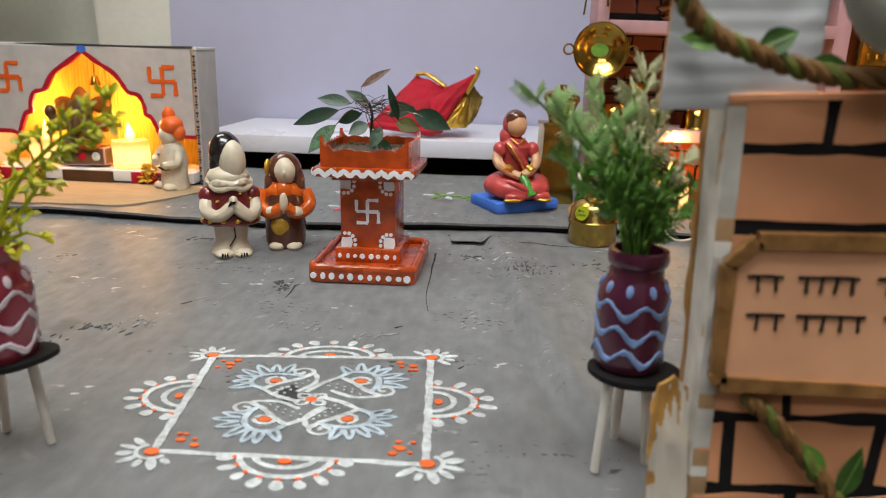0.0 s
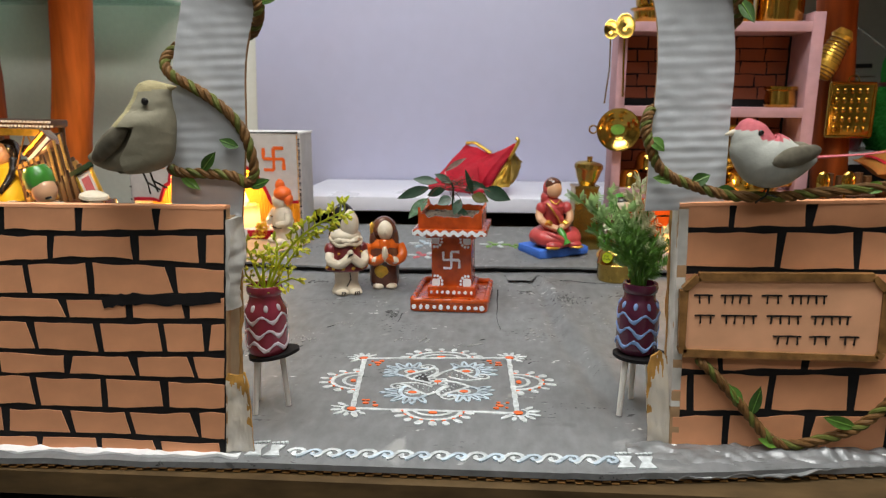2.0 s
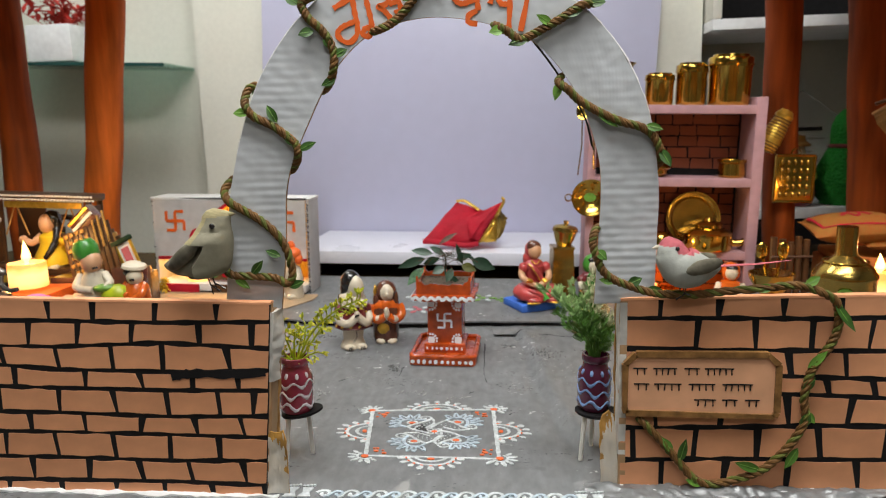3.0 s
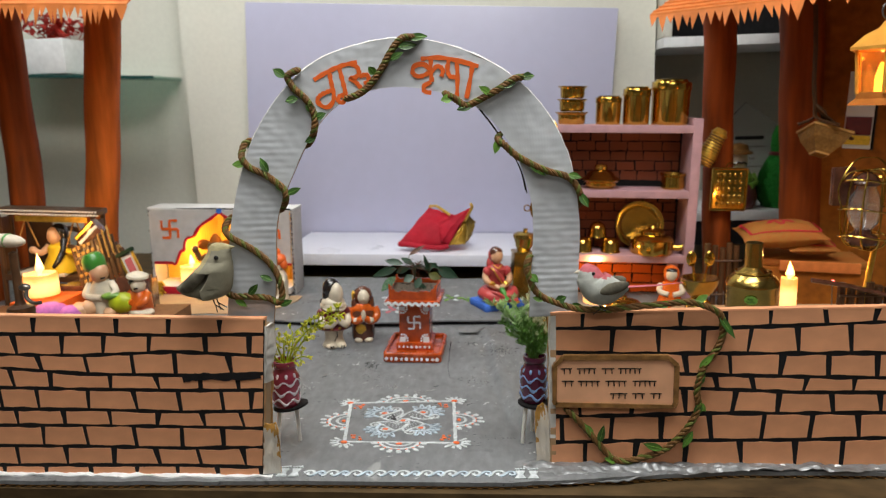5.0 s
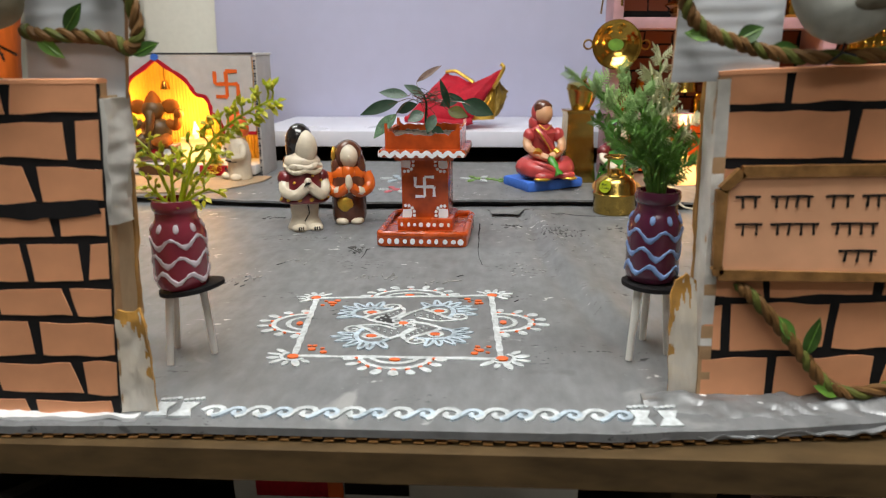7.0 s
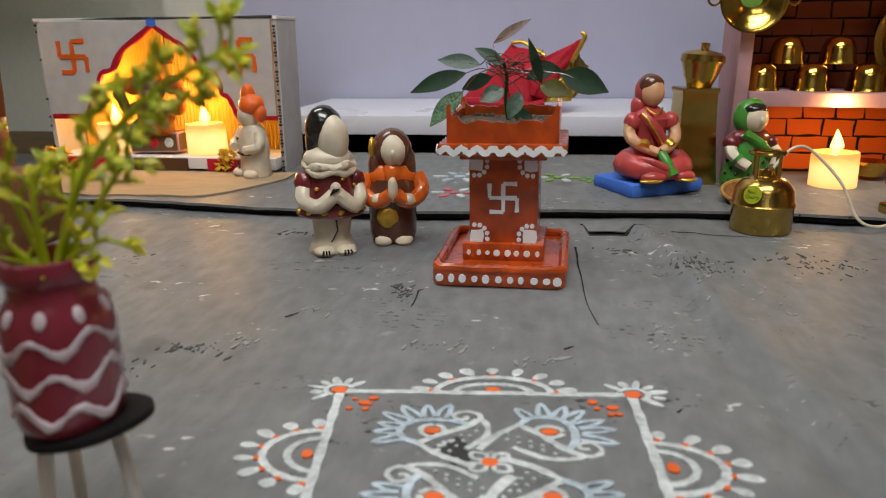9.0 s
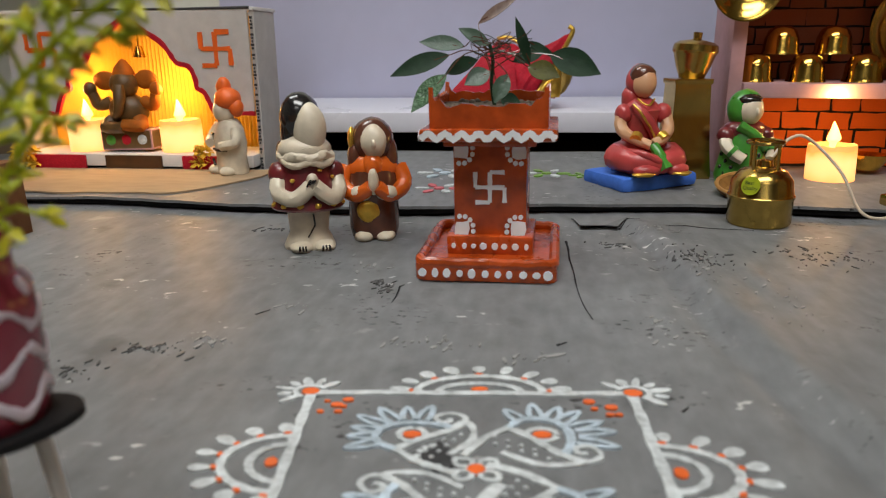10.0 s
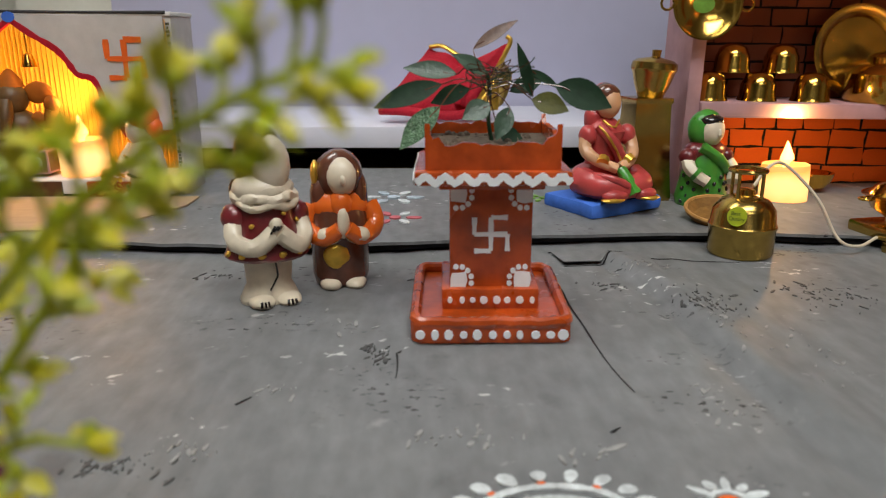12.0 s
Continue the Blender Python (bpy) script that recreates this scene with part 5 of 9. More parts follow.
def arch():
    t = thing("gate_arch", "round gate arch of silver-grey corrugated cardboard on the walls", "arch")
    o = curve_points([(x, 0, z) for x, z in OUT], 48)
    i = curve_points([(x, 0, z) for x, z in INN], 48)
    bm = B()
    n, k = len(o), 20
    fr, bk = [], []
    for a in range(n):
        rf, rb = [], []
        for j in range(k):
            p = o[a].lerp(i[a], j / (k - 1))
            wav = (0.0001 + 0.00012 * noise.noise((p.x * 22, p.z * 22, 6))) * math.sin(p.z / 0.0066 * 2 * math.pi + noise.noise((p.x * 12, p.z * 5, 2))) + 0.0007 * noise.noise((p.x * 40, p.z * 25, 1)) + 0.0004 * noise.noise((p.x * 110, p.z * 140, 8))
            rf.append(bm.verts.new((p.x, arch_y(p.x) + wav, p.z)))
            rb.append(bm.verts.new((p.x, arch_y(p.x) + 0.0035, p.z)))
        fr.append(rf)
        bk.append(rb)
    for a in range(n - 1):
        for j in range(k - 1):
            bm.faces.new((fr[a][j], fr[a + 1][j], fr[a + 1][j + 1], fr[a][j + 1]))
            bm.faces.new((bk[a][j], bk[a][j + 1], bk[a + 1][j + 1], bk[a + 1][j]))
        for j in (0, k - 1):
            bm.faces.new((fr[a][j], fr[a + 1][j], bk[a + 1][j], bk[a][j])).material_index = 1
    for a in (0, n - 1):
        for j in range(k - 1):
            bm.faces.new((fr[a][j], fr[a][j + 1], bk[a][j + 1], bk[a][j])).material_index = 1
    part("corrugated_band", bm, ["arch", "card"], t)
    torn = B()
    for a in range(0, n - 3, 3):
        p, q = o[a], o[a + 3]
        if p.z > 0.3:
            r = 0.0006 + 0.0011 * max(0.0, noise.noise((p.x * 90, p.z * 90, 3)) + 0.3)
            tube(torn, [(p.x, arch_y(p.x) + 0.0012, p.z), (q.x, arch_y(q.x) + 0.0012, q.z + 0.0003)], r, 5)
    part("torn_rim", torn, "paper", t, "white torn paper rim")
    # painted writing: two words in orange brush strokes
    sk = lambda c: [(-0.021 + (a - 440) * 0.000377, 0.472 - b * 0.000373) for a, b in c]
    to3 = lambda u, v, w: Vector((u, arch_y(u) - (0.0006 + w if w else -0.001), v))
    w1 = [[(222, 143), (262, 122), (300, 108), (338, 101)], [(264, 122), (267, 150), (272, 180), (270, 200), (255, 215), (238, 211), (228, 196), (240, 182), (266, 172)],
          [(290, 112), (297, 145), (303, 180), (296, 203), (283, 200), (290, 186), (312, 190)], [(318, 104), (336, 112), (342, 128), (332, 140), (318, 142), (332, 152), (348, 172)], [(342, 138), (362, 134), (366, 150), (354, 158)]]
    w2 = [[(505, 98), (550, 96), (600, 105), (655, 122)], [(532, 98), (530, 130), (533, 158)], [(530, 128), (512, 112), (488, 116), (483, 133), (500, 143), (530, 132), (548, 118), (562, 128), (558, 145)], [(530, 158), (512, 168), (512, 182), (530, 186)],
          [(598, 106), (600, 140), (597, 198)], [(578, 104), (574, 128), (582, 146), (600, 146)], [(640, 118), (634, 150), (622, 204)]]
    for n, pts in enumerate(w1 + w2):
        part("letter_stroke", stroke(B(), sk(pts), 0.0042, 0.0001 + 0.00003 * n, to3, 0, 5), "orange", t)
    return t


arch()


def name_board():
    t = thing("name_board", "salmon eight-sided name board with brown rim and dark writing bars", "sign", pose(0.198, 0.2975, 0.097))
    W, Hh, c = 0.0635, 0.0275, 0.009
    o = [(-W + c, Hh), (W - c, Hh), (W, Hh - c), (W, -Hh + 0.004), (W - 0.002, -Hh), (-W + 0.001, -Hh + 0.002), (-W, -Hh + 0.006), (-W, Hh - c)]
    to3 = lambda u, v, w: Vector((u, -w, v))
    part("plate", slab(B(), o, 0.003, to3), "peach", t)
    rim = B()
    for a, b in zip(o, o[1:] + o[:1]):
        stroke(rim, [a, b], 0.0048, 0.0046, to3, 0, 1)
    part("rim", rim, "rimbrown", t, "brown wavy rim")
    rng = random.Random(6)
    for v, spans in ((0.0125, ((-0.057, -0.045), (-0.04, -0.02), (-0.014, -0.001), (0.003, 0.027))), (-0.0015, ((-0.056, -0.043), (-0.039, -0.016), (-0.01, 0.012), (0.018, 0.043))), (-0.0155, ((-0.005, 0.013), (0.018, 0.031), (0.037, 0.049)))):
        for a, b in spans:
            part("writing_bar", stroke(B(), [(a, v + 0.0024), ((a + b) / 2, v + 0.0026), (b, v + 0.0024)], 0.0011, 0.0036, to3, 0, 3), "hair", t)
            n = max(2, int((b - a) / 0.0048))
            for i in range(n):
                u = a + (b - a) * (i + 0.6) / n
                part("writing_bar", stroke(B(), [(u, v + 0.002), (u + rng.uniform(-0.0006, 0.0006), v - 0.0032)], 0.0011, 0.0036, to3, 0, 2), "hair", t)


name_board()


# ---- vines ----
def garland(name, pts, seed, label, leaves=(), strands=3):
    """Twisted cords along a line, with leaves from a base to a tip, both as (x, z) beside the line."""
    t = thing(name, label, "garland")
    p = curve_points(pts, 10)
    rng = random.Random(seed)
    for s in range(strands):
        q = []
        for i, v in enumerate(p):
            d = (p[min(i + 1, len(p) - 1)] - p[max(i - 1, 0)]).normalized()
            a = d.cross(Vector((0, 1, 0.01))).normalized()
            b = d.cross(a)
            ph = i * 0.62 + s * 2 * math.pi / strands
            thin = min(1.0, 0.35 + 0.12 * min(i, len(p) - 1 - i))
            q.append(v + 0.0019 * thin * (a * math.cos(ph) + b * math.sin(ph)))
        part("cord", tube(B(), q, [0.0019 * min(1.0, 0.5 + 0.1 * min(i, len(p) - 1 - i)) for i in range(len(p))], 7), "cord" if s < 2 else "olive", t)
    for bx, bz, tx, tz in leaves:
        near = min(p, key=lambda v: (v.x - bx) ** 2 + (v.z - bz) ** 2)
        base = Vector((bx, near.y - 0.0012, bz))
        d = Vector((tx - bx, rng.uniform(-0.004, 0.0015), tz - bz))
        L = d.length * 1.05
        leaf = part("leaf", leaf_into(B(), base, d, (rng.uniform(-0.3, 0.3), -1, 0.25), L, 0.0078 * rng.uniform(0.85, 1.15), 0, rng.uniform(-0.05, 0.2), True), rng.choice(["leaf", "leaf", "leafmid", "leafpale"]), t)
        rib = [base + d * k for k in (0.0, 0.35, 0.7, 0.95)]
        part("midrib", tube(B(), [v + Vector((0, -0.0004, 0)) for v in rib], 0.0003, 4), "leafpale", leaf)
    return t


F, K = -0.004, 0.0075  # in front of the arch, behind it
AY = lambda x, s: arch_y(x) + s
BROWN = "brown twisted cord vine with green leaves wound round the arch"
garland("leafy_vine", [(x, AY(x, s), z) for x, z, s in (
    (-0.19, 0.204, K), (-0.208, 0.203, 0.002), (-0.2, 0.2, F), (-0.182, 0.199, F), (-0.165, 0.197, F), (-0.155, 0.192, F), (-0.15, 0.2, F), (-0.153, 0.22, F), (-0.161, 0.235, F), (-0.175, 0.248, F), (-0.189, 0.257, F), (-0.2, 0.264, F), (-0.2055, 0.273, 0.001),
    (-0.198, 0.283, K), (-0.174, 0.29, K), (-0.152, 0.288, K), (-0.143, 0.294, 0.002), (-0.1385, 0.303, F), (-0.14, 0.311, F), (-0.147, 0.318, F), (-0.159, 0.327, F), (-0.173, 0.334, F), (-0.1795, 0.342, F), (-0.1815, 0.35, 0.001), (-0.175, 0.36, K),
    (-0.14, 0.357, K), (-0.12, 0.354, K), (-0.111, 0.359, 0.002), (-0.105, 0.37, F), (-0.104, 0.383, F), (-0.108, 0.395, F), (-0.115, 0.404, F), (-0.122, 0.41, F), (-0.127, 0.418, F), (-0.128, 0.423, F), (-0.122, 0.427, F), (-0.115, 0.429, F))],
    11, BROWN, ((-0.13, 0.422, -0.141, 0.43), (-0.119, 0.401, -0.131, 0.399), (-0.11, 0.398, -0.105, 0.386), (-0.103, 0.381, -0.093, 0.386), (-0.104, 0.363, -0.115, 0.358), (-0.173, 0.36, -0.174, 0.347), (-0.176, 0.338, -0.19, 0.338), (-0.154, 0.329, -0.162, 0.343),
                (-0.137, 0.306, -0.123, 0.312), (-0.148, 0.32, -0.14, 0.309), (-0.159, 0.216, -0.172, 0.221), (-0.185, 0.201, -0.174, 0.213), (-0.2, 0.199, -0.188, 0.189), (-0.153, 0.189, -0.14, 0.194)))
garland("leafy_vine", [(x, AY(x, s), z) for x, z, s in ((0.007, 0.456, 0.002), (-0.003, 0.456, F), (-0.012, 0.456, F), (-0.019, 0.451, F), (-0.027, 0.44, F), (-0.033, 0.43, F), (-0.04, 0.42, F), (-0.048, 0.411, F), (-0.056, 0.405, F), (-0.065, 0.401, F), (-0.076, 0.399, 0.003))],
        12, "brown twisted cord vine with green leaves over the arch's crown", ((-0.008, 0.455, 0.011, 0.456), (-0.018, 0.447, 0.0, 0.449), (-0.027, 0.435, -0.013, 0.442), (-0.041, 0.422, -0.047, 0.429)))
garland("leafy_vine", [(x, AY(x, s), z) for x, z, s in ((0.11, 0.415, 0.002), (0.097, 0.414, F), (0.088, 0.409, F), (0.078, 0.403, F), (0.066, 0.397, F), (0.056, 0.392, F), (0.047, 0.389, F), (0.038, 0.395, F), (0.031, 0.399, F), (0.024, 0.403, 0.003))],
        13, "brown twisted cord vine with green leaves on the arch's shoulder", ((0.103, 0.415, 0.114, 0.416), (0.082, 0.407, 0.096, 0.41), (0.073, 0.399, 0.061, 0.407), (0.054, 0.39, 0.039, 0.386), (0.034, 0.397, 0.023, 0.395)))
garland("leafy_vine", [(x, AY(x, s), z) for x, z, s in ((0.083, 0.362, K), (0.078, 0.355, 0.002), (0.085, 0.349, F), (0.094, 0.34, F), (0.105, 0.333, F), (0.116, 0.327, F), (0.13, 0.321, F), (0.144, 0.317, F), (0.154, 0.31, F), (0.16, 0.299, F), (0.162, 0.289, 0.002), (0.155, 0.281, K))],
        16, "brown twisted cord vine with green leaves across the arch's side", ((0.079, 0.355, 0.075, 0.341), (0.109, 0.33, 0.125, 0.318), (0.148, 0.318, 0.161, 0.315), (0.16, 0.299, 0.168, 0.285)))
garland("leafy_vine", [(0.112, 0.304, 0.236), (0.1075, 0.296, 0.23), (0.106, 0.294, 0.222), (0.109, 0.293, 0.211), (0.114, 0.293, 0.199), (0.123, 0.293, 0.191), (0.135, 0.292, 0.186), (0.15, 0.291, 0.181), (0.165, 0.29, 0.1785), (0.192, 0.291, 0.178), (0.212, 0.292, 0.18), (0.247, 0.292, 0.183), (0.269, 0.292, 0.185), (0.286, 0.292, 0.181), (0.301, 0.292, 0.173), (0.306, 0.294, 0.161), (0.306, 0.294, 0.146), (0.3, 0.294, 0.131), (0.291, 0.294, 0.118), (0.286, 0.294, 0.105), (0.283, 0.294, 0.087), (0.285, 0.294, 0.068), (0.277, 0.294, 0.049), (0.265, 0.294, 0.033), (0.251, 0.294, 0.02), (0.233, 0.294, 0.012), (0.209, 0.294, 0.006), (0.194, 0.294, 0.012), (0.182, 0.294, 0.026), (0.17, 0.294, 0.041), (0.155, 0.295, 0.058), (0.145, 0.296, 0.066)],
        14, "brown and green cord vine draped down the brick wall", ((0.109, 0.216, 0.117, 0.209), (0.125, 0.189, 0.112, 0.191), (0.135, 0.187, 0.146, 0.192), (0.149, 0.181, 0.163, 0.182), (0.301, 0.171, 0.316, 0.148), (0.284, 0.114, 0.297, 0.129), (0.281, 0.094, 0.29, 0.105), (0.283, 0.075, 0.293, 0.065), (0.28, 0.042, 0.27, 0.024), (0.25, 0.021, 0.229, 0.028), (0.182, 0.028, 0.186, 0.048), (0.167, 0.049, 0.176, 0.036), (0.203, 0.007, 0.188, 0.011), (0.282, 0.061, 0.287, 0.075), (0.252, 0.184, 0.238, 0.182), (0.277, 0.185, 0.289, 0.192)))
wires = thing("thin_wire", "thin dark bare wires along the arch's inner edge", "wire")
for dx in (0.0, 0.003):
    part("strand", tube(B(), curve_points([(x + dx * 0.5, AY(x, 0.0045), z - dx) for x, z in ((0.056, 0.391), (0.067, 0.377), (0.079, 0.36), (0.093, 0.339), (0.101, 0.322), (0.1055, 0.302))]), 0.0006, 5), "hair", wires)


# ---- birds on the wall ----
def bird(m, spine, beak, eye, wing, cap, mats, label, tail):
    """A plump felt bird: rounds along a bent spine of (x, z, half thickness), a cap of another colour, wings, eyes, beak and wire feet."""
    bm = B()
    c = curve_points([(x, r, z) for x, z, r in spine], 6)
    tube(bm, [(v.x, 0, v.z) for v in c], [max(0.0004, v.y) for v in c], 24, 0, 1.0)
    for v in bm.verts:
        v.co.y *= 0.9
    for f in bm.faces:
        q = f.calc_center_median()
        f.material_index = 1 if cap(q.x, q.z) else 0
    for s in (-1, 1):
        x, z, y, rot, L, H = wing
        w = bmesh.ops.create_uvsphere(bm, u_segments=16, v_segments=10, radius=1, matrix=pose(x, s * y, z, 0, rot, s * 10) @ Matrix.Diagonal((L, 0.004, H, 1)))
        for f in {f for v in w["verts"] for f in v.link_faces}:
            f.material_index = 2
        ball(bm, (eye[0], s * eye[1], eye[2]), (0.0022, 0.0015, 0.0023), 3, None, 10)
        tube(bm, [(0.002, s * 0.004, 0.002), (0.004, s * 0.004, -0.004), (0.012, s * 0.005, -0.009)], 0.0007, 5, 3)
        tube(bm, [(0.003, s * 0.004, -0.003), (-0.004, s * 0.005, -0.005)], 0.0007, 5, 3)
    lathe(bm, [(0.0028, -0.002), (0.0022, 0.0015), (0.0003, 0.0062)], 10, pose(beak[0], 0, beak[1], 0, beak[2], 0), 4)
    if tail:
        tube(bm, [(spine[0][0] + 0.004, 0, spine[0][1]), (spine[0][0] - tail * 0.5, 0, spine[0][1] + 0.002), (spine[0][0] - tail, 0, spine[0][1] + 0.006)], [0.0032, 0.0024, 0.0006], 8, 5, 0.35)
    for v in bm.verts:
        v.co += 0.0004 * noise.noise_vector(v.co * 260) + 0.0006 * noise.noise_vector(v.co * 70)
    return solo("toy_bird", bm, mats, label, "toy bird", m, "birds on the wall")


def perched_bird():
    """A big-bodied felt bird: flat belly, straight sloping back, upright breast."""
    rows = ((0.0004, -0.0198, 0.0006), (0.0024, -0.0286, 0.0074), (0.005, -0.0355, 0.0124), (0.0087, -0.0405, 0.0158), (0.0123, -0.0413, 0.0173), (0.0164, -0.0366, 0.0183), (0.0223, -0.0299, 0.0195), (0.0281, -0.0239, 0.0201),
            (0.0339, -0.0178, 0.0201), (0.0398, -0.0124, 0.0201), (0.0456, -0.0082, 0.0201), (0.0502, -0.0053, 0.02), (0.0543, -0.0037, 0.0204), (0.0577, -0.0021, 0.0196), (0.06, 0.0005, 0.0163), (0.0616, 0.0054, 0.0083))
    bm = B()
    n, loops = 40, []
    fine = curve_points([(a, z, b) for z, a, b in rows], 3)
    for c in fine:
        a, z, b = c.x, c.y, c.z
        h = (b - a) / 2
        deep = min(h, 0.019 if z < 0.04 else 0.0135)
        loops.append([bm.verts.new(((a + b) / 2 + h * math.cos(2 * math.pi * i / n), deep * math.sin(2 * math.pi * i / n) * min(1.0, 1.25 - 0.5 * abs(z - 0.022) / 0.03) * (0.55 + 0.45 * math.cos(2 * math.pi * i / n) if a < -0.02 and math.cos(2 * math.pi * i / n) < 0 else 1.0), z)) for i in range(n)])
    for p, q in zip(loops, loops[1:]):
        for i in range(n):
            f = bm.faces.new((p[i], p[(i + 1) % n], q[(i + 1) % n], q[i]))
            m = f.calc_center_median()
            streak = noise.noise((m.x * 60, m.z * 60, 2)) * 0.004
            f.material_index = 1 if m.z + streak > 0.0535 or (m.z > 0.032 and m.x < -0.006 + 0.45 * (m.z - 0.034) + streak) else 0
    bm.faces.new(loops[0][::-1])
    bm.faces.new(loops[-1])
    for s in (-1, 1):
        w = bmesh.ops.create_uvsphere(bm, u_segments=20, v_segments=12, radius=1, matrix=pose(-0.0185, s * 0.0104, 0.0215, 0, -37, s * 18) @ Matrix.Diagonal((0.0205, 0.0042, 0.0068, 1)))
        for f in {f for v in w["verts"] for f in v.link_faces}:
            f.material_index = 2
        ball(bm, (0.0095, s * 0.0128, 0.0478), (0.0024, 0.0016, 0.0026), 3, None, 12)
        tube(bm, [(-0.002, s * 0.004, 0.002), (0.0, s * 0.004, -0.006), (0.009, s * 0.005, -0.011)], 0.0007, 5, 3)
        tube(bm, [(0.0, s * 0.004, -0.005), (0.002, s * 0.005, -0.014)], 0.0006, 5, 3)
    lathe(bm, [(0.0034, -0.004), (0.0026, 0.001), (0.0003, 0.0062)], 12, pose(0.0185, 0, 0.0562, 0, 82, 0), 1)
    for v in bm.verts:
        v.co += 0.0004 * noise.noise_vector(v.co * 260) + 0.0006 * noise.noise_vector(v.co * 70)
    return solo("toy_bird", bm, ["greyfelt", "strawfelt", "wing", "hair"], "grey felt toy bird with straw-coloured head beside the arch", "toy bird", pose(-0.2147, 0.263, 0.2015) @ Matrix.Diagonal((1, 1, 0.955, 1)), "birds on the wall")


perched_bird()
bird(pose(0.183, 0.289, 0.1825, 0, 0, 178) @ Matrix.Scale(0.83, 4),
     ((-0.031, 0.024, 0.003), (-0.02, 0.022, 0.011), (-0.008, 0.0215, 0.0185), (0.005, 0.0235, 0.0212), (0.0135, 0.0305, 0.018), (0.016, 0.0385, 0.0152), (0.0175, 0.0455, 0.0122), (0.0185, 0.051, 0.0072), (0.0187, 0.0545, 0.0006)),
     (0.0292, 0.0432, 100), (0.0125, 0.0118, 0.0438), (-0.012, 0.0265, 0.0152, 14, 0.019, 0.0075), lambda x, z: z > 0.0455 or (z > 0.038 and x < 0.012),
     ["whitefelt", "pinkfelt", "wing", "hair", "cream", "pinkfelt"], "white felt toy bird with pink head and long thin tail", 0.066)


# ---- stools with vases ----
def stool_and_vase(c, disc, feet, p, lean, wide, enamel, paint, label_s, label_v):
    """c and disc: middle of the seat and its half widths; feet; p: foot of the vase."""
    st = thing("three_legged_stool", label_s, "stool", pose(c[0], c[1], 0), "vase stools")
    slope = disc[2]
    top = B()
    slab(top, [(disc[0] * math.cos(a) * (1 + 0.05 * math.sin(3 * a)), disc[1] * math.sin(a)) for a in [2 * math.pi * i / 28 for i in range(28)]], 0.0026, lambda u, v, w: Vector((u, v, c[2] - 0.0026 + w + u * slope)))
    part("seat_disc", top, "black", st, "black painted disc")
    for fx, fy in feet:
        u, v = fx - c[0], fy - c[1]
        part("leg", tube(B(), [(u, v, 0.0), (u * 0.86, v * 0.86, (c[2] + u * slope) * 0.5), (u * 0.72, v * 0.72, c[2] - 0.002 + u * 0.72 * slope)], [0.0021, 0.0023, 0.0026], 12), "stick", st, "white paper stick leg")
    v = thing("painted_vase", label_v, "vase", pose(p[0], p[1], p[2], 0, lean, 0) @ Matrix.Diagonal((wide, wide, 1, 1)), "vases on stools")
    part("jar", lathe(B(), [(0.0, 0.0), (0.0165, 0.0), (0.0182, 0.0015), (0.0192, 0.006), (0.0196, 0.032), (0.0186, 0.0375), (0.0158, 0.0415), (0.0147, 0.0435), (0.0145, 0.0475), (0.016, 0.0488), (0.0166, 0.0515), (0.0158, 0.0548), (0.0132, 0.055), (0.0125, 0.044), (0.0, 0.04)], 40), enamel, v)
    for k, z in enumerate((0.0085, 0.0195, 0.0305)):
        bm = B()
        n = 96
        wave = lambda a: z + 0.0027 * math.sin(a * 6.0 + k * 1.9) + 0.0008 * math.sin(a * 2 + k)
        rad = lambda h: 0.0197 if h < 0.033 else 0.0197 - (h - 0.033) * 0.25
        rows = []
        for i in range(n):
            a = 2 * math.pi * i / n
            zz, wd = wave(a), 0.00175 + 0.0006 * math.sin(i * 0.37 + k) + 0.0003 * math.sin(i * 1.7)
            rows.append([bm.verts.new((r * math.cos(a), r * math.sin(a), h)) for r, h in ((rad(zz - wd) - 0.0006, zz - wd), (rad(zz) + 0.0003, zz - wd * 0.5), (rad(zz) + 0.0003, zz + wd * 0.5), (rad(zz + wd) - 0.0006, zz + wd))])
        for a, b in zip(rows, rows[1:] + rows[:1]):
            for j in range(3):
                bm.faces.new((a[j], b[j], b[j + 1], a[j + 1]))
            bm.faces.new((a[3], b[3], b[0], a[0]))
        part("wave_band", bm, paint, v, "painted wavy band")
    for i in range(9):
        a = i * 0.698 + 0.2
        part("shoulder_dab", ball(B(), (0, 0, 0), (0.0012, 0.0021, 0.003), 0, pose(0.0177 * math.cos(a), 0.0177 * math.sin(a), 0.039, 0, 0, math.degrees(a)) @ pose(0, 0, 0, 0, -30, 0), 9), paint, v, "painted dab")


stool_and_vase((-0.171, 0.3425, 0.0498), (0.0205, 0.017, 0.13), ((-0.1858, 0.332), (-0.1645, 0.3507), (-0.1945, 0.36)), (-0.1752, 0.342, 0.0502), 1.5, 0.85, "maroon", "silver", "white-legged black stool under the maroon vase", "maroon painted jar vase with silver wavy bands on a stool")
stool_and_vase((0.1175, 0.3545, 0.0482), (0.0205, 0.017, -0.03), ((0.1014, 0.347), (0.1257, 0.3546), (0.114, 0.374)), (0.1143, 0.359, 0.0487), 2.5, 0.81, "plum", "blue", "white-legged black stool under the plum vase", "dark plum painted jar vase with blue wavy bands on a stool")


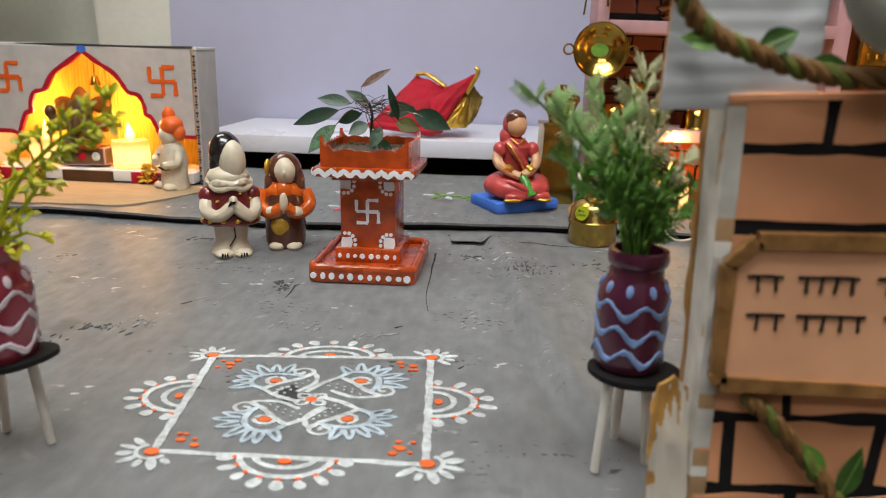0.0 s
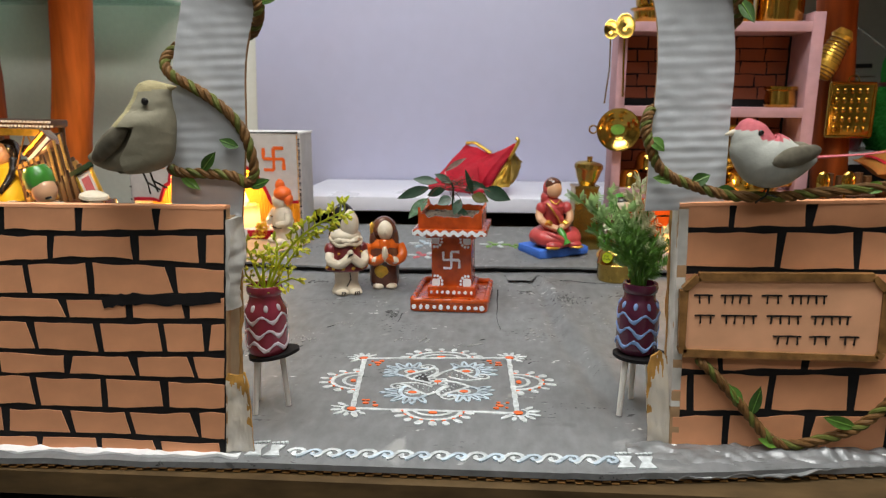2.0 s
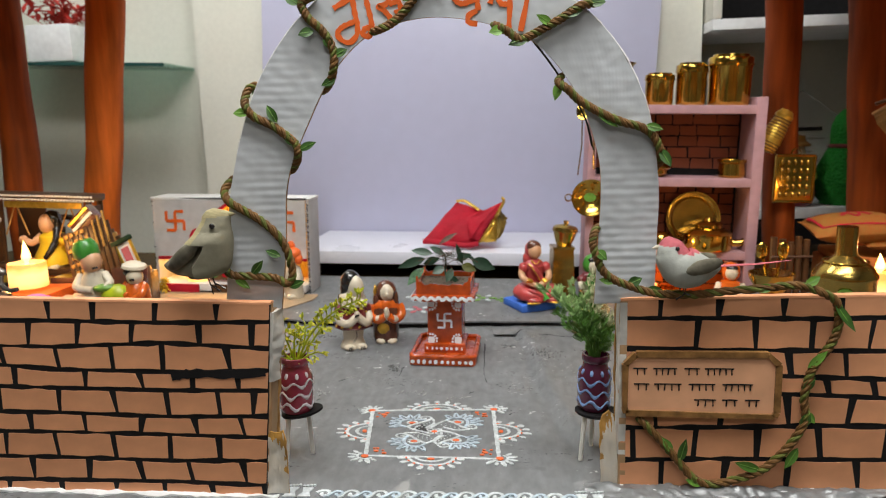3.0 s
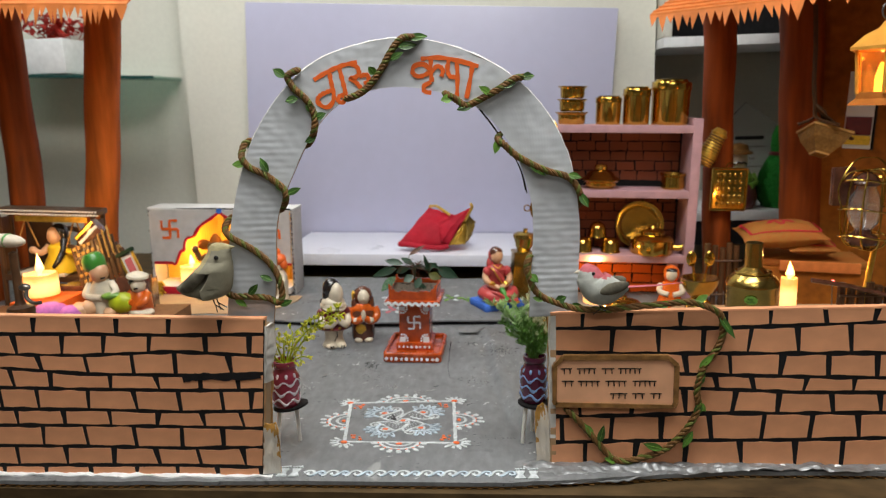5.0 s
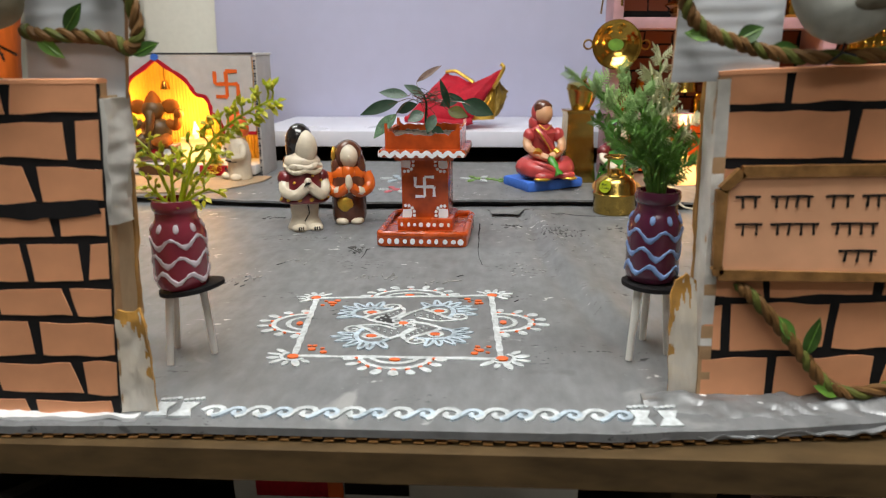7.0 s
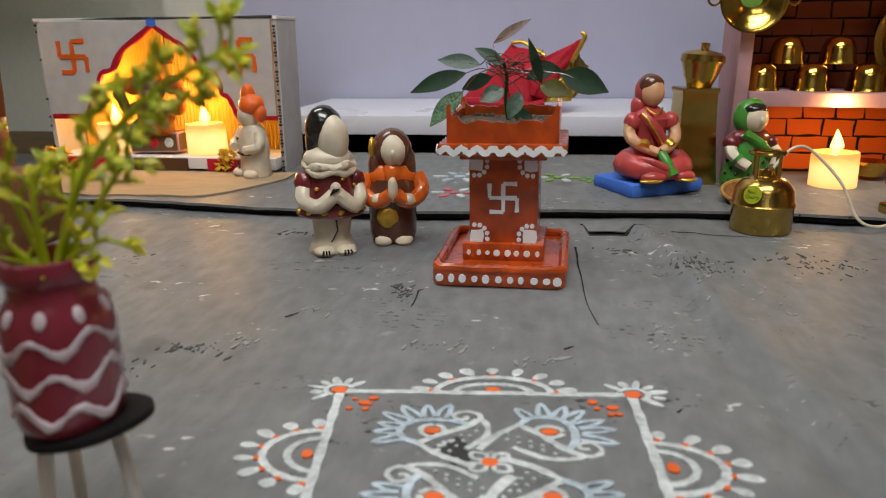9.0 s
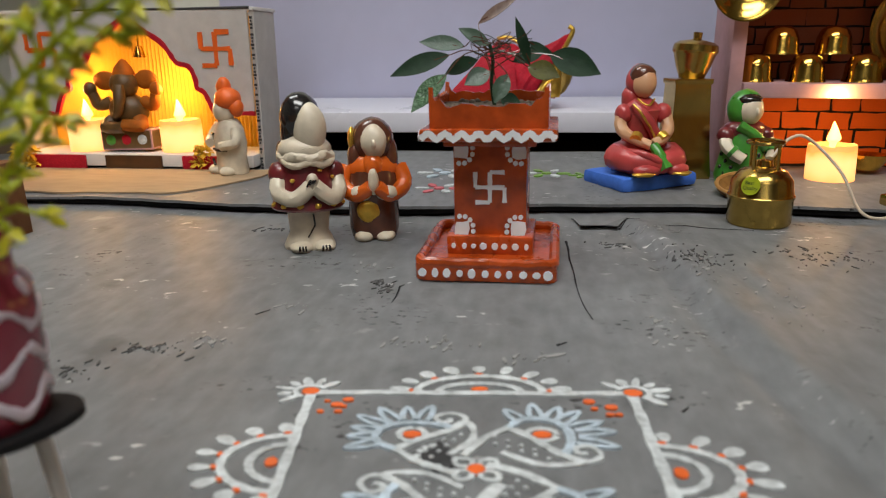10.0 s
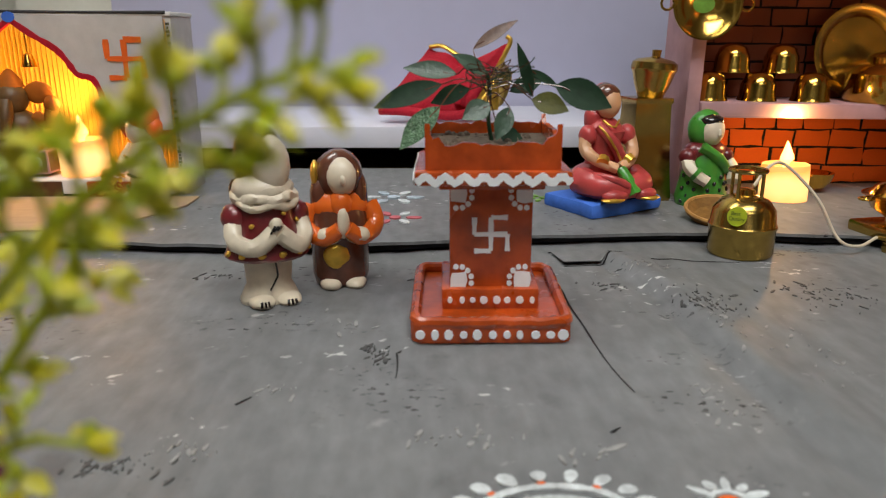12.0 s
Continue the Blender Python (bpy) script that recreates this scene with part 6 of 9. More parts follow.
def bud_plant():
    O = Vector((-0.1742, 0.342, 0.094))
    t = thing("bud_spray_plant", "yellow-green plastic plant with bud sprays in the maroon vase", "artificial plant", pose(*O))
    rng = random.Random(21)
    # branches: way points, share of the way where twigs begin, number of twigs, twig length, buds on a twig
    spec = [
        (((-0.172, 0.342, 0.098), (-0.156, 0.34, 0.128), (-0.132, 0.339, 0.15), (-0.105, 0.338, 0.1632)), 0.42, 20, 0.0072, 6),
        (((-0.174, 0.343, 0.098), (-0.181, 0.343, 0.12), (-0.187, 0.344, 0.134), (-0.204, 0.346, 0.149)), 0.3, 9, 0.009, 4),
        (((-0.174, 0.342, 0.098), (-0.173, 0.34, 0.116), (-0.172, 0.341, 0.13)), 0.4, 5, 0.006, 3),
        (((-0.172, 0.342, 0.098), (-0.165, 0.345, 0.116), (-0.163, 0.347, 0.132)), 0.4, 5, 0.006, 3),
        (((-0.171, 0.342, 0.098), (-0.16, 0.338, 0.107), (-0.148, 0.336, 0.112)), 0.3, 5, 0.006, 3),
        (((-0.175, 0.342, 0.098), (-0.182, 0.339, 0.108), (-0.187, 0.338, 0.115)), 0.2, 5, 0.005, 2),
        (((-0.173, 0.344, 0.098), (-0.17, 0.352, 0.118), (-0.167, 0.36, 0.134)), 0.35, 6, 0.007, 3),
        (((-0.172, 0.343, 0.098), (-0.156, 0.346, 0.12), (-0.146, 0.35, 0.134)), 0.4, 6, 0.006, 3),
    ]
    for pts, start, n, L, buds in spec:
        c = curve_points([Vector(p) - O for p in pts], 8)
        stem = part("stem", tube(B(), c, [0.0013 - 0.0006 * i / len(c) for i in range(len(c))], 7), "lime", t)
        bm = B()
        for k in range(n):
            f = start + (1 - start) * (k + 0.5) / n
            i = min(int(f * (len(c) - 1)), len(c) - 2)
            p0 = c[i].lerp(c[i + 1], f * (len(c) - 1) - i)
            ax = (c[i + 1] - c[i]).normalized()
            side = ax.cross(Vector((0, 1, 0))).normalized() * (1 if k % 2 else -1)
            d = (ax * 0.55 + side * 0.8 + Vector((0, rng.uniform(-0.7, 0.7), 0.1))).normalized()
            LL = L * rng.uniform(0.7, 1.25)
            p1 = p0 + d * LL
            tube(bm, [p0, p0.lerp(p1, 0.5) + ax * 0.0006, p1], [0.0007, 0.0006, 0.0005], 5)
            for b in range(buds):
                e = (d + Vector((rng.uniform(-1, 1), rng.uniform(-1, 1), rng.uniform(-0.7, 1)))).normalized()
                q0 = p0.lerp(p1, rng.uniform(0.55, 1.0))
                q1 = q0 + e * rng.uniform(0.0015, 0.0032)
                tube(bm, [q0, q1], [0.0005, 0.0004], 4)
                if b % 2:
                    ball(bm, q1, (0.0012, 0.0012, 0.0015), rng.choice((0, 0, 1)), None, 8)
                else:
                    leaf_into(bm, q1, e, (0, -0.6, 0.8), 0.0046, 0.0026, rng.choice((0, 1)), 0.2)
            leaf_into(bm, p1, d, (0, -0.6, 0.8), 0.005, 0.003, 1, 0.2)
        part("bud_spray", bm, ["lime", "budtip"], stem)
    for a, L, up in ((3.3, 0.022, 1.1), (2.6, 0.014, 0.5), (4.2, 0.014, 0.4), (5.3, 0.016, 0.45), (0.2, 0.016, 0.3), (1.2, 0.015, 0.6), (3.7, 0.016, 0.9), (5.9, 0.013, 0.8)):
        part("leaf", leaf_into(B(), (0, 0, 0.005), (math.cos(a), math.sin(a), up), (0, 0, 1), L, 0.0034, 0, 0.25), "lime", t)


bud_plant()


def fern_plant():
    O = Vector((0.1165, 0.3585, 0.092))
    t = thing("fern_plant", "green plastic fern bush with pale tips in the plum vase", "artificial plant", pose(*O))
    rng = random.Random(22)
    # tips, and the tone towards them: 0 dark green, 1 mint, 2 cream
    ends = [((0.067, 0.352, 0.17), 1), ((0.077, 0.349, 0.166), 1), ((0.084, 0.356, 0.158), 1), ((0.092, 0.352, 0.172), 1), ((0.1135, 0.357, 0.18), 2), ((0.109, 0.355, 0.17), 2), ((0.121, 0.36, 0.164), 2), ((0.132, 0.357, 0.142), 2), ((0.138, 0.36, 0.13), 0), ((0.126, 0.358, 0.138), 0),
            ((0.08, 0.356, 0.144), 0), ((0.089, 0.35, 0.133), 0), ((0.1, 0.366, 0.15), 1), ((0.11, 0.348, 0.142), 0), ((0.12, 0.347, 0.128), 0), ((0.131, 0.35, 0.12), 0), ((0.1, 0.346, 0.138), 0), ((0.117, 0.368, 0.15), 0), ((0.104, 0.352, 0.16), 1)]
    for e, tone in ends:
        e = Vector(e) - O
        c = curve_points([(e.x * 0.06, e.y * 0.06, -0.004), e * 0.5 + Vector((-e.x * 0.16, 0, 0.006)), e], 9)
        stem = part("stem", tube(B(), c, [0.0011 - 0.0006 * i / len(c) for i in range(len(c))], 6), "fern", t)
        bm = B()
        axis = e.normalized()
        for i in range(6, len(c)):
            f = i / len(c)
            for s in range(2 if i % 2 else 1):
                a = rng.uniform(0, 6.28)
                sd = (axis * 0.8 + Vector((math.cos(a), math.sin(a), 0.1))).normalized()
                L = (0.0105 - 0.006 * abs(f - 0.5)) * rng.uniform(0.7, 1.2)
                slot = tone if (tone and f > (0.5 if tone == 1 else 0.42) + rng.uniform(-0.12, 0.12)) else 0
                p0 = c[i]
                p1 = p0 + sd * L
                tube(bm, [p0, p1], [0.0005, 0.0003], 4, slot)
                for j in range(5):
                    q = p0.lerp(p1, 0.25 + 0.18 * j)
                    for z in (-1, 1):
                        d2 = (sd * 0.8 + z * sd.cross(Vector((math.sin(a), -math.cos(a), 0.5))).normalized()).normalized()
                        leaf_into(bm, q, d2, (0, -0.3, 1), 0.0037, 0.0009, slot, 0.1)
        part("frond", bm, ["fern", "fernmint", "fernpale"], stem)


fern_plant()


# ---- courtyard: pedestal planter and figures ----
def swastik(w, h, width):
    """Strokes of the painted lucky sign, w wide and h high."""
    a, b = w / 2, h / 2
    return [[(0, b), (0, -b)], [(-a, 0), (a, 0)], [(0, b), (a, b)], [(a, 0), (a, -b)], [(0, -b), (-a, -b)], [(-a, 0), (-a, b)]]


def pedestal():
    t = thing("pedestal_planter", "orange-red painted pedestal planter with white dots and sign", "planter", pose(-0.0585, 0.6645, 0.0006, 0, 1.0, -1.5) @ Matrix.Diagonal((0.955, 0.92, 1, 1)))
    cx, cy, hx, hy, rr = -0.0005, -0.0025, 0.0475, 0.055, 0.009
    corners = [(cx + sx * (hx - rr) + rr * math.cos(a), cy + sy * (hy - rr) + rr * math.sin(a)) for sx, sy, a0 in ((1, 1, 0), (-1, 1, 1), (-1, -1, 2), (1, -1, 3)) for a in [(a0 + k / 5) * math.pi / 2 for k in range(6)]]
    part("base_tray", wobble(slab(B(), corners, 0.0105, lambda u, v, w: Vector((u, v, w))), 0.0008, 1), "terra", t)
    ring = []
    for p, q in zip(corners, corners[1:] + corners[:1]):
        m = max(1, int(math.dist(p, q) / 0.005))
        ring += [(p[0] + (q[0] - p[0]) * i / m, p[1] + (q[1] - p[1]) * i / m) for i in range(m)]
    ring = [(cx + (u - cx) * 0.95, cy + (v - cy) * 0.955, 0.0112 + 0.0014 * noise.noise((u * 120, v * 120, 2)) + 0.0012 * (v > 0)) for u, v in ring]
    part("tray_rim", tube(B(), ring + ring[:1], 0.0036, 9), "terra", t)
    part("plinth", wobble(box(B(), (0, 0, 0.0165), (0.06, 0.06, 0.013), 0.0018), 0.0005, 3), "terra", t)
    part("column", box(B(), (0, 0, 0.053), (0.05, 0.05, 0.064), 0.0012), "terra", t)
    part("collar", wobble(box(B(), (0, 0, 0.0845), (0.062, 0.062, 0.005), 0.0012), 0.0008, 4), "terra", t)
    part("top_tray", wobble(box(B(), (0, 0, 0.0905), (0.09, 0.088, 0.008), 0.0022), 0.0004, 5), "terra", t)
    rng = random.Random(4)
    for k, (cx, cy, sx, sy) in enumerate(((0, -0.037, 0.076, 0.003), (0, 0.037, 0.076, 0.003), (-0.0375, 0, 0.003, 0.074), (0.0375, 0, 0.003, 0.074))):
        bm = B()
        n = 22
        edge = [(-0.5, 0)] + [(-0.5 + i / n, 0.019 + (0.006 if abs(i / n - 0.5) > 0.46 else 0) + rng.uniform(-0.0012, 0.0016) - (0.004 if k == 0 and 0.1 < i / n < 0.9 else 0)) for i in range(n + 1)] + [(0.5, 0)]
        slab(bm, edge[::-1], 0.003, (lambda u, v, w: Vector((cx + u * sx, cy - 0.0015 + w, 0.0935 + v))) if k < 2 else (lambda u, v, w: Vector((cx - 0.0015 + w, cy + u * sy, 0.0935 + v))))
        part("planter_side", bm, "terra", t, smooth=False)
    soil = B()
    box(soil, (0, 0, 0.1), (0.072, 0.07, 0.012))
    for i in range(40):
        ball(soil, (rng.uniform(-0.03, 0.03), rng.uniform(-0.03, 0.03), 0.1055), rng.uniform(0.001, 0.0032), 0, None, 6)
    part("soil", soil, "soil", t, "dry brown soil")
    fr = flat_on(-0.0253)
    for n, pts in enumerate(swastik(0.02, 0.02, 0.003)):
        part("painted_sign", stroke(B(), [(u, v + 0.055) for u, v in pts], 0.0028, 0.0006 + 0.00005 * n, fr, 0, 3), "white", t)
    for sx in (-1, 1):
        for sz in (-1, 1):
            c = (sx * 0.0195, 0.053 + sz * 0.026)
            part("corner_dab", slab(B(), [(c[0] + u * 0.0046 + rng.uniform(-0.0007, 0.0007), c[1] + v * 0.0048 + rng.uniform(-0.0007, 0.0007)) for u, v in ((-1, -1), (0, -1.1), (1, -1), (1.08, 0), (1, 1), (0, 1.05), (-1, 1), (-1.05, 0))], 0.0006, fr), "white", t)
            for i in range(5):
                a = math.atan2(-sz, -sx) - 1.0 + 0.5 * i
                part("paint_dot", blob(B(), (c[0] + 0.008 * math.cos(a), c[1] + 0.0085 * math.sin(a)), 0.0017, 0.0017, 0.0007, fr, 0, 0, 9), "white", t)
    for y, z, n, w, r in ((-0.0306, 0.0165, 8, 0.05, 0.0019), (-0.0584, 0.0055, 11, 0.084, 0.0024)):
        f2 = flat_on(y)
        for i in range(n):
            part("paint_dot", blob(B(), (-w / 2 - (0.0005 if n == 11 else 0.0) + w * i / (n - 1) + rng.uniform(-0.0006, 0.0006), z), r * rng.uniform(0.75, 1.35), r * rng.uniform(0.8, 1.3), 0.0012, f2, 0, 0, 9), "white", t)
    f3 = flat_on(-0.0443)
    part("wavy_line", stroke(B(), [(-0.044 + 0.0055 * i, 0.0902 + (0.0018 if i % 2 else -0.0018)) for i in range(17)], 0.0042, 0.0006, f3, 0, 4), "white", t)
    side = lambda u, v, w: Vector((-0.0453 - w, u, v))
    part("wavy_line", stroke(B(), [(-0.042 + 0.0055 * i, 0.0902 + (0.0018 if i % 2 else -0.0018)) for i in range(16)], 0.004, 0.0006, side, 0, 4), "white", t)


pedestal()


def holy_plant():
    """Cut cloth leaves on bent wires: base and tip as (x, y, z) from the soil, width, cloth."""
    t = thing("wired_plant", "small plant of dark cloth leaves on twisted wire stems", "artificial plant", pose(-0.0555, 0.6645, 0.1055))
    part("stem", tube(B(), curve_points([(0, 0, 0), (-0.002, 0, 0.014), (-0.001, 0.002, 0.03), (-0.003, 0, 0.04)]), 0.0013, 7), "leafdark", t)
    rng = random.Random(9)
    spec = (((-0.029, -0.004, 0.034), (-0.068, -0.01, 0.023), 0.0135, "leafdark"), ((-0.02, 0.006, 0.039), (-0.051, 0.01, 0.044), 0.0115, "leafgrey"), ((-0.0305, -0.01, 0.022), (-0.054, -0.018, 0.0), 0.0145, "leafspot"), ((-0.002, -0.012, 0.023), (-0.018, -0.018, 0.016), 0.013, "leafgrey"),
            ((-0.003, 0.0, 0.039), (-0.022, -0.004, 0.051), 0.0095, "leafgrey"), ((-0.01, 0.004, 0.053), (0.015, 0.004, 0.069), 0.0075, "leafbrown"), ((0.023, -0.004, 0.026), (0.0145, -0.006, 0.056), 0.0072, "leafdark"), ((0.021, 0.002, 0.041), (0.041, 0.004, 0.03), 0.0055, "leafdark"),
            ((0.036, -0.006, 0.032), (0.0675, -0.012, 0.02), 0.018, "leafdark"), ((0.022, -0.01, 0.025), (0.042, -0.016, 0.019), 0.0135, "leafolive"), ((0.009, -0.012, 0.021), (0.001, -0.02, 0.004), 0.011, "leafgrey"), ((0.004, -0.004, 0.005), (0.017, -0.008, 0.003), 0.01, "leafdark"), ((-0.012, 0.012, 0.03), (-0.036, 0.02, 0.022), 0.012, "leafdark"), ((0.012, 0.012, 0.028), (0.034, 0.02, 0.036), 0.011, "leafdark"))
    for k, (b, e, w, mat) in enumerate(spec):
        b, e = Vector(b), Vector(e)
        s = Vector((-0.002, 0.0, 0.022 + 0.016 * rng.random()))
        bend = s.lerp(b, 0.5) + Vector((rng.uniform(-0.003, 0.003), rng.uniform(-0.004, 0.004), 0.005))
        wire = part("wire", tube(B(), curve_points([s, bend, b, b.lerp(e, 0.25)], 6), 0.00038, 5), "brownglaze", t)
        part("leaf", leaf_into(B(), b, e - b, (0.25 * math.sin(k * 2.1), -0.85, 0.45), (e - b).length, w, 0, 0.06, True), mat, wire)
    for k in range(9):
        a = rng.uniform(0, 6.28)
        c = [Vector((0.013 * math.cos(a + i * 0.9) + (0.012 if k > 5 else -0.002), 0.01 * math.sin(a + i * 0.9), 0.033 + 0.002 * i + 0.003 * math.sin(i * 2 + k))) for i in range(7)]
        part("wire", tube(B(), curve_points(c, 4), 0.0003, 4), "brownglaze" if k % 2 else "leafdark", t)


holy_plant()


def figure(name, pieces, mats, label, m, category="figurine", group="clay figures"):
    """A painted figure as one plain mesh of joined rounded forms; no face is drawn."""
    bm = B()
    for kind, *a in pieces:
        if kind == "b":
            ball(bm, a[0], a[1], a[2], a[3] if len(a) > 3 else None, 16)
        elif kind == "l":
            lathe(bm, a[0], 24, a[2] if len(a) > 2 else None, a[1])
        elif kind == "t":
            tube(bm, curve_points(a[0], 5), a[1], 10, a[2])
        elif kind == "x":
            box(bm, a[0], a[1], a[2], None, a[3])
    for v in bm.verts:
        v.co += 0.0007 * noise.noise_vector(v.co * 130) + 0.0004 * noise.noise_vector(v.co * 330)
    return solo(name, bm, mats, label, category, m, group)


def T(r0, r1, n):
    return [r0 + (r1 - r0) * i / (n - 1) for i in range(n)]


# 0 cream, 1 wine, 2 hair, 3 gold
figure("clay_figure", [
    ("l", [(0.0, 0), (0.0185, 0.0), (0.0195, 0.004), (0.017, 0.009), (0.0145, 0.014), (0.0155, 0.026), (0.0165, 0.034), (0.0, 0.036)], 0, Matrix.Diagonal((1, 0.8, 1, 1))),
    ("l", [(0.0, 0.033), (0.0255, 0.032), (0.0275, 0.034), (0.024, 0.042), (0.0205, 0.052), (0.0185, 0.062), (0.0145, 0.07), (0.0, 0.072)], 1, Matrix.Diagonal((1, 0.85, 1, 1))),
    ("b", (-0.001, 0, 0.076), (0.0195, 0.0185, 0.0115), 0), ("b", (0.003, -0.006, 0.0905), (0.0122, 0.0132, 0.02), 0),
    ("b", (-0.0025, 0.0022, 0.0985), (0.0148, 0.0142, 0.019), 2), ("b", (-0.0115, 0.0035, 0.088), (0.006, 0.0095, 0.0145), 2), ("b", (-0.0155, 0.007, 0.0755), (0.005, 0.0065, 0.0065), 2),
    ("t", [(-0.019, 0.0, 0.06), (-0.022, -0.009, 0.046), (-0.012, -0.0195, 0.042), (0.0, -0.022, 0.051)], T(0.0062, 0.0058, 16), 0), ("t", [(0.019, 0.0, 0.06), (0.022, -0.009, 0.046), (0.014, -0.0195, 0.042), (0.002, -0.022, 0.052)], T(0.0062, 0.0058, 16), 0),
    ("b", (0.001, -0.023, 0.0545), (0.0042, 0.0045, 0.007), 0), ("b", (-0.0195, 0, 0.058), (0.0085, 0.0095, 0.0095), 1), ("b", (0.0195, 0, 0.058), (0.0085, 0.0095, 0.0095), 1),
    ("b", (-0.008, -0.012, 0.0045), (0.0085, 0.011, 0.0045), 0), ("b", (0.009, -0.012, 0.0045), (0.0085, 0.011, 0.0045), 0),
] + [("t", [(r * math.cos(a) * (1 + 0.06 * math.sin(a * 6 + z * 999)), r * 0.95 * math.sin(a), z + 0.0014 * math.sin(a * 5 + z * 700)) for a in [2 * math.pi * i / 24 for i in range(25)]], w, 0) for r, z, w in ((0.0145, 0.0765, 0.004), (0.0165, 0.0715, 0.0042), (0.0175, 0.067, 0.003))] + [("b", (0.0255 * math.cos(a), 0.0215 * math.sin(a), 0.0365), (0.0028, 0.0022, 0.0022), 3) for a in [-2.9 + 0.5 * i for i in range(6)]] + [("b", (0.021 * math.cos(a), 0.018 * math.sin(a), 0.0495), (0.002, 0.0018, 0.002), 3) for a in [-3.1, -2.7, -0.4, 0.0]]
    + [("t", [(sx * 0.0085 + 0.0022 * i, -0.0222 + 0.0004 * abs(i), 0.0068), (sx * 0.0085 + 0.0026 * i, -0.0236, 0.0035)], 0.0008, 2) for sx in (-1, 1) for i in (-1, 0, 1)]
    + [("t", [(0.001, -0.0145, 0.03), (0.002, -0.0142, 0.02), (-0.003, -0.0155, 0.012)], 0.0007, 2)] + [("t", [(-0.004 + 0.002 * i, -0.0275, 0.052 + 0.001 * i), (-0.001 + 0.002 * i, -0.0272, 0.057)], 0.0007, 2) for i in range(3)]
    + [("b", (0.022 * math.cos(a) * (1 - 3 * (z - 0.04)), 0.0185 * math.sin(a) * (1 - 3 * (z - 0.04)), z), (0.0016, 0.0016, 0.0013), 3) for a, z in ((-2.5, 0.044), (-2.2, 0.055), (-0.9, 0.045), (-0.6, 0.056), (-1.9, 0.041), (-1.2, 0.062), (-2.8, 0.06), (-0.3, 0.044))],
    ["cream", "wine", "hair", "gold"], "glazed cream clay figure in wine-red shirt, black hair, joined palms", pose(-0.2005, 0.691, 0.0002, 0, 2, 26))

# 0 cream, 1 brown glaze, 2 orange glaze, 3 gold
figure("clay_figure", [
    ("l", [(0.0, 0.003), (0.0175, 0.003), (0.0195, 0.01), (0.0195, 0.03), (0.0205, 0.04), (0.0195, 0.052), (0.015, 0.062), (0.0, 0.064)], 1, Matrix.Diagonal((1, 0.85, 1, 1))),
    ("b", (0.0, 0.001, 0.056), (0.0205, 0.016, 0.014), 2), ("b", (0.0, -0.0095, 0.059), (0.0085, 0.0075, 0.01), 2),
    ("b", (0, 0.002, 0.077), (0.0165, 0.0155, 0.0185), 1), ("b", (-0.0135, 0.001, 0.062), (0.0062, 0.009, 0.018), 1), ("b", (0.0135, 0.001, 0.062), (0.0062, 0.009, 0.018), 1),
    ("b", (0.001, -0.0065, 0.0775), (0.0105, 0.0105, 0.0135), 0), ("b", (0.001, -0.0165, 0.0765), (0.002, 0.003, 0.004), 0),
    ("t", [(-0.0195, 0.0, 0.057), (-0.024, -0.006, 0.045), (-0.013, -0.0165, 0.038), (-0.002, -0.0205, 0.045)], T(0.0068, 0.0054, 16), 2), ("t", [(0.0195, 0.0, 0.057), (0.024, -0.006, 0.045), (0.013, -0.0165, 0.038), (0.003, -0.0205, 0.045)], T(0.0068, 0.0054, 16), 2),
    ("b", (-0.0095, -0.0175, 0.0395), (0.0085, 0.006, 0.006), 0), ("b", (0.0105, -0.0175, 0.0395), (0.0085, 0.006, 0.006), 0), ("b", (0.0005, -0.021, 0.049), (0.0042, 0.0044, 0.0105), 0),
    ("b", (-0.0075, -0.01, 0.0045), (0.0078, 0.0105, 0.0048), 0), ("b", (0.0085, -0.01, 0.0045), (0.0078, 0.0105, 0.0048), 0), ("b", (-0.016, 0.0, 0.079), (0.003, 0.006, 0.009), 3), ("b", (-0.004, -0.0155, 0.025), (0.009, 0.003, 0.009), 3),
], ["cream", "brownglaze", "orangeglaze", "gold"], "glazed clay figure in orange with brown veil, joined palms", pose(-0.157, 0.722, 0.0, 0, 2, 12))

# 0 white, 1 orange, 2 black
figure("clay_figure", [
    ("l", [(0.0, 0), (0.019, 0.0), (0.0205, 0.006), (0.0185, 0.02), (0.0205, 0.036), (0.0175, 0.052), (0.0125, 0.06), (0.0, 0.064)], 0, Matrix.Diagonal((1, 0.8, 1, 1))),
    ("b", (-0.002, -0.003, 0.07), (0.0125, 0.012, 0.0135), 0), ("b", (0.003, 0.0, 0.083), (0.0155, 0.0145, 0.012), 1), ("b", (-0.003, 0.0, 0.095), (0.008, 0.008, 0.011), 1), ("b", (0.014, 0.003, 0.074), (0.007, 0.008, 0.01), 1),
    ("t", [(-0.016, -0.002, 0.054), (-0.022, -0.01, 0.04), (-0.012, -0.018, 0.036)], T(0.006, 0.005, 11), 0), ("t", [(0.017, -0.002, 0.052), (0.021, -0.008, 0.038), (0.008, -0.017, 0.034)], T(0.006, 0.005, 11), 0),
    ("t", [(-0.006, -0.017, 0.03), (0.004, -0.0178, 0.029), (0.014, -0.0135, 0.03)], 0.0016, 2), ("t", [(-0.016, -0.012, 0.046), (-0.008, -0.0155, 0.046)], 0.0014, 2), ("b", (-0.012, -0.012, 0.006), (0.009, 0.01, 0.006), 0), ("b", (0.009, -0.011, 0.006), (0.009, 0.01, 0.006), 0),
    ("t", [(-0.012, -0.016, 0.018), (-0.008, -0.0165, 0.012)], 0.0016, 2),
], ["cream", "orange", "hair"], "white clay figure with an orange turban by the shrine", pose(-0.366, 0.932, ground_z(-0.366, 0.93) + STEP, 0, 2, -35))

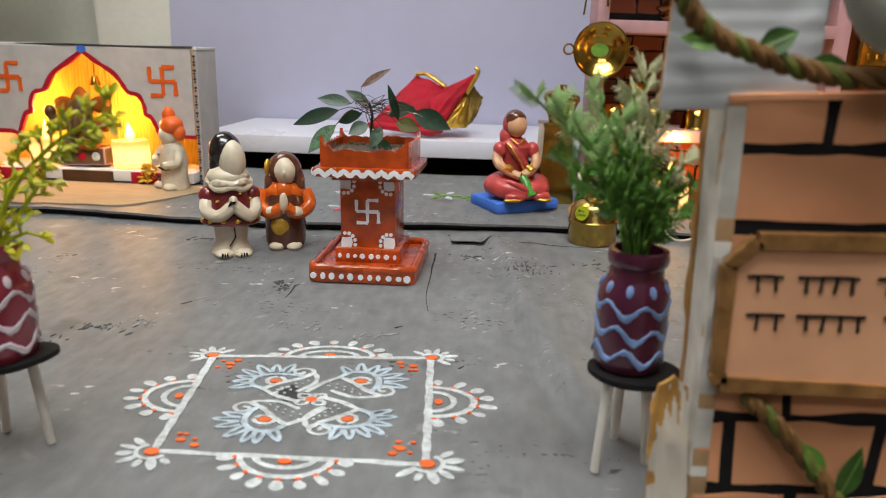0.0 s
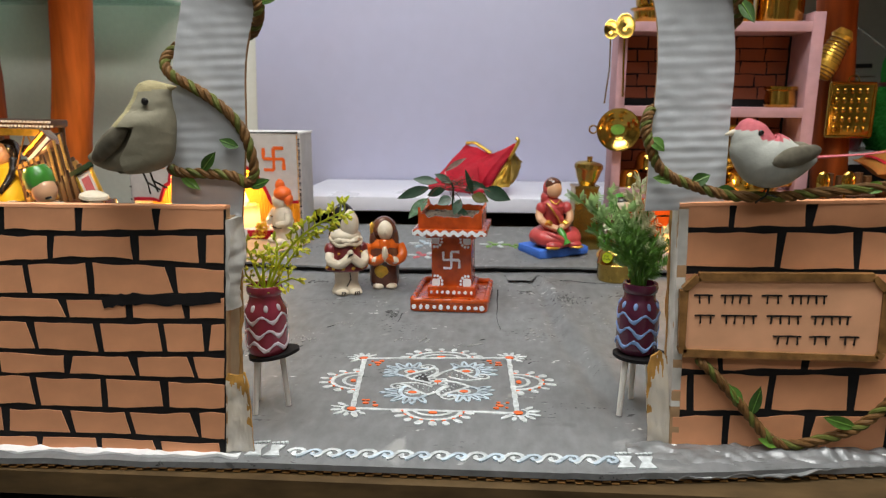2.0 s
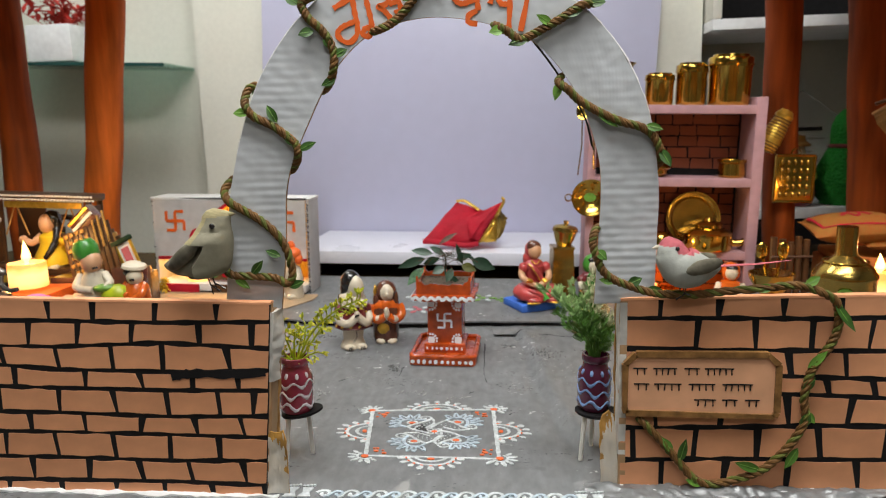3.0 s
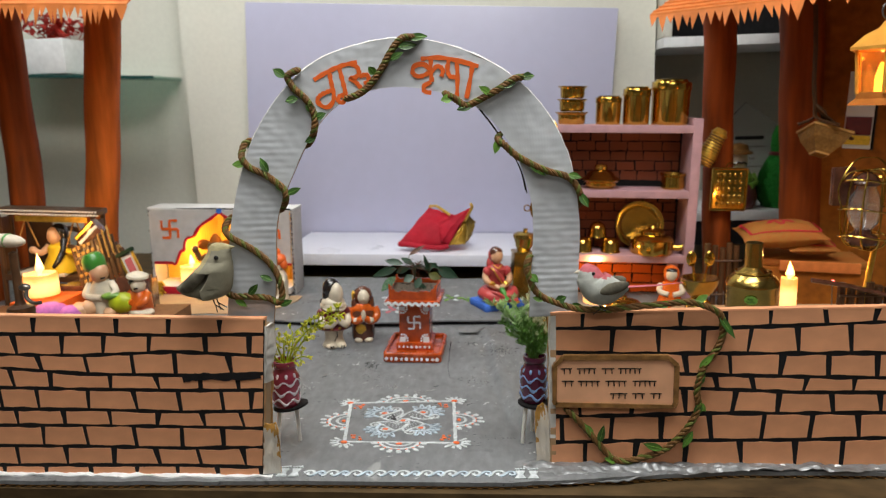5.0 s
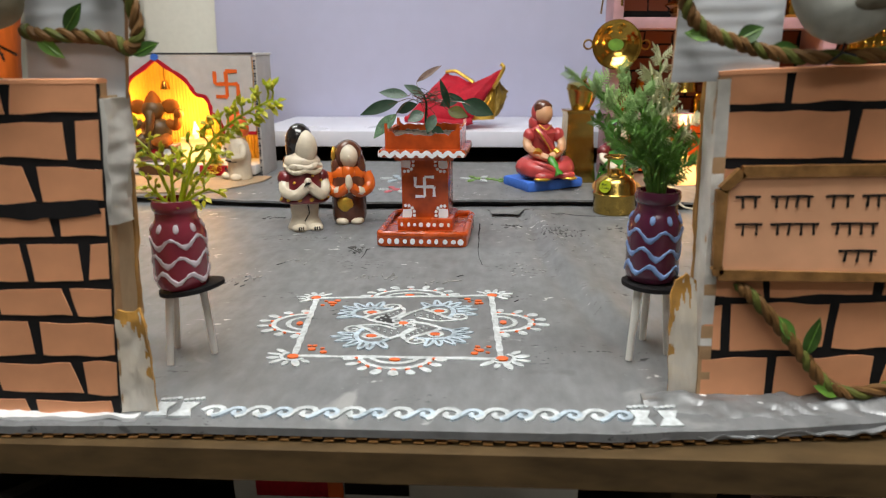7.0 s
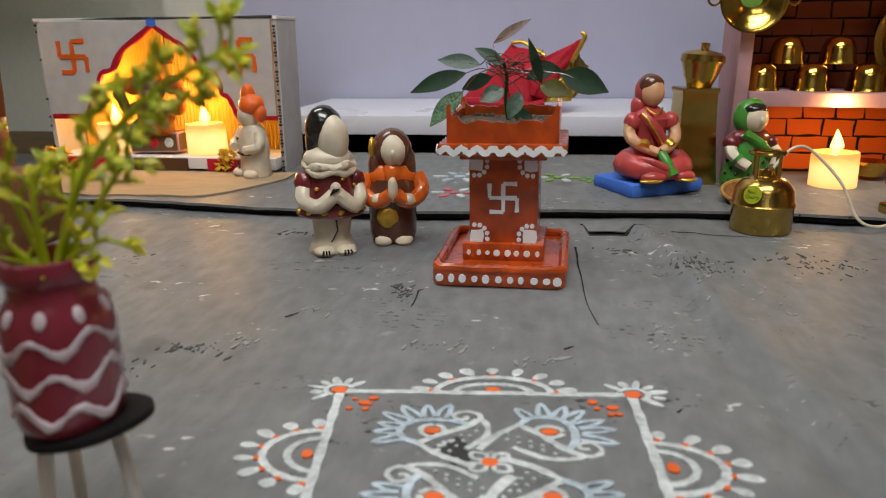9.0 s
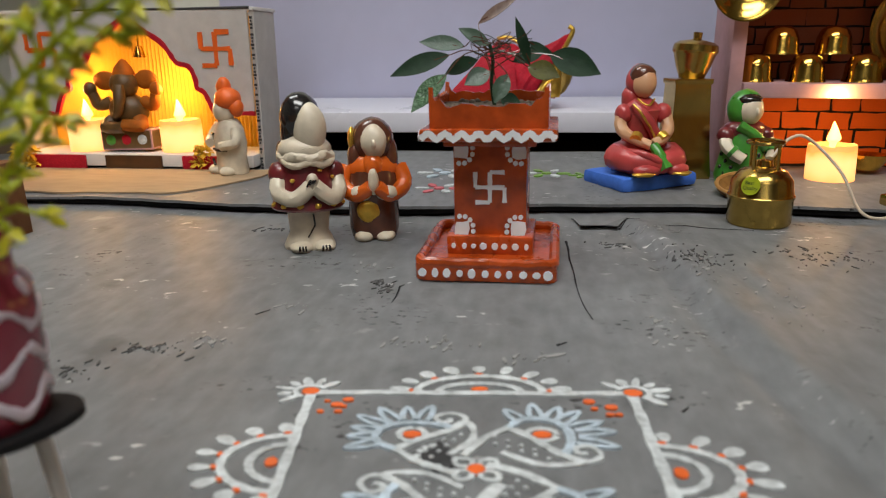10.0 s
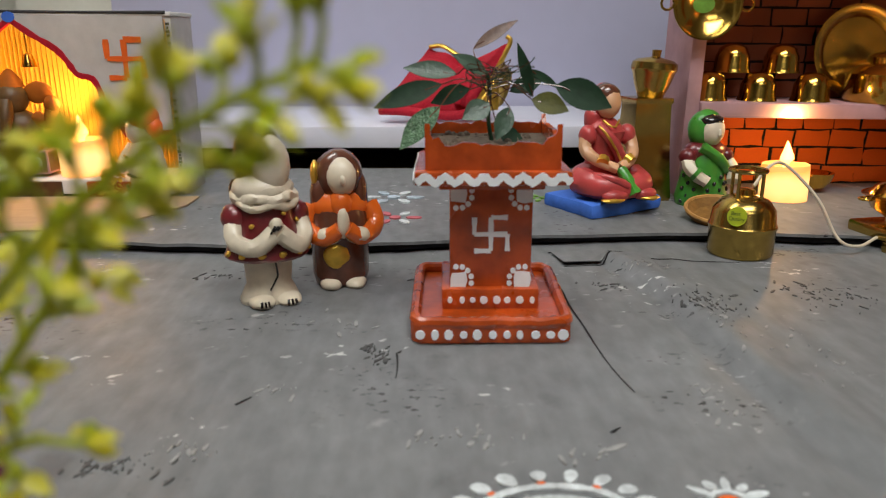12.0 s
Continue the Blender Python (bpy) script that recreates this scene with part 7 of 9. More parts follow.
# seated woman: 0 sari, 1 skin, 2 brown hair, 3 green, 4 gold
figure("clay_figure", [
    ("b", (0, 0.008, 0.014), (0.031, 0.026, 0.016), 0), ("t", [(-0.026, 0.0, 0.014), (-0.018, -0.022, 0.012), (0.006, -0.027, 0.009)], T(0.0125, 0.0095, 11), 0), ("t", [(0.027, 0.0, 0.014), (0.022, -0.022, 0.012), (0.0, -0.026, 0.01)], T(0.0125, 0.0095, 11), 0),
    ("l", [(0.0, 0.014), (0.02, 0.016), (0.0165, 0.032), (0.0165, 0.046), (0.0205, 0.056), (0.012, 0.064), (0.0065, 0.068), (0.0, 0.069)], 0, Matrix.Translation((0, 0.008, 0)) @ Matrix.Diagonal((1, 0.75, 1, 1))),
    ("b", (0.0, 0.006, 0.081), (0.0115, 0.012, 0.0145), 1), ("b", (-0.001, 0.0115, 0.0815), (0.0135, 0.0125, 0.0165), 0), ("b", (-0.001, 0.0075, 0.0875), (0.0122, 0.0115, 0.0105), 2), ("b", (-0.009, 0.014, 0.066), (0.008, 0.009, 0.012), 0),
    ("t", [(-0.019, 0.004, 0.056), (-0.0225, -0.001, 0.041), (-0.014, -0.013, 0.032), (0.0, -0.019, 0.026)], T(0.0062, 0.0045, 16), 1), ("t", [(0.019, 0.004, 0.056), (0.0225, -0.003, 0.042), (0.014, -0.014, 0.032), (0.002, -0.019, 0.027)], T(0.0062, 0.0045, 16), 1),
    ("b", (-0.019, 0.003, 0.053), (0.0078, 0.0085, 0.0095), 0), ("b", (0.019, 0.003, 0.053), (0.0078, 0.0085, 0.0095), 0),
    ("t", [(0.002, -0.021, 0.027), (0.006, -0.027, 0.018), (0.011, -0.033, 0.006)], T(0.0042, 0.0068, 11), 3), ("b", (-0.008, -0.033, 0.0055), (0.0125, 0.0075, 0.0055), 0), ("b", (0.022, -0.03, 0.0055), (0.0115, 0.0075, 0.0055), 0), ("b", (-0.011, -0.036, 0.0025), (0.011, 0.006, 0.0025), 4), ("b", (0.025, -0.033, 0.0025), (0.01, 0.006, 0.0025), 4),
    ("t", [(-0.011, -0.0135, 0.0345), (-0.014, -0.018, 0.031)], 0.0056, 4), ("t", [(0.011, -0.0135, 0.0345), (0.014, -0.018, 0.031)], 0.0054, 4),
    ("t", [(-0.012, -0.003, 0.062), (-0.002, -0.009, 0.05), (0.008, -0.008, 0.036), (0.016, -0.004, 0.024)], T(0.0042, 0.006, 16), 0), ("t", [(-0.013, -0.006, 0.062), (-0.005, -0.0125, 0.051), (0.004, -0.0125, 0.037), (0.01, -0.012, 0.024)], 0.0012, 4), ("t", [(-0.008, -0.002, 0.066), (0.0, -0.0085, 0.061), (0.008, -0.002, 0.066)], 0.001, 4),
    ("t", [(-0.024, -0.012, 0.02), (-0.012, -0.03, 0.02), (0.004, -0.034, 0.013)], T(0.004, 0.003, 11), 0), ("t", [(0.026, -0.01, 0.02), (0.022, -0.026, 0.018), (0.01, -0.033, 0.012)], T(0.004, 0.003, 11), 0),
], ["sari", "skin", "brownglaze", "green", "gold"], "painted clay figure in a red sari seated on a blue cushion", pose(0.0715, 0.899, ground_z(0.072, 0.9) + STEP + 0.0145, 0, 1.5, 14) @ Matrix.Scale(1.04, 4))
solo("blue_cushion", wobble(box(B(), (0, 0, 0.007), (0.083, 0.072, 0.014), 0.004), 0.0012, 7), "bluefoam", "bright blue foam cushion under the seated figure", "cushion", pose(0.0705, 0.9075, ground_z(0.077, 0.9) + STEP, 0, 0, 28))

# green seated figure: 0 green, 1 wine, 2 cream, 3 hair
figure("clay_figure", [
    ("l", [(0.0, 0), (0.023, 0.0), (0.025, 0.008), (0.022, 0.022), (0.0185, 0.036), (0.0165, 0.05), (0.011, 0.056), (0.0, 0.058)], 0, Matrix.Diagonal((1, 0.85, 1, 1))),
    ("b", (0, 0.001, 0.049), (0.021, 0.015, 0.0115), 1), ("t", [(-0.012, -0.01, 0.055), (0.004, -0.0155, 0.044), (0.014, -0.012, 0.034)], 0.005, 0), ("b", (0, 0.003, 0.069), (0.0165, 0.0155, 0.0185), 0), ("b", (0.0005, -0.006, 0.0685), (0.0115, 0.0105, 0.0135), 2), ("b", (0.0, -0.004, 0.0775), (0.0115, 0.0105, 0.006), 3), ("b", (0.0005, -0.0162, 0.0675), (0.002, 0.003, 0.004), 2),
    ("t", [(-0.0195, 0.0, 0.045), (-0.022, -0.012, 0.034), (-0.011, -0.022, 0.024)], T(0.0062, 0.0052, 11), 2), ("t", [(0.0195, 0.0, 0.045), (0.023, -0.012, 0.034), (0.016, -0.022, 0.024)], T(0.0062, 0.0052, 11), 2),
    ("b", (-0.02, -0.002, 0.045), (0.008, 0.009, 0.008), 1), ("b", (0.02, -0.002, 0.045), (0.008, 0.009, 0.008), 1), ("t", [(-0.0205, -0.0145, 0.0325), (-0.018, -0.0165, 0.03)], 0.0064, 0), ("t", [(0.0215, -0.0145, 0.0325), (0.02, -0.0165, 0.03)], 0.0064, 0),
] + [("b", (0.0235 * math.cos(a) * (1 - 0.006 * z), 0.02 * math.sin(a), 0.004 + 0.006 * z), (0.0017, 0.0015, 0.0022), 3) for z in range(5) for a in [-3.0 + 0.55 * i + 0.25 * (z % 2) for i in range(6)]],
    ["green", "wine", "cream", "hair"], "clay figure in a dotted green sari beside the brass cylinder", pose(0.171, 0.922, ground_z(0.171, 0.92) + STEP, 0, 2, 16) @ Matrix.Scale(1.04, 4))


# ---- candles ----
def candle(p, r, h, label="white battery candle glowing warm with a flame tip", tip=0.0):
    tip = tip or 1.05 * r
    t = thing("battery_candle", label, "candle", pose(*p), "battery candles")
    bm = B()
    lathe(bm, [(0.0, 0), (r, 0), (r * 1.02, h * 0.06), (r * 1.01, h * 0.9), (r * 0.98, h), (r * 0.86, h * 1.0), (r * 0.8, h * 0.86), (0.0, h * 0.8)], 36)
    for v in bm.verts:
        if v.co.z > h * 0.85:
            v.co.z += 0.0016 * noise.noise(v.co * 120)
    part("cup", bm, "candle", t)
    f = B()
    wide = min(0.0066, 0.55 * r)
    lathe(f, [(0.0, h * 0.8), (wide * 0.35, h * 0.82), (wide * 0.5, h + 0.06 * tip), (wide, h + 0.2 * tip), (wide * 0.92, h + 0.34 * tip), (wide * 0.6, h + 0.58 * tip), (wide * 0.32, h + 0.8 * tip), (0.0, h + tip)], 16)
    for v in f.verts:
        v.co.x += 0.12 * wide * math.sin((v.co.z - h) / tip * 4)
    part("flame", f, "flame", t, "glowing flame tip")


candle((-0.567, 0.985, 0.0405), 0.0235, 0.036)
candle((-0.449, 0.985, 0.0375), 0.0235, 0.036)
candle((0.264, 0.945, ground_z(0.271, 0.945) + STEP - 0.002), 0.0225, 0.037)


# ---- shrine ----
SHR = pose(-0.495, 0.97, 0.018, 0, 1.6, 0)


def shrine():
    """A box with an ogee cut in its front board."""
    t = thing("shrine_box", "white cardboard shrine box with red ogee opening and yellow lining", "shrine", SHR)
    W, Ht = 0.145, 0.175
    half = [(0.145, 0.066), (0.108, 0.066), (0.1, 0.063), (0.093, 0.078), (0.087, 0.09), (0.0795, 0.094), (0.0785, 0.104), (0.072, 0.118), (0.058, 0.122), (0.05, 0.134), (0.04, 0.146), (0.018, 0.16), (0.0, 0.173)]
    left = [(-x, z) for x, z in half]
    to3 = lambda u, v, w: Vector((u, -w, v))
    bm = B()
    rows = [[bm.verts.new(to3(u, v, w)) for v, w in ((z, 0), (z, 0.004), (Ht + 0.002, 0.004), (Ht + 0.002, 0))] for u, z in half + left[::-1][1:]]
    for a, b in zip(rows, rows[1:]):
        for k in range(4):
            bm.faces.new((a[k], a[(k + 1) % 4], b[(k + 1) % 4], b[k]))
    bm.faces.new(rows[0])
    bm.faces.new(rows[-1][::-1])
    part("front_board", bm, "boardwhite", t, smooth=False)
    part("red_edge", stroke(B(), half[:0:-1] + [half[0]], 0.0055, 0.0048, to3, 0, 3), "red", t, "red painted edge")
    part("red_edge", stroke(B(), left[:0:-1] + [left[0]], 0.0055, 0.0048, to3, 0, 3), "red", t, "red painted edge")
    part("finial_dot", blob(B(), (0, 0.175), 0.006, 0.005, 0.0052, to3), "bluefoam", t, "blue painted dot")
    for sx, name in ((1, "side_board"), (-1, "side_board")):
        part(name, box(B(), (sx * (W + 0.004), 0.03, Ht / 2), (0.006, 0.062, Ht + 0.004), 0.001), "boardwhite", t)
        rag = B()
        for i in range(48):
            if noise.noise((i * 0.9, sx, 3)) > (-0.15 if sx > 0 else 0.25):
                box(rag, (sx * (W + 0.0045) + 0.0008 * noise.noise((i, 2, 1)), -0.0042, 0.004 + i * 0.0036), (0.0026 + 0.0012 * math.sin(i * 2.2), 0.001, 0.0026))
        part("raw_edge", rag, "darkgrey", t, "dark corrugated cut edge", smooth=False)
    part("lid_gap", tube(B(), [(-0.11, -0.0022, Ht + 0.0046), (-0.02, -0.003, Ht + 0.0052), (0.06, -0.0026, Ht + 0.0048), (W + 0.003, -0.003, Ht + 0.0052)], [0.0006, 0.0016, 0.0014, 0.0018], 6), "darkgrey", t, "dark cut edge of the lid")
    part("lid_board", box(B(), (0, 0.03, Ht + 0.004), (2 * W + 0.016, 0.066, 0.004), 0.001), "paper", t)
    lining = B()
    n = 60
    for i in range(n):
        a, b = -W + 2 * W * i / n, -W + 2 * W * (i + 1) / n
        ya, yb = 0.056 - 0.0016 * (1 + math.sin(i * math.pi)), 0.056 - 0.0016 * (1 + math.sin(i * math.pi + math.pi))
        m = (a + b) / 2
        for (u, yu), (v, yv) in (((a, 0.056), (m, 0.0525)), ((m, 0.0525), (b, 0.056))):
            f = [lining.verts.new((u, yu, 0)), lining.verts.new((v, yv, 0)), lining.verts.new((v, yv, Ht)), lining.verts.new((u, yu, Ht))]
            lining.faces.new(f)
    box(lining, (0, 0.06, Ht / 2), (2 * W, 0.006, Ht))
    part("yellow_lining", lining, "yellow", t, "yellow corrugated lining", smooth=False)
    part("floor_board", box(B(), (0, 0.02, 0.013), (2 * W, 0.075, 0.014), 0.001), "paper", t)
    for sx in (-1, 0, 1):
        part("front_strip", box(B(), (sx * 0.095, -0.019, 0.011), (0.07, 0.003, 0.016), 0.001), "red" if sx else "darkwood", t, "painted front strip")
    for sx in (-1, 1):
        for n, pts in enumerate(swastik(0.034, 0.036, 0.004)):
            part("painted_sign", stroke(B(), [(u + sx * 0.106, v + 0.137) for u, v in pts], 0.0052, 0.005 + 0.00005 * n, to3, 0, 3), "orange", t)
    bell = part("bell", lathe(B(), [(0.0, 0.0), (0.0075, 0.0), (0.006, 0.006), (0.004, 0.012), (0.0, 0.014)], 16, pose(0, 0.02, 0.128)), "brass", t, "small brass bell")
    part("bell_cord", tube(B(), [(0, 0.02, 0.142), (0, 0.02, 0.175)], 0.0008, 6), "brass", bell)


shrine()

figure("clay_idol", [
    ("x", (0, 0, 0.012), (0.064, 0.03, 0.024), 0.002, 1), ("b", (0, 0, 0.045), (0.024, 0.018, 0.02), 0), ("b", (0, -0.003, 0.075), (0.0165, 0.015, 0.016), 0), ("b", (-0.026, 0.001, 0.08), (0.015, 0.004, 0.011), 2), ("b", (0.026, 0.001, 0.08), (0.015, 0.004, 0.011), 2),
    ("t", [(0.0, -0.015, 0.073), (0.002, -0.021, 0.058), (-0.002, -0.022, 0.044), (-0.01, -0.019, 0.04)], T(0.0075, 0.004, 16), 0), ("l", [(0.013, 0.086), (0.01, 0.094), (0.004, 0.102), (0.0, 0.104)], 2),
    ("t", [(-0.02, 0.0, 0.056), (-0.034, -0.004, 0.052), (-0.04, -0.006, 0.066)], T(0.007, 0.006, 11), 0), ("t", [(0.02, 0.0, 0.056), (0.034, -0.004, 0.05), (0.04, -0.006, 0.064)], T(0.007, 0.006, 11), 2), ("b", (-0.042, -0.006, 0.071), (0.0075, 0.007, 0.0085), 0), ("b", (0.041, -0.006, 0.069), (0.0075, 0.007, 0.0085), 2),
    ("t", [(-0.016, -0.008, 0.034), (-0.022, -0.016, 0.028), (0.002, -0.018, 0.027)], T(0.009, 0.007, 11), 0), ("t", [(0.016, -0.008, 0.034), (0.02, -0.014, 0.028), (0.0, -0.018, 0.03)], T(0.009, 0.007, 11), 2), ("b", (-0.02, -0.0155, 0.012), (0.006, 0.001, 0.006), 3), ("b", (0.0, -0.0155, 0.012), (0.006, 0.001, 0.006), 4), ("b", (0.02, -0.0155, 0.012), (0.006, 0.001, 0.006), 5),
], ["idol", "mauve", "hutwall", "green", "red", "kolam"], "bronze-coloured clay idol on a dark painted block between candles", pose(-0.51, 0.983, 0.041), "statue", "")


def flower_heap(p, n, seed, r):
    rng = random.Random(seed)
    t = thing("marigold_flowers", "yellow artificial marigolds lying by the shrine", "flowers", pose(*p), "marigold heaps")
    for k in range(n):
        bm = B()
        c = Vector((rng.uniform(-r, r), rng.uniform(-r * 0.5, r * 0.5), 0.008 + (0.012 if k > n * 0.6 else 0)))
        for j in range(26):
            a, e = rng.uniform(0, 6.28), rng.uniform(-0.4, 1.5)
            d = Vector((math.cos(a) * math.cos(e), math.sin(a) * math.cos(e), math.sin(e)))
            leaf_into(bm, c + d * 0.0035, d, (d.z, 0.3, 1), 0.0075, 0.006, 0, 0.3)
        part("flower", bm, "marigold", t)


flower_heap((-0.4, 0.958, ground_z(-0.4, 0.95) + STEP), 6, 31, 0.016)
flower_heap((-0.625, 0.955, ground_z(-0.6, 0.95) + STEP), 9, 32, 0.022)


# ---- kitchen shelf ----
SHX = pose(0.302, 0.95, -0.001, 0, 2.0, 0)


def kitchen_shelf():
    t = thing("kitchen_shelf", "mauve-pink painted toy kitchen shelf with brick-painted back", "shelf unit", SHX)
    for sx, h, w in ((-0.138, 0.345, 0.014), (0.138, 0.358, 0.018)):
        part("post", box(B(), (sx, 0.04, h / 2), (w, 0.08, h), 0.0015), "mauve", t)
    for z in (0.088, 0.214, 0.337):
        part("shelf_board", box(B(), (-0.001, 0.037, z), (0.259, 0.082, 0.0145), 0.0015), "mauve", t)
    part("back_board", box(B(), (0, 0.083, 0.215), (0.28, 0.006, 0.25)), "black", t, "black painted back")
    part("stove_back", box(B(), (0, 0.075, 0.042), (0.252, 0.006, 0.084)), "black", t, "black jointed back behind the candle")
    part("inner_post", box(B(), (0.112, 0.02, 0.04), (0.014, 0.03, 0.078), 0.001), "mauve", t)
    return t


KS = kitchen_shelf()


def pot(name, p, prof, label, group="", mat="brass", lid=None, category="pot", extra=None):
    t = thing(name, label, category, SHX @ pose(*p) if p[1] < 0.3 else pose(*p), group)
    part("body", lathe(B(), prof, 28), mat, t)
    if lid:
        part("lid", lathe(B(), lid, 28), mat, t)
    return t


def canister(p, r, h):
    pot("brass_canister", p, [(0.0, 0), (r * 0.93, 0), (r * 0.95, 0.003), (r * 0.97, 0.006), (r * 0.99, h * 0.74), (r * 1.02, h * 0.76), (r * 1.02, h * 0.78), (0, h * 0.78)], "shiny brass toy canister with lid on the top shelf", "brass canisters", "brass", [(0, h * 0.78), (r * 1.07, h * 0.78), (r * 1.07, h * 0.81), (r * 1.03, h * 0.82), (r * 1.03, h * 0.92), (r * 0.99, h * 0.945), (r * 0.84, h * 0.95), (r * 0.82, h), (r * 0.78, h * 1.005), (0, h)], "canister")


SX = 0.302
canister((0.278 - SX, 0.04, 0.3445), 0.0243, 0.054)
canister((0.331 - SX, 0.04, 0.3445), 0.0255, 0.071)
canister((0.396 - SX, 0.045, 0.3445), 0.036, 0.085)
for k, r in enumerate((0.029, 0.0265, 0.0255)):
    pot("brass_pot", (0.209 - SX, 0.045, 0.3445 + 0.0245 * k), [(0, 0), (r * 0.82, 0), (r * 0.9, 0.004), (r * 0.92, 0.018), (r * 1.1, 0.0215), (r * 1.1, 0.023), (r * 0.86, 0.0235), (r * 0.8, 0.021), (0, 0.02)], "small brass pot in a stack of three", "stacked brass pots")
pot("brass_pot", (0.269 - SX, 0.035, 0.2215), [(0, 0), (0.024, 0), (0.031, 0.006), (0.031, 0.012), (0.038, 0.016), (0.038, 0.018), (0.029, 0.023), (0.022, 0.032), (0.012, 0.036), (0.013, 0.042), (0.01, 0.046), (0.0, 0.047)], "lidded brass pot on the middle shelf")
pot("brass_pot", (0.408 - SX, 0.035, 0.2215), [(0, 0), (0.02, 0), (0.023, 0.004), (0.021, 0.024), (0.024, 0.026), (0.024, 0.031), (0.019, 0.031), (0.018, 0.026), (0, 0.01)], "open brass pot on the middle shelf")
plate = thing("brass_plate", "round brass plate leaning on the shelf's back", "plate", SHX @ pose(0.354 - SX, 0.066, 0.144, 82, 0, 0))
part("dish", lathe(B(), [(0, 0.0), (0.03, 0.0), (0.036, 0.002), (0.041, 0.006), (0.047, 0.008), (0.048, 0.0095), (0.046, 0.0095), (0.04, 0.0085), (0.035, 0.004), (0.0, 0.002)], 40), "brassdull", plate)
kettle = thing("brass_kettle", "brass toy kettle with curved spout on the low shelf", "kettle", SHX @ pose(0.373 - SX, 0.026, 0.0955) @ Matrix.Scale(1.16, 4))
part("body", lathe(B(), [(0, 0), (0.034, 0), (0.0365, 0.004), (0.036, 0.024), (0.03, 0.03), (0.021, 0.033), (0.021, 0.038), (0.018, 0.041), (0.008, 0.043), (0.006, 0.048), (0.0, 0.05)], 30), "brass", kettle)
part("spout", tube(B(), curve_points([(0.033, -0.004, 0.01), (0.05, -0.008, 0.012), (0.058, -0.01, 0.024), (0.066, -0.012, 0.036)]), T(0.0065, 0.0035, 19), 10), "brass", kettle)
CUP = [(0, 0.0285), (0.007, 0.0282), (0.013, 0.0245), (0.0168, 0.016), (0.0178, 0.004), (0.0195, 0.0), (0.0172, 0.0), (0.0, 0.002)]
for k, (x, y, z) in enumerate(((0.1895, 0.03, 0.0955), (0.24, 0.03, 0.0955), (0.294, 0.028, 0.0955), (0.2185, 0.05, 0.1225), (0.27, 0.05, 0.1225))):
    pot("upturned_bowl", (x - SX, y, z), CUP, "small brass bowl turned upside down on the shelf", "upturned bowls", "brass", None, "bowl")
pot("small_bowl", (0.312 - SX, 0.03, 0.006), [(0, 0), (0.012, 0), (0.018, 0.008), (0.02, 0.016), (0.018, 0.016), (0.0, 0.006)], "little brass bowl beside the glowing candle", "", "brass", None, "bowl")


def hung_ladles():
    pan = thing("hanging_pan", "small brass pan hanging on the shelf post", "pan", SHX @ pose(-0.139, -0.006, 0.186, 90, 0, 0))
    part("bowl", lathe(B(), [(0, 0.0), (0.014, 0.001), (0.024, 0.005), (0.03, 0.011), (0.0325, 0.0125), (0.0325, 0.014), (0.029, 0.0135), (0.022, 0.008), (0.012, 0.003), (0, 0.002)], 30, pose(0, 0, -0.006)), "brass", pan)
    part("label_sticker", lathe(B(), [(0, 0.0), (0.0105, 0.0), (0.0105, 0.0005), (0, 0.0005)], 20, pose(0, 0, -0.0035) @ Matrix.Diagonal((1, 0.75, 1, 1))), "leafpale", pan, "round green sticker")
    for sx in (-1, 1):
        part("ring_handle", tube(B(), [(sx * 0.0375 + 0.006 * math.cos(a), 0.006 * math.sin(a), 0.006) for a in [i * 0.628 for i in range(11)]], 0.0012, 6), "brass", pan)
    for x, z0, z1, br, lab in ((-0.138, 0.335, 0.235, 0.014, "brass ladle hanging from the shelf's top"), (-0.158, 0.33, 0.225, 0.011, "brass spoon hanging from the shelf's top")):
        l = thing("hanging_ladle", lab, "ladle", SHX @ pose(x, -0.008, 0), "hanging ladles")
        part("scoop", lathe(B(), [(0, 0), (br * 0.7, 0.002), (br, 0.007), (br * 0.95, 0.0072), (0, 0.003)], 20, pose(0, 0, z0, 75, 0, 0) @ Matrix.Diagonal((1, 1.35, 1, 1))), "brass", l)
        part("shaft", tube(B(), [(0, 0, z0 - br), (0.001, 0, (z0 + z1) / 2), (-0.004 if br < 0.013 else 0.003, 0, z1)], 0.0016 if br > 0.013 else 0.0011, 7), "brass", l)


hung_ladles()


# ---- brass things on the ground ----
def water_urn():
    t = thing("brass_urn", "tapered brass urn with a small lidded cup on top", "urn", pose(0.119, 0.95, ground_z(0.12, 0.95) + STEP, 0, 1.5, 8))
    part("body", lathe(B(), [(0, 0), (0.031, 0), (0.032, 0.004), (0.029, 0.03), (0.0265, 0.06), (0.025, 0.094), (0.027, 0.096), (0.027, 0.1), (0, 0.1)], 4, pose(0, 0, 0, 0, 0, 45)), "brassdull", t)
    cup = part("cup", lathe(B(), [(0, 0.1), (0.012, 0.1), (0.017, 0.112), (0.0205, 0.124), (0.022, 0.126), (0.022, 0.128), (0.0, 0.128)], 24, pose(-0.004, 0, 0, 0, 4, 0)), "brassdull", t)
    part("lid", lathe(B(), [(0.0225, 0.126), (0.0215, 0.132), (0.017, 0.135), (0.006, 0.137), (0.004, 0.138), (0.0045, 0.144), (0.0, 0.1445)], 24, pose(-0.006, 0, 0.001, 0, 5, 0)), "brassdull", cup)


water_urn()


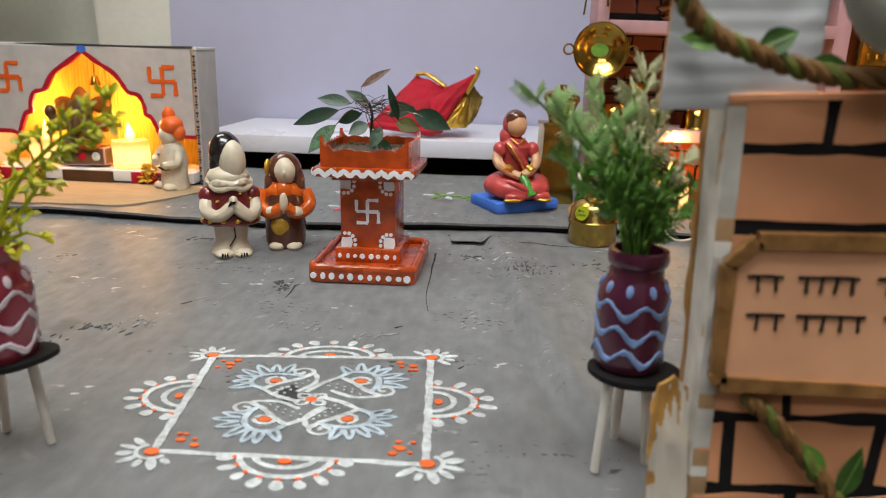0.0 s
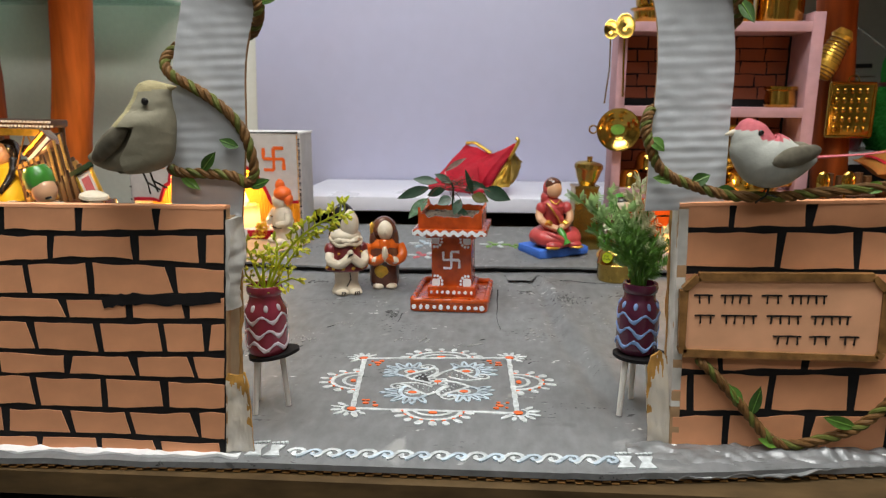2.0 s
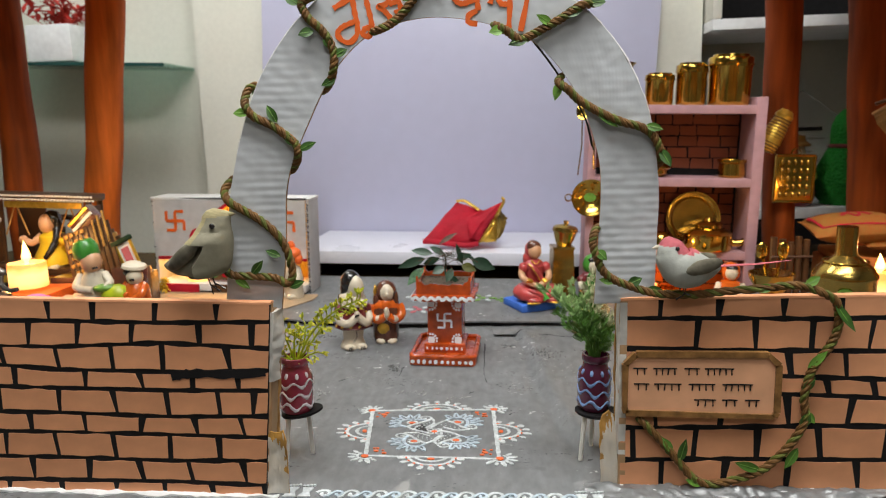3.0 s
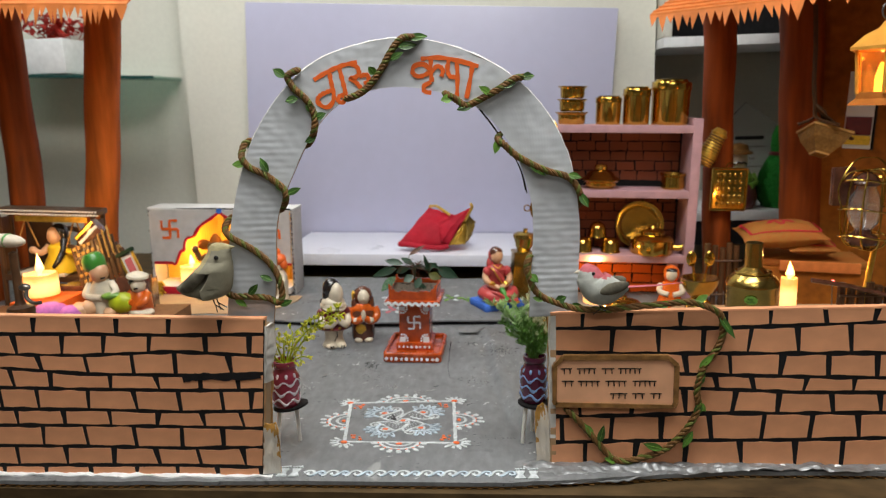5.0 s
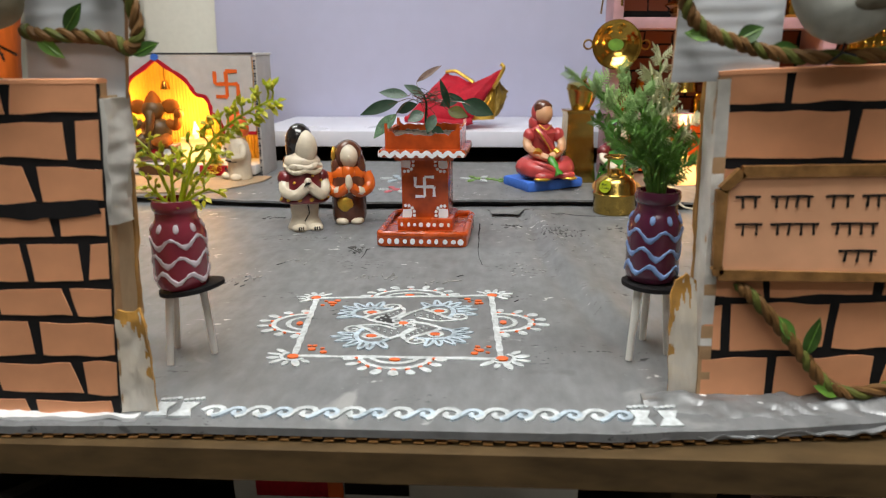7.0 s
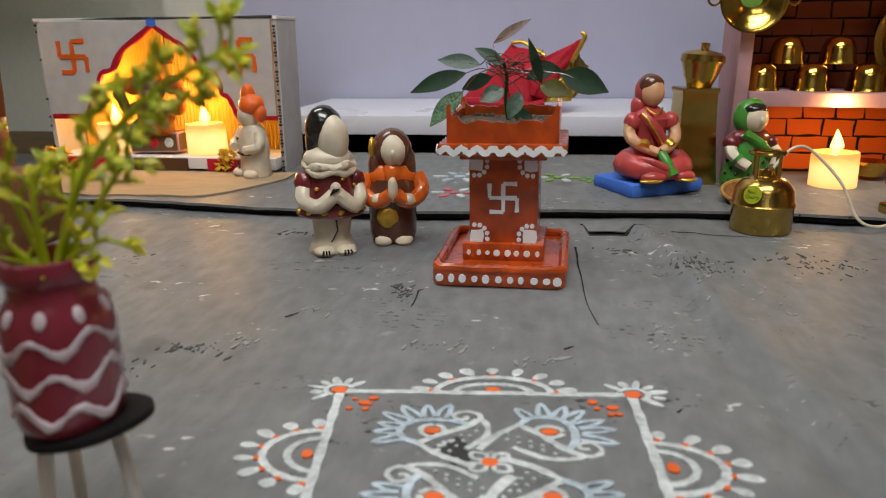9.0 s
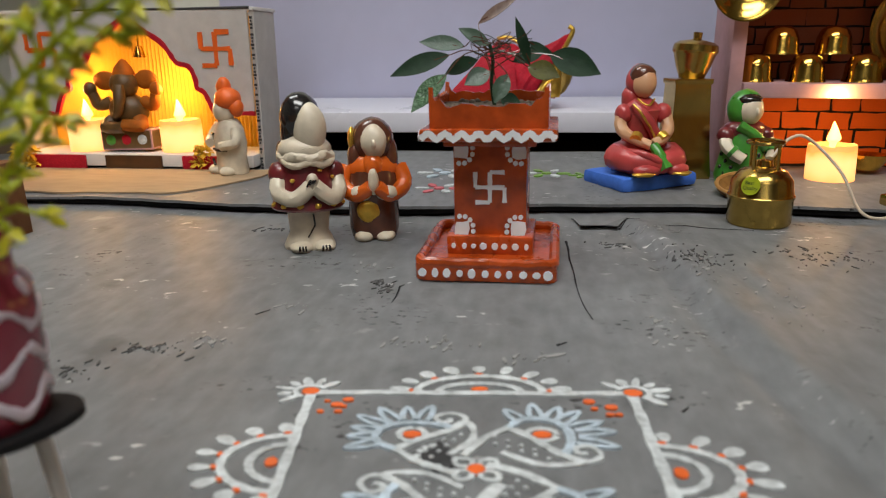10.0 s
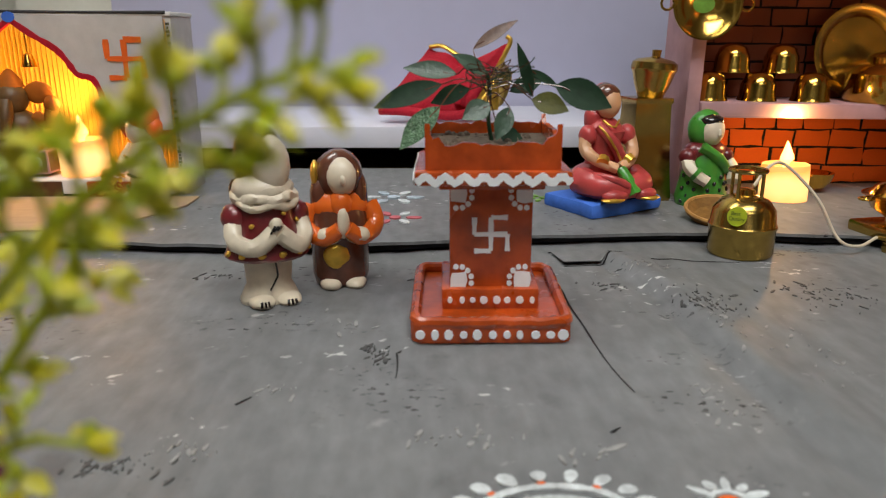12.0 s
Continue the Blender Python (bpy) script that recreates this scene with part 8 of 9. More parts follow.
def gas_cylinder():
    t = thing("gas_cylinder", "brass toy gas cylinder with ring handle and yellow sticker", "gas cylinder", pose(0.1505, 0.7795, ground_z(0.16, 0.78) + 0.0005, 0, 1, 0) @ Matrix.Diagonal((0.91, 0.91, 0.97, 1)))
    part("body", lathe(B(), [(0, 0), (0.0255, 0), (0.027, 0.002), (0.0272, 0.021), (0.0282, 0.0225), (0.0282, 0.0245), (0.027, 0.026), (0.0255, 0.037), (0.0195, 0.0445), (0.011, 0.048), (0.008, 0.0485), (0.007, 0.053), (0.0, 0.054)], 36), "brassdull", t)
    for a in (0.6, 2.2, 3.8, 5.4):
        part("guard_leg", tube(B(), [(0.0135 * math.cos(a), 0.0135 * math.sin(a), 0.046), (0.0135 * math.cos(a), 0.0135 * math.sin(a), 0.068)], 0.0016, 7), "brassdull", t)
    part("guard_ring", tube(B(), [(0.0145 * math.cos(i * 0.3142), 0.0145 * math.sin(i * 0.3142), 0.068) for i in range(21)], 0.0018, 7), "brassdull", t)
    st = part("sticker", lathe(B(), [(0, 0), (0.0078, 0), (0.0078, 0.0005), (0, 0.0005)], 22, pose(-0.0155, -0.0225, 0.0355, 68, 0, -32)), "lime", t, "round yellow-green sticker")
    for k, txt in enumerate(("Best", "Quality")):
        words("print", txt, 0.0042, pose(-0.0155, -0.0225, 0.0355, 68, 0, -32) @ pose(-0.005 if k == 0 else -0.0062, 0.0008 - 0.0042 * k, 0.0006), "leafdark", st)


gas_cylinder()


def hose():
    bm = tube(B(), curve_points([(0.157, 0.78, 0.05), (0.172, 0.788, 0.064), (0.19, 0.798, 0.062), (0.214, 0.79, 0.036), (0.225, 0.775, 0.008), (0.24, 0.772, 0.0015), (0.262, 0.785, 0.004), (0.28, 0.795, 0.008)], 8), 0.0013, 8)
    solo("gas_hose", bm, "cream", "thin white braided hose from cylinder to stove", "hose")


hose()


def stove():
    t = thing("brass_stove", "brass toy stove with a lidded bowl on it", "stove", pose(0.296, 0.8, ground_z(0.3, 0.8) + 0.0005, 0, 1, 10))
    part("body", box(B(), (0, 0, 0.013), (0.07, 0.05, 0.01), 0.003), "brassdull", t)
    for sx in (-1, 1):
        for sy in (-1, 1):
            part("foot", box(B(), (sx * 0.03, sy * 0.02, 0.004), (0.012, 0.01, 0.009), 0.002), "brassdull", t)
    part("knob", lathe(B(), [(0, 0), (0.004, 0), (0.004, 0.006), (0, 0.007)], 12, pose(-0.03, -0.025, 0.013, 90, 0, 0)), "brass", t)
    part("burner", lathe(B(), [(0, 0.018), (0.016, 0.018), (0.016, 0.022), (0, 0.022)], 20), "steel", t, "dark burner")
    b = thing("lidded_bowl", "brass bowl with lid on the toy stove", "bowl", pose(0.296, 0.8, ground_z(0.3, 0.8) + 0.0225))
    part("bowl", lathe(B(), [(0, 0), (0.018, 0.001), (0.028, 0.008), (0.033, 0.017), (0.036, 0.019), (0.032, 0.02), (0, 0.012)], 28), "brass", b)
    part("lid", lathe(B(), [(0.031, 0.0195), (0.025, 0.0265), (0.012, 0.031), (0.004, 0.032), (0.004, 0.036), (0, 0.0365)], 28), "brass", b)
    for sx in (-1, 1):
        part("ring_handle", tube(B(), [(sx * 0.037 + 0.005 * math.cos(a), 0.005 * math.sin(a), 0.017) for a in [i * 0.628 for i in range(11)]], 0.0012, 6), "brass", b)


stove()
wt = thing("winnowing_tray", "small round cane tray on the rear sheet", "tray", pose(0.163, 0.855, ground_z(0.16, 0.85) + STEP, 12, 0, 0))
part("dish", lathe(B(), [(0, 0.0), (0.022, 0.0), (0.029, 0.006), (0.03, 0.01), (0.028, 0.01), (0.021, 0.003), (0, 0.0025)], 28), "straw", wt)
part("rim", tube(B(), [(0.0292 * math.cos(i * 0.262), 0.0292 * math.sin(i * 0.262), 0.0095) for i in range(25)], 0.0018, 6), "bamboo", wt)


# orange seated figure under the shelf: 0 orange, 1 cream, 2 hair
figure("clay_figure", [
    ("l", [(0.0, 0), (0.023, 0.0), (0.024, 0.008), (0.02, 0.022), (0.017, 0.036), (0.016, 0.046), (0.0, 0.052)], 0), ("b", (0, 0.003, 0.062), (0.0155, 0.0145, 0.0175), 0), ("b", (0, -0.006, 0.0615), (0.0105, 0.01, 0.0125), 1), ("b", (0, -0.004, 0.07), (0.0105, 0.01, 0.0055), 2),
    ("t", [(-0.018, 0, 0.04), (-0.02, -0.012, 0.03), (-0.004, -0.02, 0.026)], T(0.006, 0.005, 11), 1), ("t", [(0.018, 0, 0.04), (0.02, -0.012, 0.03), (0.004, -0.02, 0.026)], T(0.006, 0.005, 11), 1),
], ["orangeglaze", "cream", "hair"], "small clay figure in an orange veil under the kitchen shelf", pose(0.403, 0.925, ground_z(0.4, 0.92) + STEP, 0, 2, -10))


# ---- left hut ----
def post(p0, p1, r0, r1, label, fam, mat="post"):
    """A roll of orange paper: uneven tube between two points."""
    a, b = Vector(p0), Vector(p1)
    bm = B()
    n = 14
    pts = [a.lerp(b, i / n) + Vector((0.0015 * math.sin(i * 1.3), 0.0015 * math.cos(i * 0.9), 0)) for i in range(n + 1)]
    tube(bm, pts, [r0 + (r1 - r0) * i / n for i in range(n + 1)], 18)
    return solo("hut_post", bm, mat, label, "post", None, fam)


post((-0.768, 0.98, ground_z(-0.76, 0.98)), (-0.684, 0.98, 0.66), 0.032, 0.0345, "rolled orange paper hut post standing upright", "hut posts")
# the two left posts carry their shade in the paper colour
post((-0.911, 0.99, ground_z(-0.9, 0.98)), (-0.907, 0.99, 0.66), 0.034, 0.031, "thick orange paper hut post with notched edge, coloured as in shade", "hut posts", "postdark")
post((-0.985, 0.93, ground_z(-0.95, 0.93)), (-0.955, 0.93, 0.66), 0.036, 0.033, "orange paper corner post of the hut, coloured as in shade", "hut posts", "postdark")


def fringe(name, p0, p1, back, drop, n, seed, label):
    """A paper roof sheet with cut points along its edge."""
    t = thing(name, label, "roof")
    a, b, bk = Vector(p0), Vector(p1), Vector(back)
    rng = random.Random(seed)
    bm = B()
    q = [a, b, b + bk, a + bk]
    f = [bm.verts.new(v) for v in q]
    g = [bm.verts.new(v + Vector((0, 0, 0.003))) for v in q]
    bm.faces.new(f[::-1])
    bm.faces.new(g)
    for i in range(4):
        bm.faces.new((f[i], f[(i + 1) % 4], g[(i + 1) % 4], g[i]))
    part("roof_sheet", bm, "thatch", t)
    for k in range(n):
        u, v = a.lerp(b, k / n), a.lerp(b, (k + 1.15) / n)
        tip = (u + v) / 2 + Vector((rng.uniform(-0.006, 0.006), -0.006 + rng.uniform(-0.004, 0.002), -drop * rng.uniform(0.55, 1.1)))
        bm = B()
        y = Vector((0, 0.0008, 0))
        w = [bm.verts.new(c) for c in (u, v, tip)]
        x = [bm.verts.new(c + y) for c in (u, v, tip)]
        bm.faces.new(w)
        bm.faces.new(x[::-1])
        for i in range(3):
            bm.faces.new((w[i], x[i], x[(i + 1) % 3], w[(i + 1) % 3]))
        part("cut_point", bm, "thatch", t)
    for k in range(9):
        c, d = a + bk * (k + 0.5) / 9, b + bk * (k + 0.5) / 9
        part("straw_rib", tube(B(), [c + Vector((0, 0, 0.004)), d + Vector((0, 0, 0.004))], 0.0016, 5), "thatch", t)


# roof edge brought nearer so that it keeps overhead light off the hut
fringe("hut_roof", (-0.6858, 0.77, 0.5763), (-0.5350, 0.77, 0.5693), (-0.06, 0.3, 0.13), 0.034, 15, 41, "orange cut-paper thatch roof set forward to shade the hut")
fringe("hut_roof", (-0.9576, 0.77, 0.5851), (-0.6858, 0.77, 0.5763), (-0.06, 0.3, 0.13), 0.034, 24, 42, "orange cut-paper thatch roof set forward to shade the hut")


def riser(name, x0, x1, y0, y1, h, label, mat="card"):
    b = B()
    box(b, ((x0 + x1) / 2, (y0 + y1) / 2, h / 2), (x1 - x0, y1 - y0, h), 0.001)
    z = min(ground_z(x0, y0), ground_z(x1, y1))
    return solo(name, b, mat, label, "box", pose(0, 0, z))


riser("card_platform", -0.8, -0.455, 0.6, 0.72, 0.062, "dark brown card platform behind the brick wall", "darkcard")
riser("orange_block", -0.706, -0.622, 0.615, 0.69, 0.095, "orange paper block under the candle", "orange")
candle((-0.6715, 0.65, 0.1055), 0.0255, 0.036, tip=0.033)


def canopy_bed():
    t = thing("bamboo_swing", "dark bamboo swing seat with canopy and woven panels", "swing", pose(-0.73, 0.8, ground_z(-0.73, 0.8), 0, 2.5, 0))
    part("canopy", box(B(), (-0.006, -0.018, 0.213), (0.19, 0.045, 0.011), 0.003), "darkwood", t)
    for z, sh in ((0.2165, 0.0), (0.2105, 0.0028)):
        bm = B()
        for i in range(36):
            box(bm, (-0.096 + i * 0.0054 + sh, -0.0435, z), (0.003, 0.002, 0.0028))
        part("woven_trim", bm, "stick", t, "white woven edge trim")
    for sx in (-1, 1):
        for sy in (-1, 1):
            part("post", tube(B(), [(sx * 0.088 - 0.006, -0.018 + sy * 0.016, 0), (sx * 0.088 - 0.006, -0.018 + sy * 0.016, 0.21)], 0.0045, 8), "darkwood", t)
        part("side_panel", box(B(), (sx * 0.089 - 0.006, -0.016, 0.15), (0.004, 0.026, 0.1), 0.001), "darkwood", t)
    part("seat", box(B(), (-0.005, -0.002, 0.092), (0.17, 0.075, 0.012), 0.003), "darkwood", t)
    part("seat_pad", box(B(), (-0.02, -0.012, 0.1), (0.09, 0.06, 0.007), 0.003), "cream", t, "pale pad")
    part("side_screen", box(B(), (-0.062, 0.03, 0.135), (0.052, 0.005, 0.11), 0.001), "darkwood", t, "dark woven side screen")
    part("side_screen", box(B(), (0.062, 0.03, 0.12), (0.05, 0.005, 0.06), 0.001), "darkwood", t, "dark woven side screen")
    part("arm_rail", tube(B(), curve_points([(0.02, -0.02, 0.15), (0.045, -0.025, 0.146), (0.068, -0.02, 0.132), (0.078, -0.015, 0.118)]), 0.0045, 8), "darkwood", t)
    part("gold_panel", box(B(), (0.007, -0.038, 0.2015), (0.132, 0.002, 0.01)), "gold", t, "gold paper strip")
    part("gold_panel", box(B(), (-0.002, -0.036, 0.077), (0.15, 0.002, 0.012)), "gold", t, "gold paper strip")
    part("back_hoop", tube(B(), [(0.055 * math.cos(a) - 0.002, 0.03, 0.105 + 0.068 * math.sin(a)) for a in [math.pi * i / 14 for i in range(15)]], 0.005, 8), "darkwood", t)
    for k in range(6):
        part("slat", box(B(), (-0.06 + k * 0.0235, 0.036, 0.125), (0.01, 0.004, 0.06), 0.001), "bamboo" if k % 2 else "darkwood", t)
    for sx in (-1, 1):
        for e in (-1, 1):
            part("hanging_cord", tube(B(), [(sx * 0.046, -0.03, 0.203), (sx * 0.046 + e * 0.02, -0.03, 0.15)], 0.0013, 6), "bamboo", t)
    for sx, z in ((-0.05, 0.03), (0.02, 0.045), (0.06, 0.02)):
        part("low_panel", box(B(), (sx, -0.034, z), (0.05, 0.006, 0.035), 0.001), "bamboo", t)


canopy_bed()
figure("doll", [
    ("l", [(0.0, 0), (0.034, 0.0), (0.034, 0.016), (0.022, 0.04), (0.023, 0.056), (0.011, 0.066), (0, 0.068)], 0), ("b", (-0.003, -0.006, 0.08), (0.0145, 0.0155, 0.02), 1), ("b", (0.002, 0.004, 0.0875), (0.0195, 0.0165, 0.0185), 2), ("b", (-0.016, 0.004, 0.075), (0.006, 0.008, 0.02), 2), ("b", (0.016, 0.0, 0.076), (0.0075, 0.009, 0.021), 2),
    ("t", [(0.016, -0.004, 0.07), (0.018, -0.014, 0.05), (0.012, -0.03, 0.028), (0.004, -0.034, 0.016)], T(0.009, 0.004, 16), 2),
    ("t", [(-0.02, 0, 0.056), (-0.034, -0.012, 0.044), (-0.047, -0.014, 0.05)], T(0.0075, 0.0065, 11), 1), ("t", [(0.02, 0, 0.056), (0.03, -0.012, 0.046), (0.043, -0.012, 0.046)], T(0.008, 0.006, 11), 0), ("b", (-0.05, -0.014, 0.051), (0.009, 0.007, 0.008), 1),
], ["dollyellow", "skin", "hair"], "doll in a yellow dress with black plait on the swing", pose(-0.7215, 0.785, 0.1135) @ Matrix.Scale(0.84, 4), "doll", "toy dolls")


def lattice():
    """A woven mat leaning by a corner: dark strips over gold ones, loose at its upper side."""
    t = thing("woven_screen", "woven bamboo mat of dark and golden strips, leaning", "screen", pose(-0.6205, 0.69, 0.0975, -14, -20, -4))
    for k in range(9):
        part("strip", box(B(), (-0.004 + k * 0.0098, 0.0006 * (-1) ** k, 0.04 + 0.002 * math.sin(k * 2)), (0.0066, 0.0022, 0.082 + 0.003 * math.sin(k * 3)), 0.0007), "darkwood", t)
    for r in range(7):
        for k in range(4 if r > 4 else 5):
            part("cross_strip", box(B(), (0.001 + k * 0.0098 + 0.0049 * (r % 2), -0.0022, 0.006 + r * 0.0118), (0.0066, 0.0018, 0.0062), 0.0006), "matgold", t)
    for k in range(3):
        part("edge_strip", box(B(), (0.052 + k * 0.0105, -0.0028, 0.062 + 0.004 * k), (0.0034, 0.0022, 0.05), 0.0006), "matgold", t)
    for k in range(3):
        st = thing("bamboo_stick", "flat dark bamboo stick leaning beside the mat", "stick", pose(-0.545 + k * 0.0095, 0.712 - 0.002 * k, 0.085, -6, -20 - 3 * k, 0), "leaning bamboo sticks")
        part("shaft", box(B(), (0, 0, 0.05), (0.0075, 0.004, 0.1 - 0.006 * k), 0.0012), "bamboo" if k == 1 else "darkwood", st)
    bx = thing("striped_box", "small dark box with a pale diagonal stripe by the swing", "box", pose(-0.624, 0.742, 0.182, 0, -42, 0))
    part("body", box(B(), (0, 0, 0.012), (0.044, 0.02, 0.026), 0.001), "brownglaze", bx)
    part("stripe", box(B(), (0, -0.011, 0.01), (0.044, 0.002, 0.005)), "stick", bx, "white stripe")
    part("stripe", box(B(), (0, -0.011, 0.02), (0.044, 0.002, 0.004)), "gold", bx, "gold stripe")


lattice()
riser("card_block", -0.67, -0.53, 0.695, 0.76, 0.1, "dark card block under the screen and sticks", "brownglaze")
figure("doll", [
    ("l", [(0.0, 0), (0.019, 0.0), (0.021, 0.02), (0.0185, 0.042), (0.012, 0.056), (0, 0.06)], 0), ("b", (0.0, -0.005, 0.07), (0.0145, 0.0145, 0.0165), 1), ("l", [(0.0135, 0.0), (0.0172, 0.005), (0.017, 0.018), (0.0125, 0.027), (0, 0.029)], 2, pose(-0.004, 0, 0.073, 0, -14, 0)),
    ("t", [(-0.016, 0, 0.05), (-0.02, -0.012, 0.035), (0.004, -0.02, 0.032)], T(0.0068, 0.005, 11), 0), ("t", [(0.014, 0, 0.05), (0.024, -0.012, 0.04), (0.02, -0.024, 0.034)], T(0.0065, 0.005, 11), 0),
    ("b", (0.034, -0.018, 0.022), (0.0215, 0.015, 0.0165), 3), ("b", (0.02, -0.02, 0.034), (0.016, 0.009, 0.006), 4), ("b", (0.016, -0.02, 0.008), (0.011, 0.014, 0.009), 1), ("t", [(0.006, -0.018, 0.062), (0.012, -0.019, 0.0635)], 0.0018, 5),
], ["cream", "skin", "green", "lime", "leafpale", "hair"], "doll in white with a green turban holding a yellow drum", pose(-0.569, 0.65, 0.071, 0, 0, 12) @ Matrix.Scale(1.03, 4), "doll", "toy dolls")
figure("doll", [
    ("l", [(0.0, 0), (0.018, 0.0), (0.019, 0.014), (0.0175, 0.03), (0.012, 0.04), (0, 0.044)], 0), ("b", (0.002, -0.004, 0.049), (0.0115, 0.012, 0.0125), 1), ("b", (-0.004, 0.0, 0.056), (0.0135, 0.0135, 0.009), 2), ("l", [(0.014, 0.0), (0.0175, 0.002), (0.0165, 0.006), (0.009, 0.01), (0, 0.0105)], 1, pose(-0.001, 0, 0.06, 0, 8, 0)),
    ("t", [(-0.015, 0, 0.036), (-0.018, -0.012, 0.026), (0.0, -0.018, 0.024)], T(0.0065, 0.005, 11), 0), ("t", [(0.015, 0, 0.036), (0.018, -0.012, 0.026), (0.008, -0.018, 0.02)], T(0.0065, 0.005, 11), 0), ("b", (0.006, -0.008, 0.006), (0.023, 0.016, 0.007), 1), ("t", [(0.004, -0.016, 0.046), (0.01, -0.0155, 0.047)], 0.0018, 2),
], ["orangeglaze", "cream", "hair"], "doll in orange with a black and white cap", pose(-0.506, 0.65, 0.071, 0, 0, -12), "doll", "toy dolls")
fm = thing("picture_card", "small card with bamboo edging tilted against the sticks", "picture", pose(-0.5255, 0.69, 0.113, -10, -26, 0))
part("card", box(B(), (0, 0, 0.027), (0.022, 0.002, 0.05)), "paper", fm)
part("print_block", box(B(), (0, -0.002, 0.028), (0.012, 0.001, 0.036)), "pinkfelt", fm, "faded pink print")
for sx in (-1, 1):
    part("side_strip", box(B(), (sx * 0.0125, -0.001, 0.027), (0.004, 0.004, 0.056), 0.001), "gold", fm)
part("cross_strip", box(B(), (0, -0.002, 0.057), (0.034, 0.007, 0.007), 0.001), "leafdark", fm)
part("cross_strip", box(B(), (0, -0.002, -0.001), (0.03, 0.005, 0.004), 0.001), "gold", fm)
riser("card_block", -0.56, -0.51, 0.68, 0.705, 0.119, "dark card block behind the dolls", "brownglaze")
solo("folded_pouch", ball(ball(B(), (0, 0, 0.012), (0.024, 0.02, 0.014)), (0.026, 0.004, 0.009), (0.018, 0.018, 0.011)), "purple", "pink-purple cloth pouch on the card platform", "cloth", pose(-0.636, 0.612, 0.073) @ Matrix.Scale(1.15, 4))
solo("folded_pouch", wobble(ball(ball(B(), (0, 0, 0.011), (0.019, 0.017, 0.014)), (0.013, 0.003, 0.014), (0.012, 0.013, 0.014)), 0.0015, 5), "skin", "peach cloth pouch on the card platform", "cloth", pose(-0.596, 0.626, 0.073))
hp = thing("hand_pump", "dark toy hand pump with curved lever behind the wall", "pump", pose(-0.566, 0.45, ground_z(-0.578, 0.45)))
part("column", lathe(B(), [(0, 0), (0.018, 0), (0.018, 0.128), (0.0165, 0.132), (0.0175, 0.136), (0.0165, 0.142), (0.008, 0.145), (0.0055, 0.15), (0.005, 0.216), (0.0, 0.218)], 18), "darkwood", hp)
part("lever", tube(B(), curve_points([(0.01, 0, 0.172), (0.016, -0.006, 0.168), (0.018, -0.01, 0.156), (0.028, -0.012, 0.15), (0.038, -0.012, 0.151)]), 0.0026, 7), "steel", hp)
part("knob", ball(B(), (0.014, -0.006, 0.17), (0.008, 0.006, 0.005), 0, None, 10), "steel", hp)
part("vane", ball(B(), (0.0, 0, 0.0), (0.026, 0.012, 0.009), 0, pose(-0.006, 0, 0.2325, 0, 6, 0), 14), "cream", hp, "white painted vane")
part("vane_band", ball(B(), (0.002, 0, 0.0), (0.005, 0.0125, 0.0095), 0, pose(-0.006, 0, 0.2328, 0, 6, 0), 12), "green", hp, "green band")
for k in range(5):
    st = thing("bamboo_stick", "dark bamboo stick standing behind the wall", "stick", pose(-0.655 + 0.012 * k, 0.47 + 0.01 * (k % 2), 0, 3, 4 - 2 * k, 0), "standing bamboo sticks")
    part("shaft", tube(B(), [(0, 0, 0), (0, 0, 0.2 + 0.012 * (k % 3))], 0.005, 8), "darkwood", st)


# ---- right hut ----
# both posts here use the paper with shade put into its colour
post((0.529, 1.06, ground_z(0.53, 1.06)), (0.512, 1.06, 0.62), 0.027, 0.0315, "rolled orange paper post of the hut, coloured as in shade", "hut posts", "postdark")
post((0.73, 1.13, ground_z(0.73, 1.13)), (0.692, 1.13, 0.62), 0.042, 0.042, "wide orange paper post of the hut, coloured as in shade", "hut posts", "postdark")
solo("hut_wall", box(B(), (0.32, 0, 0.3), (0.64, 0.012, 0.66), 0.002), "hutwall", "ochre paper-covered back wall of the hut", "wall", pose(0.728, 1.12, -0.02, 0, -3, -38), kind="structure")
fringe("hut_roof", (0.339, 0.86, 0.528), (0.559, 0.84, 0.5428), (0.16, 0.34, 0.1), 0.03, 17, 43, "orange cut-paper thatch roof set forward to shade the hut")
# unseen stretch of roof, run forward to shade the hut
fringe("hut_roof", (0.559, 0.84, 0.5428), (0.95, 0.46, 0.64), (0.16, 0.55, 0.12), 0.036, 22, 44, "orange cut-paper thatch roof set forward to shade the hut")


def grater():
    t = thing("brass_grater", "pierced brass toy grater hanging on the hut post", "grater", pose(0.532, 1.018, 0.168, 0, 2, 0))
    part("plate", box(B(), (0, 0, 0.041), (0.066, 0.002, 0.082), 0.0008), "brass", t)
    for sx in (-1, 1):
        part("side_rim", tube(B(), [(sx * 0.033, -0.001, 0), (sx * 0.033, -0.001, 0.082)], 0.0024, 8), "brass", t)
        part("end_rim", tube(B(), [(-0.033, -0.001, 0.041 + sx * 0.041), (0.033, -0.001, 0.041 + sx * 0.041)], 0.0024, 8), "brass", t)
    for r in range(5):
        for c in range(5):
            part("tooth", ball(B(), (-0.022 + 0.011 * c, -0.0014, 0.012 + 0.0145 * r), (0.003, 0.0022, 0.0045), 0, None, 8), "brass", t)
    part("loop", tube(B(), [(0.008 * math.cos(a), 0, 0.086 + 0.008 * math.sin(a)) for a in [i * 0.524 for i in range(13)]], 0.001, 6), "brass", t)


grater()


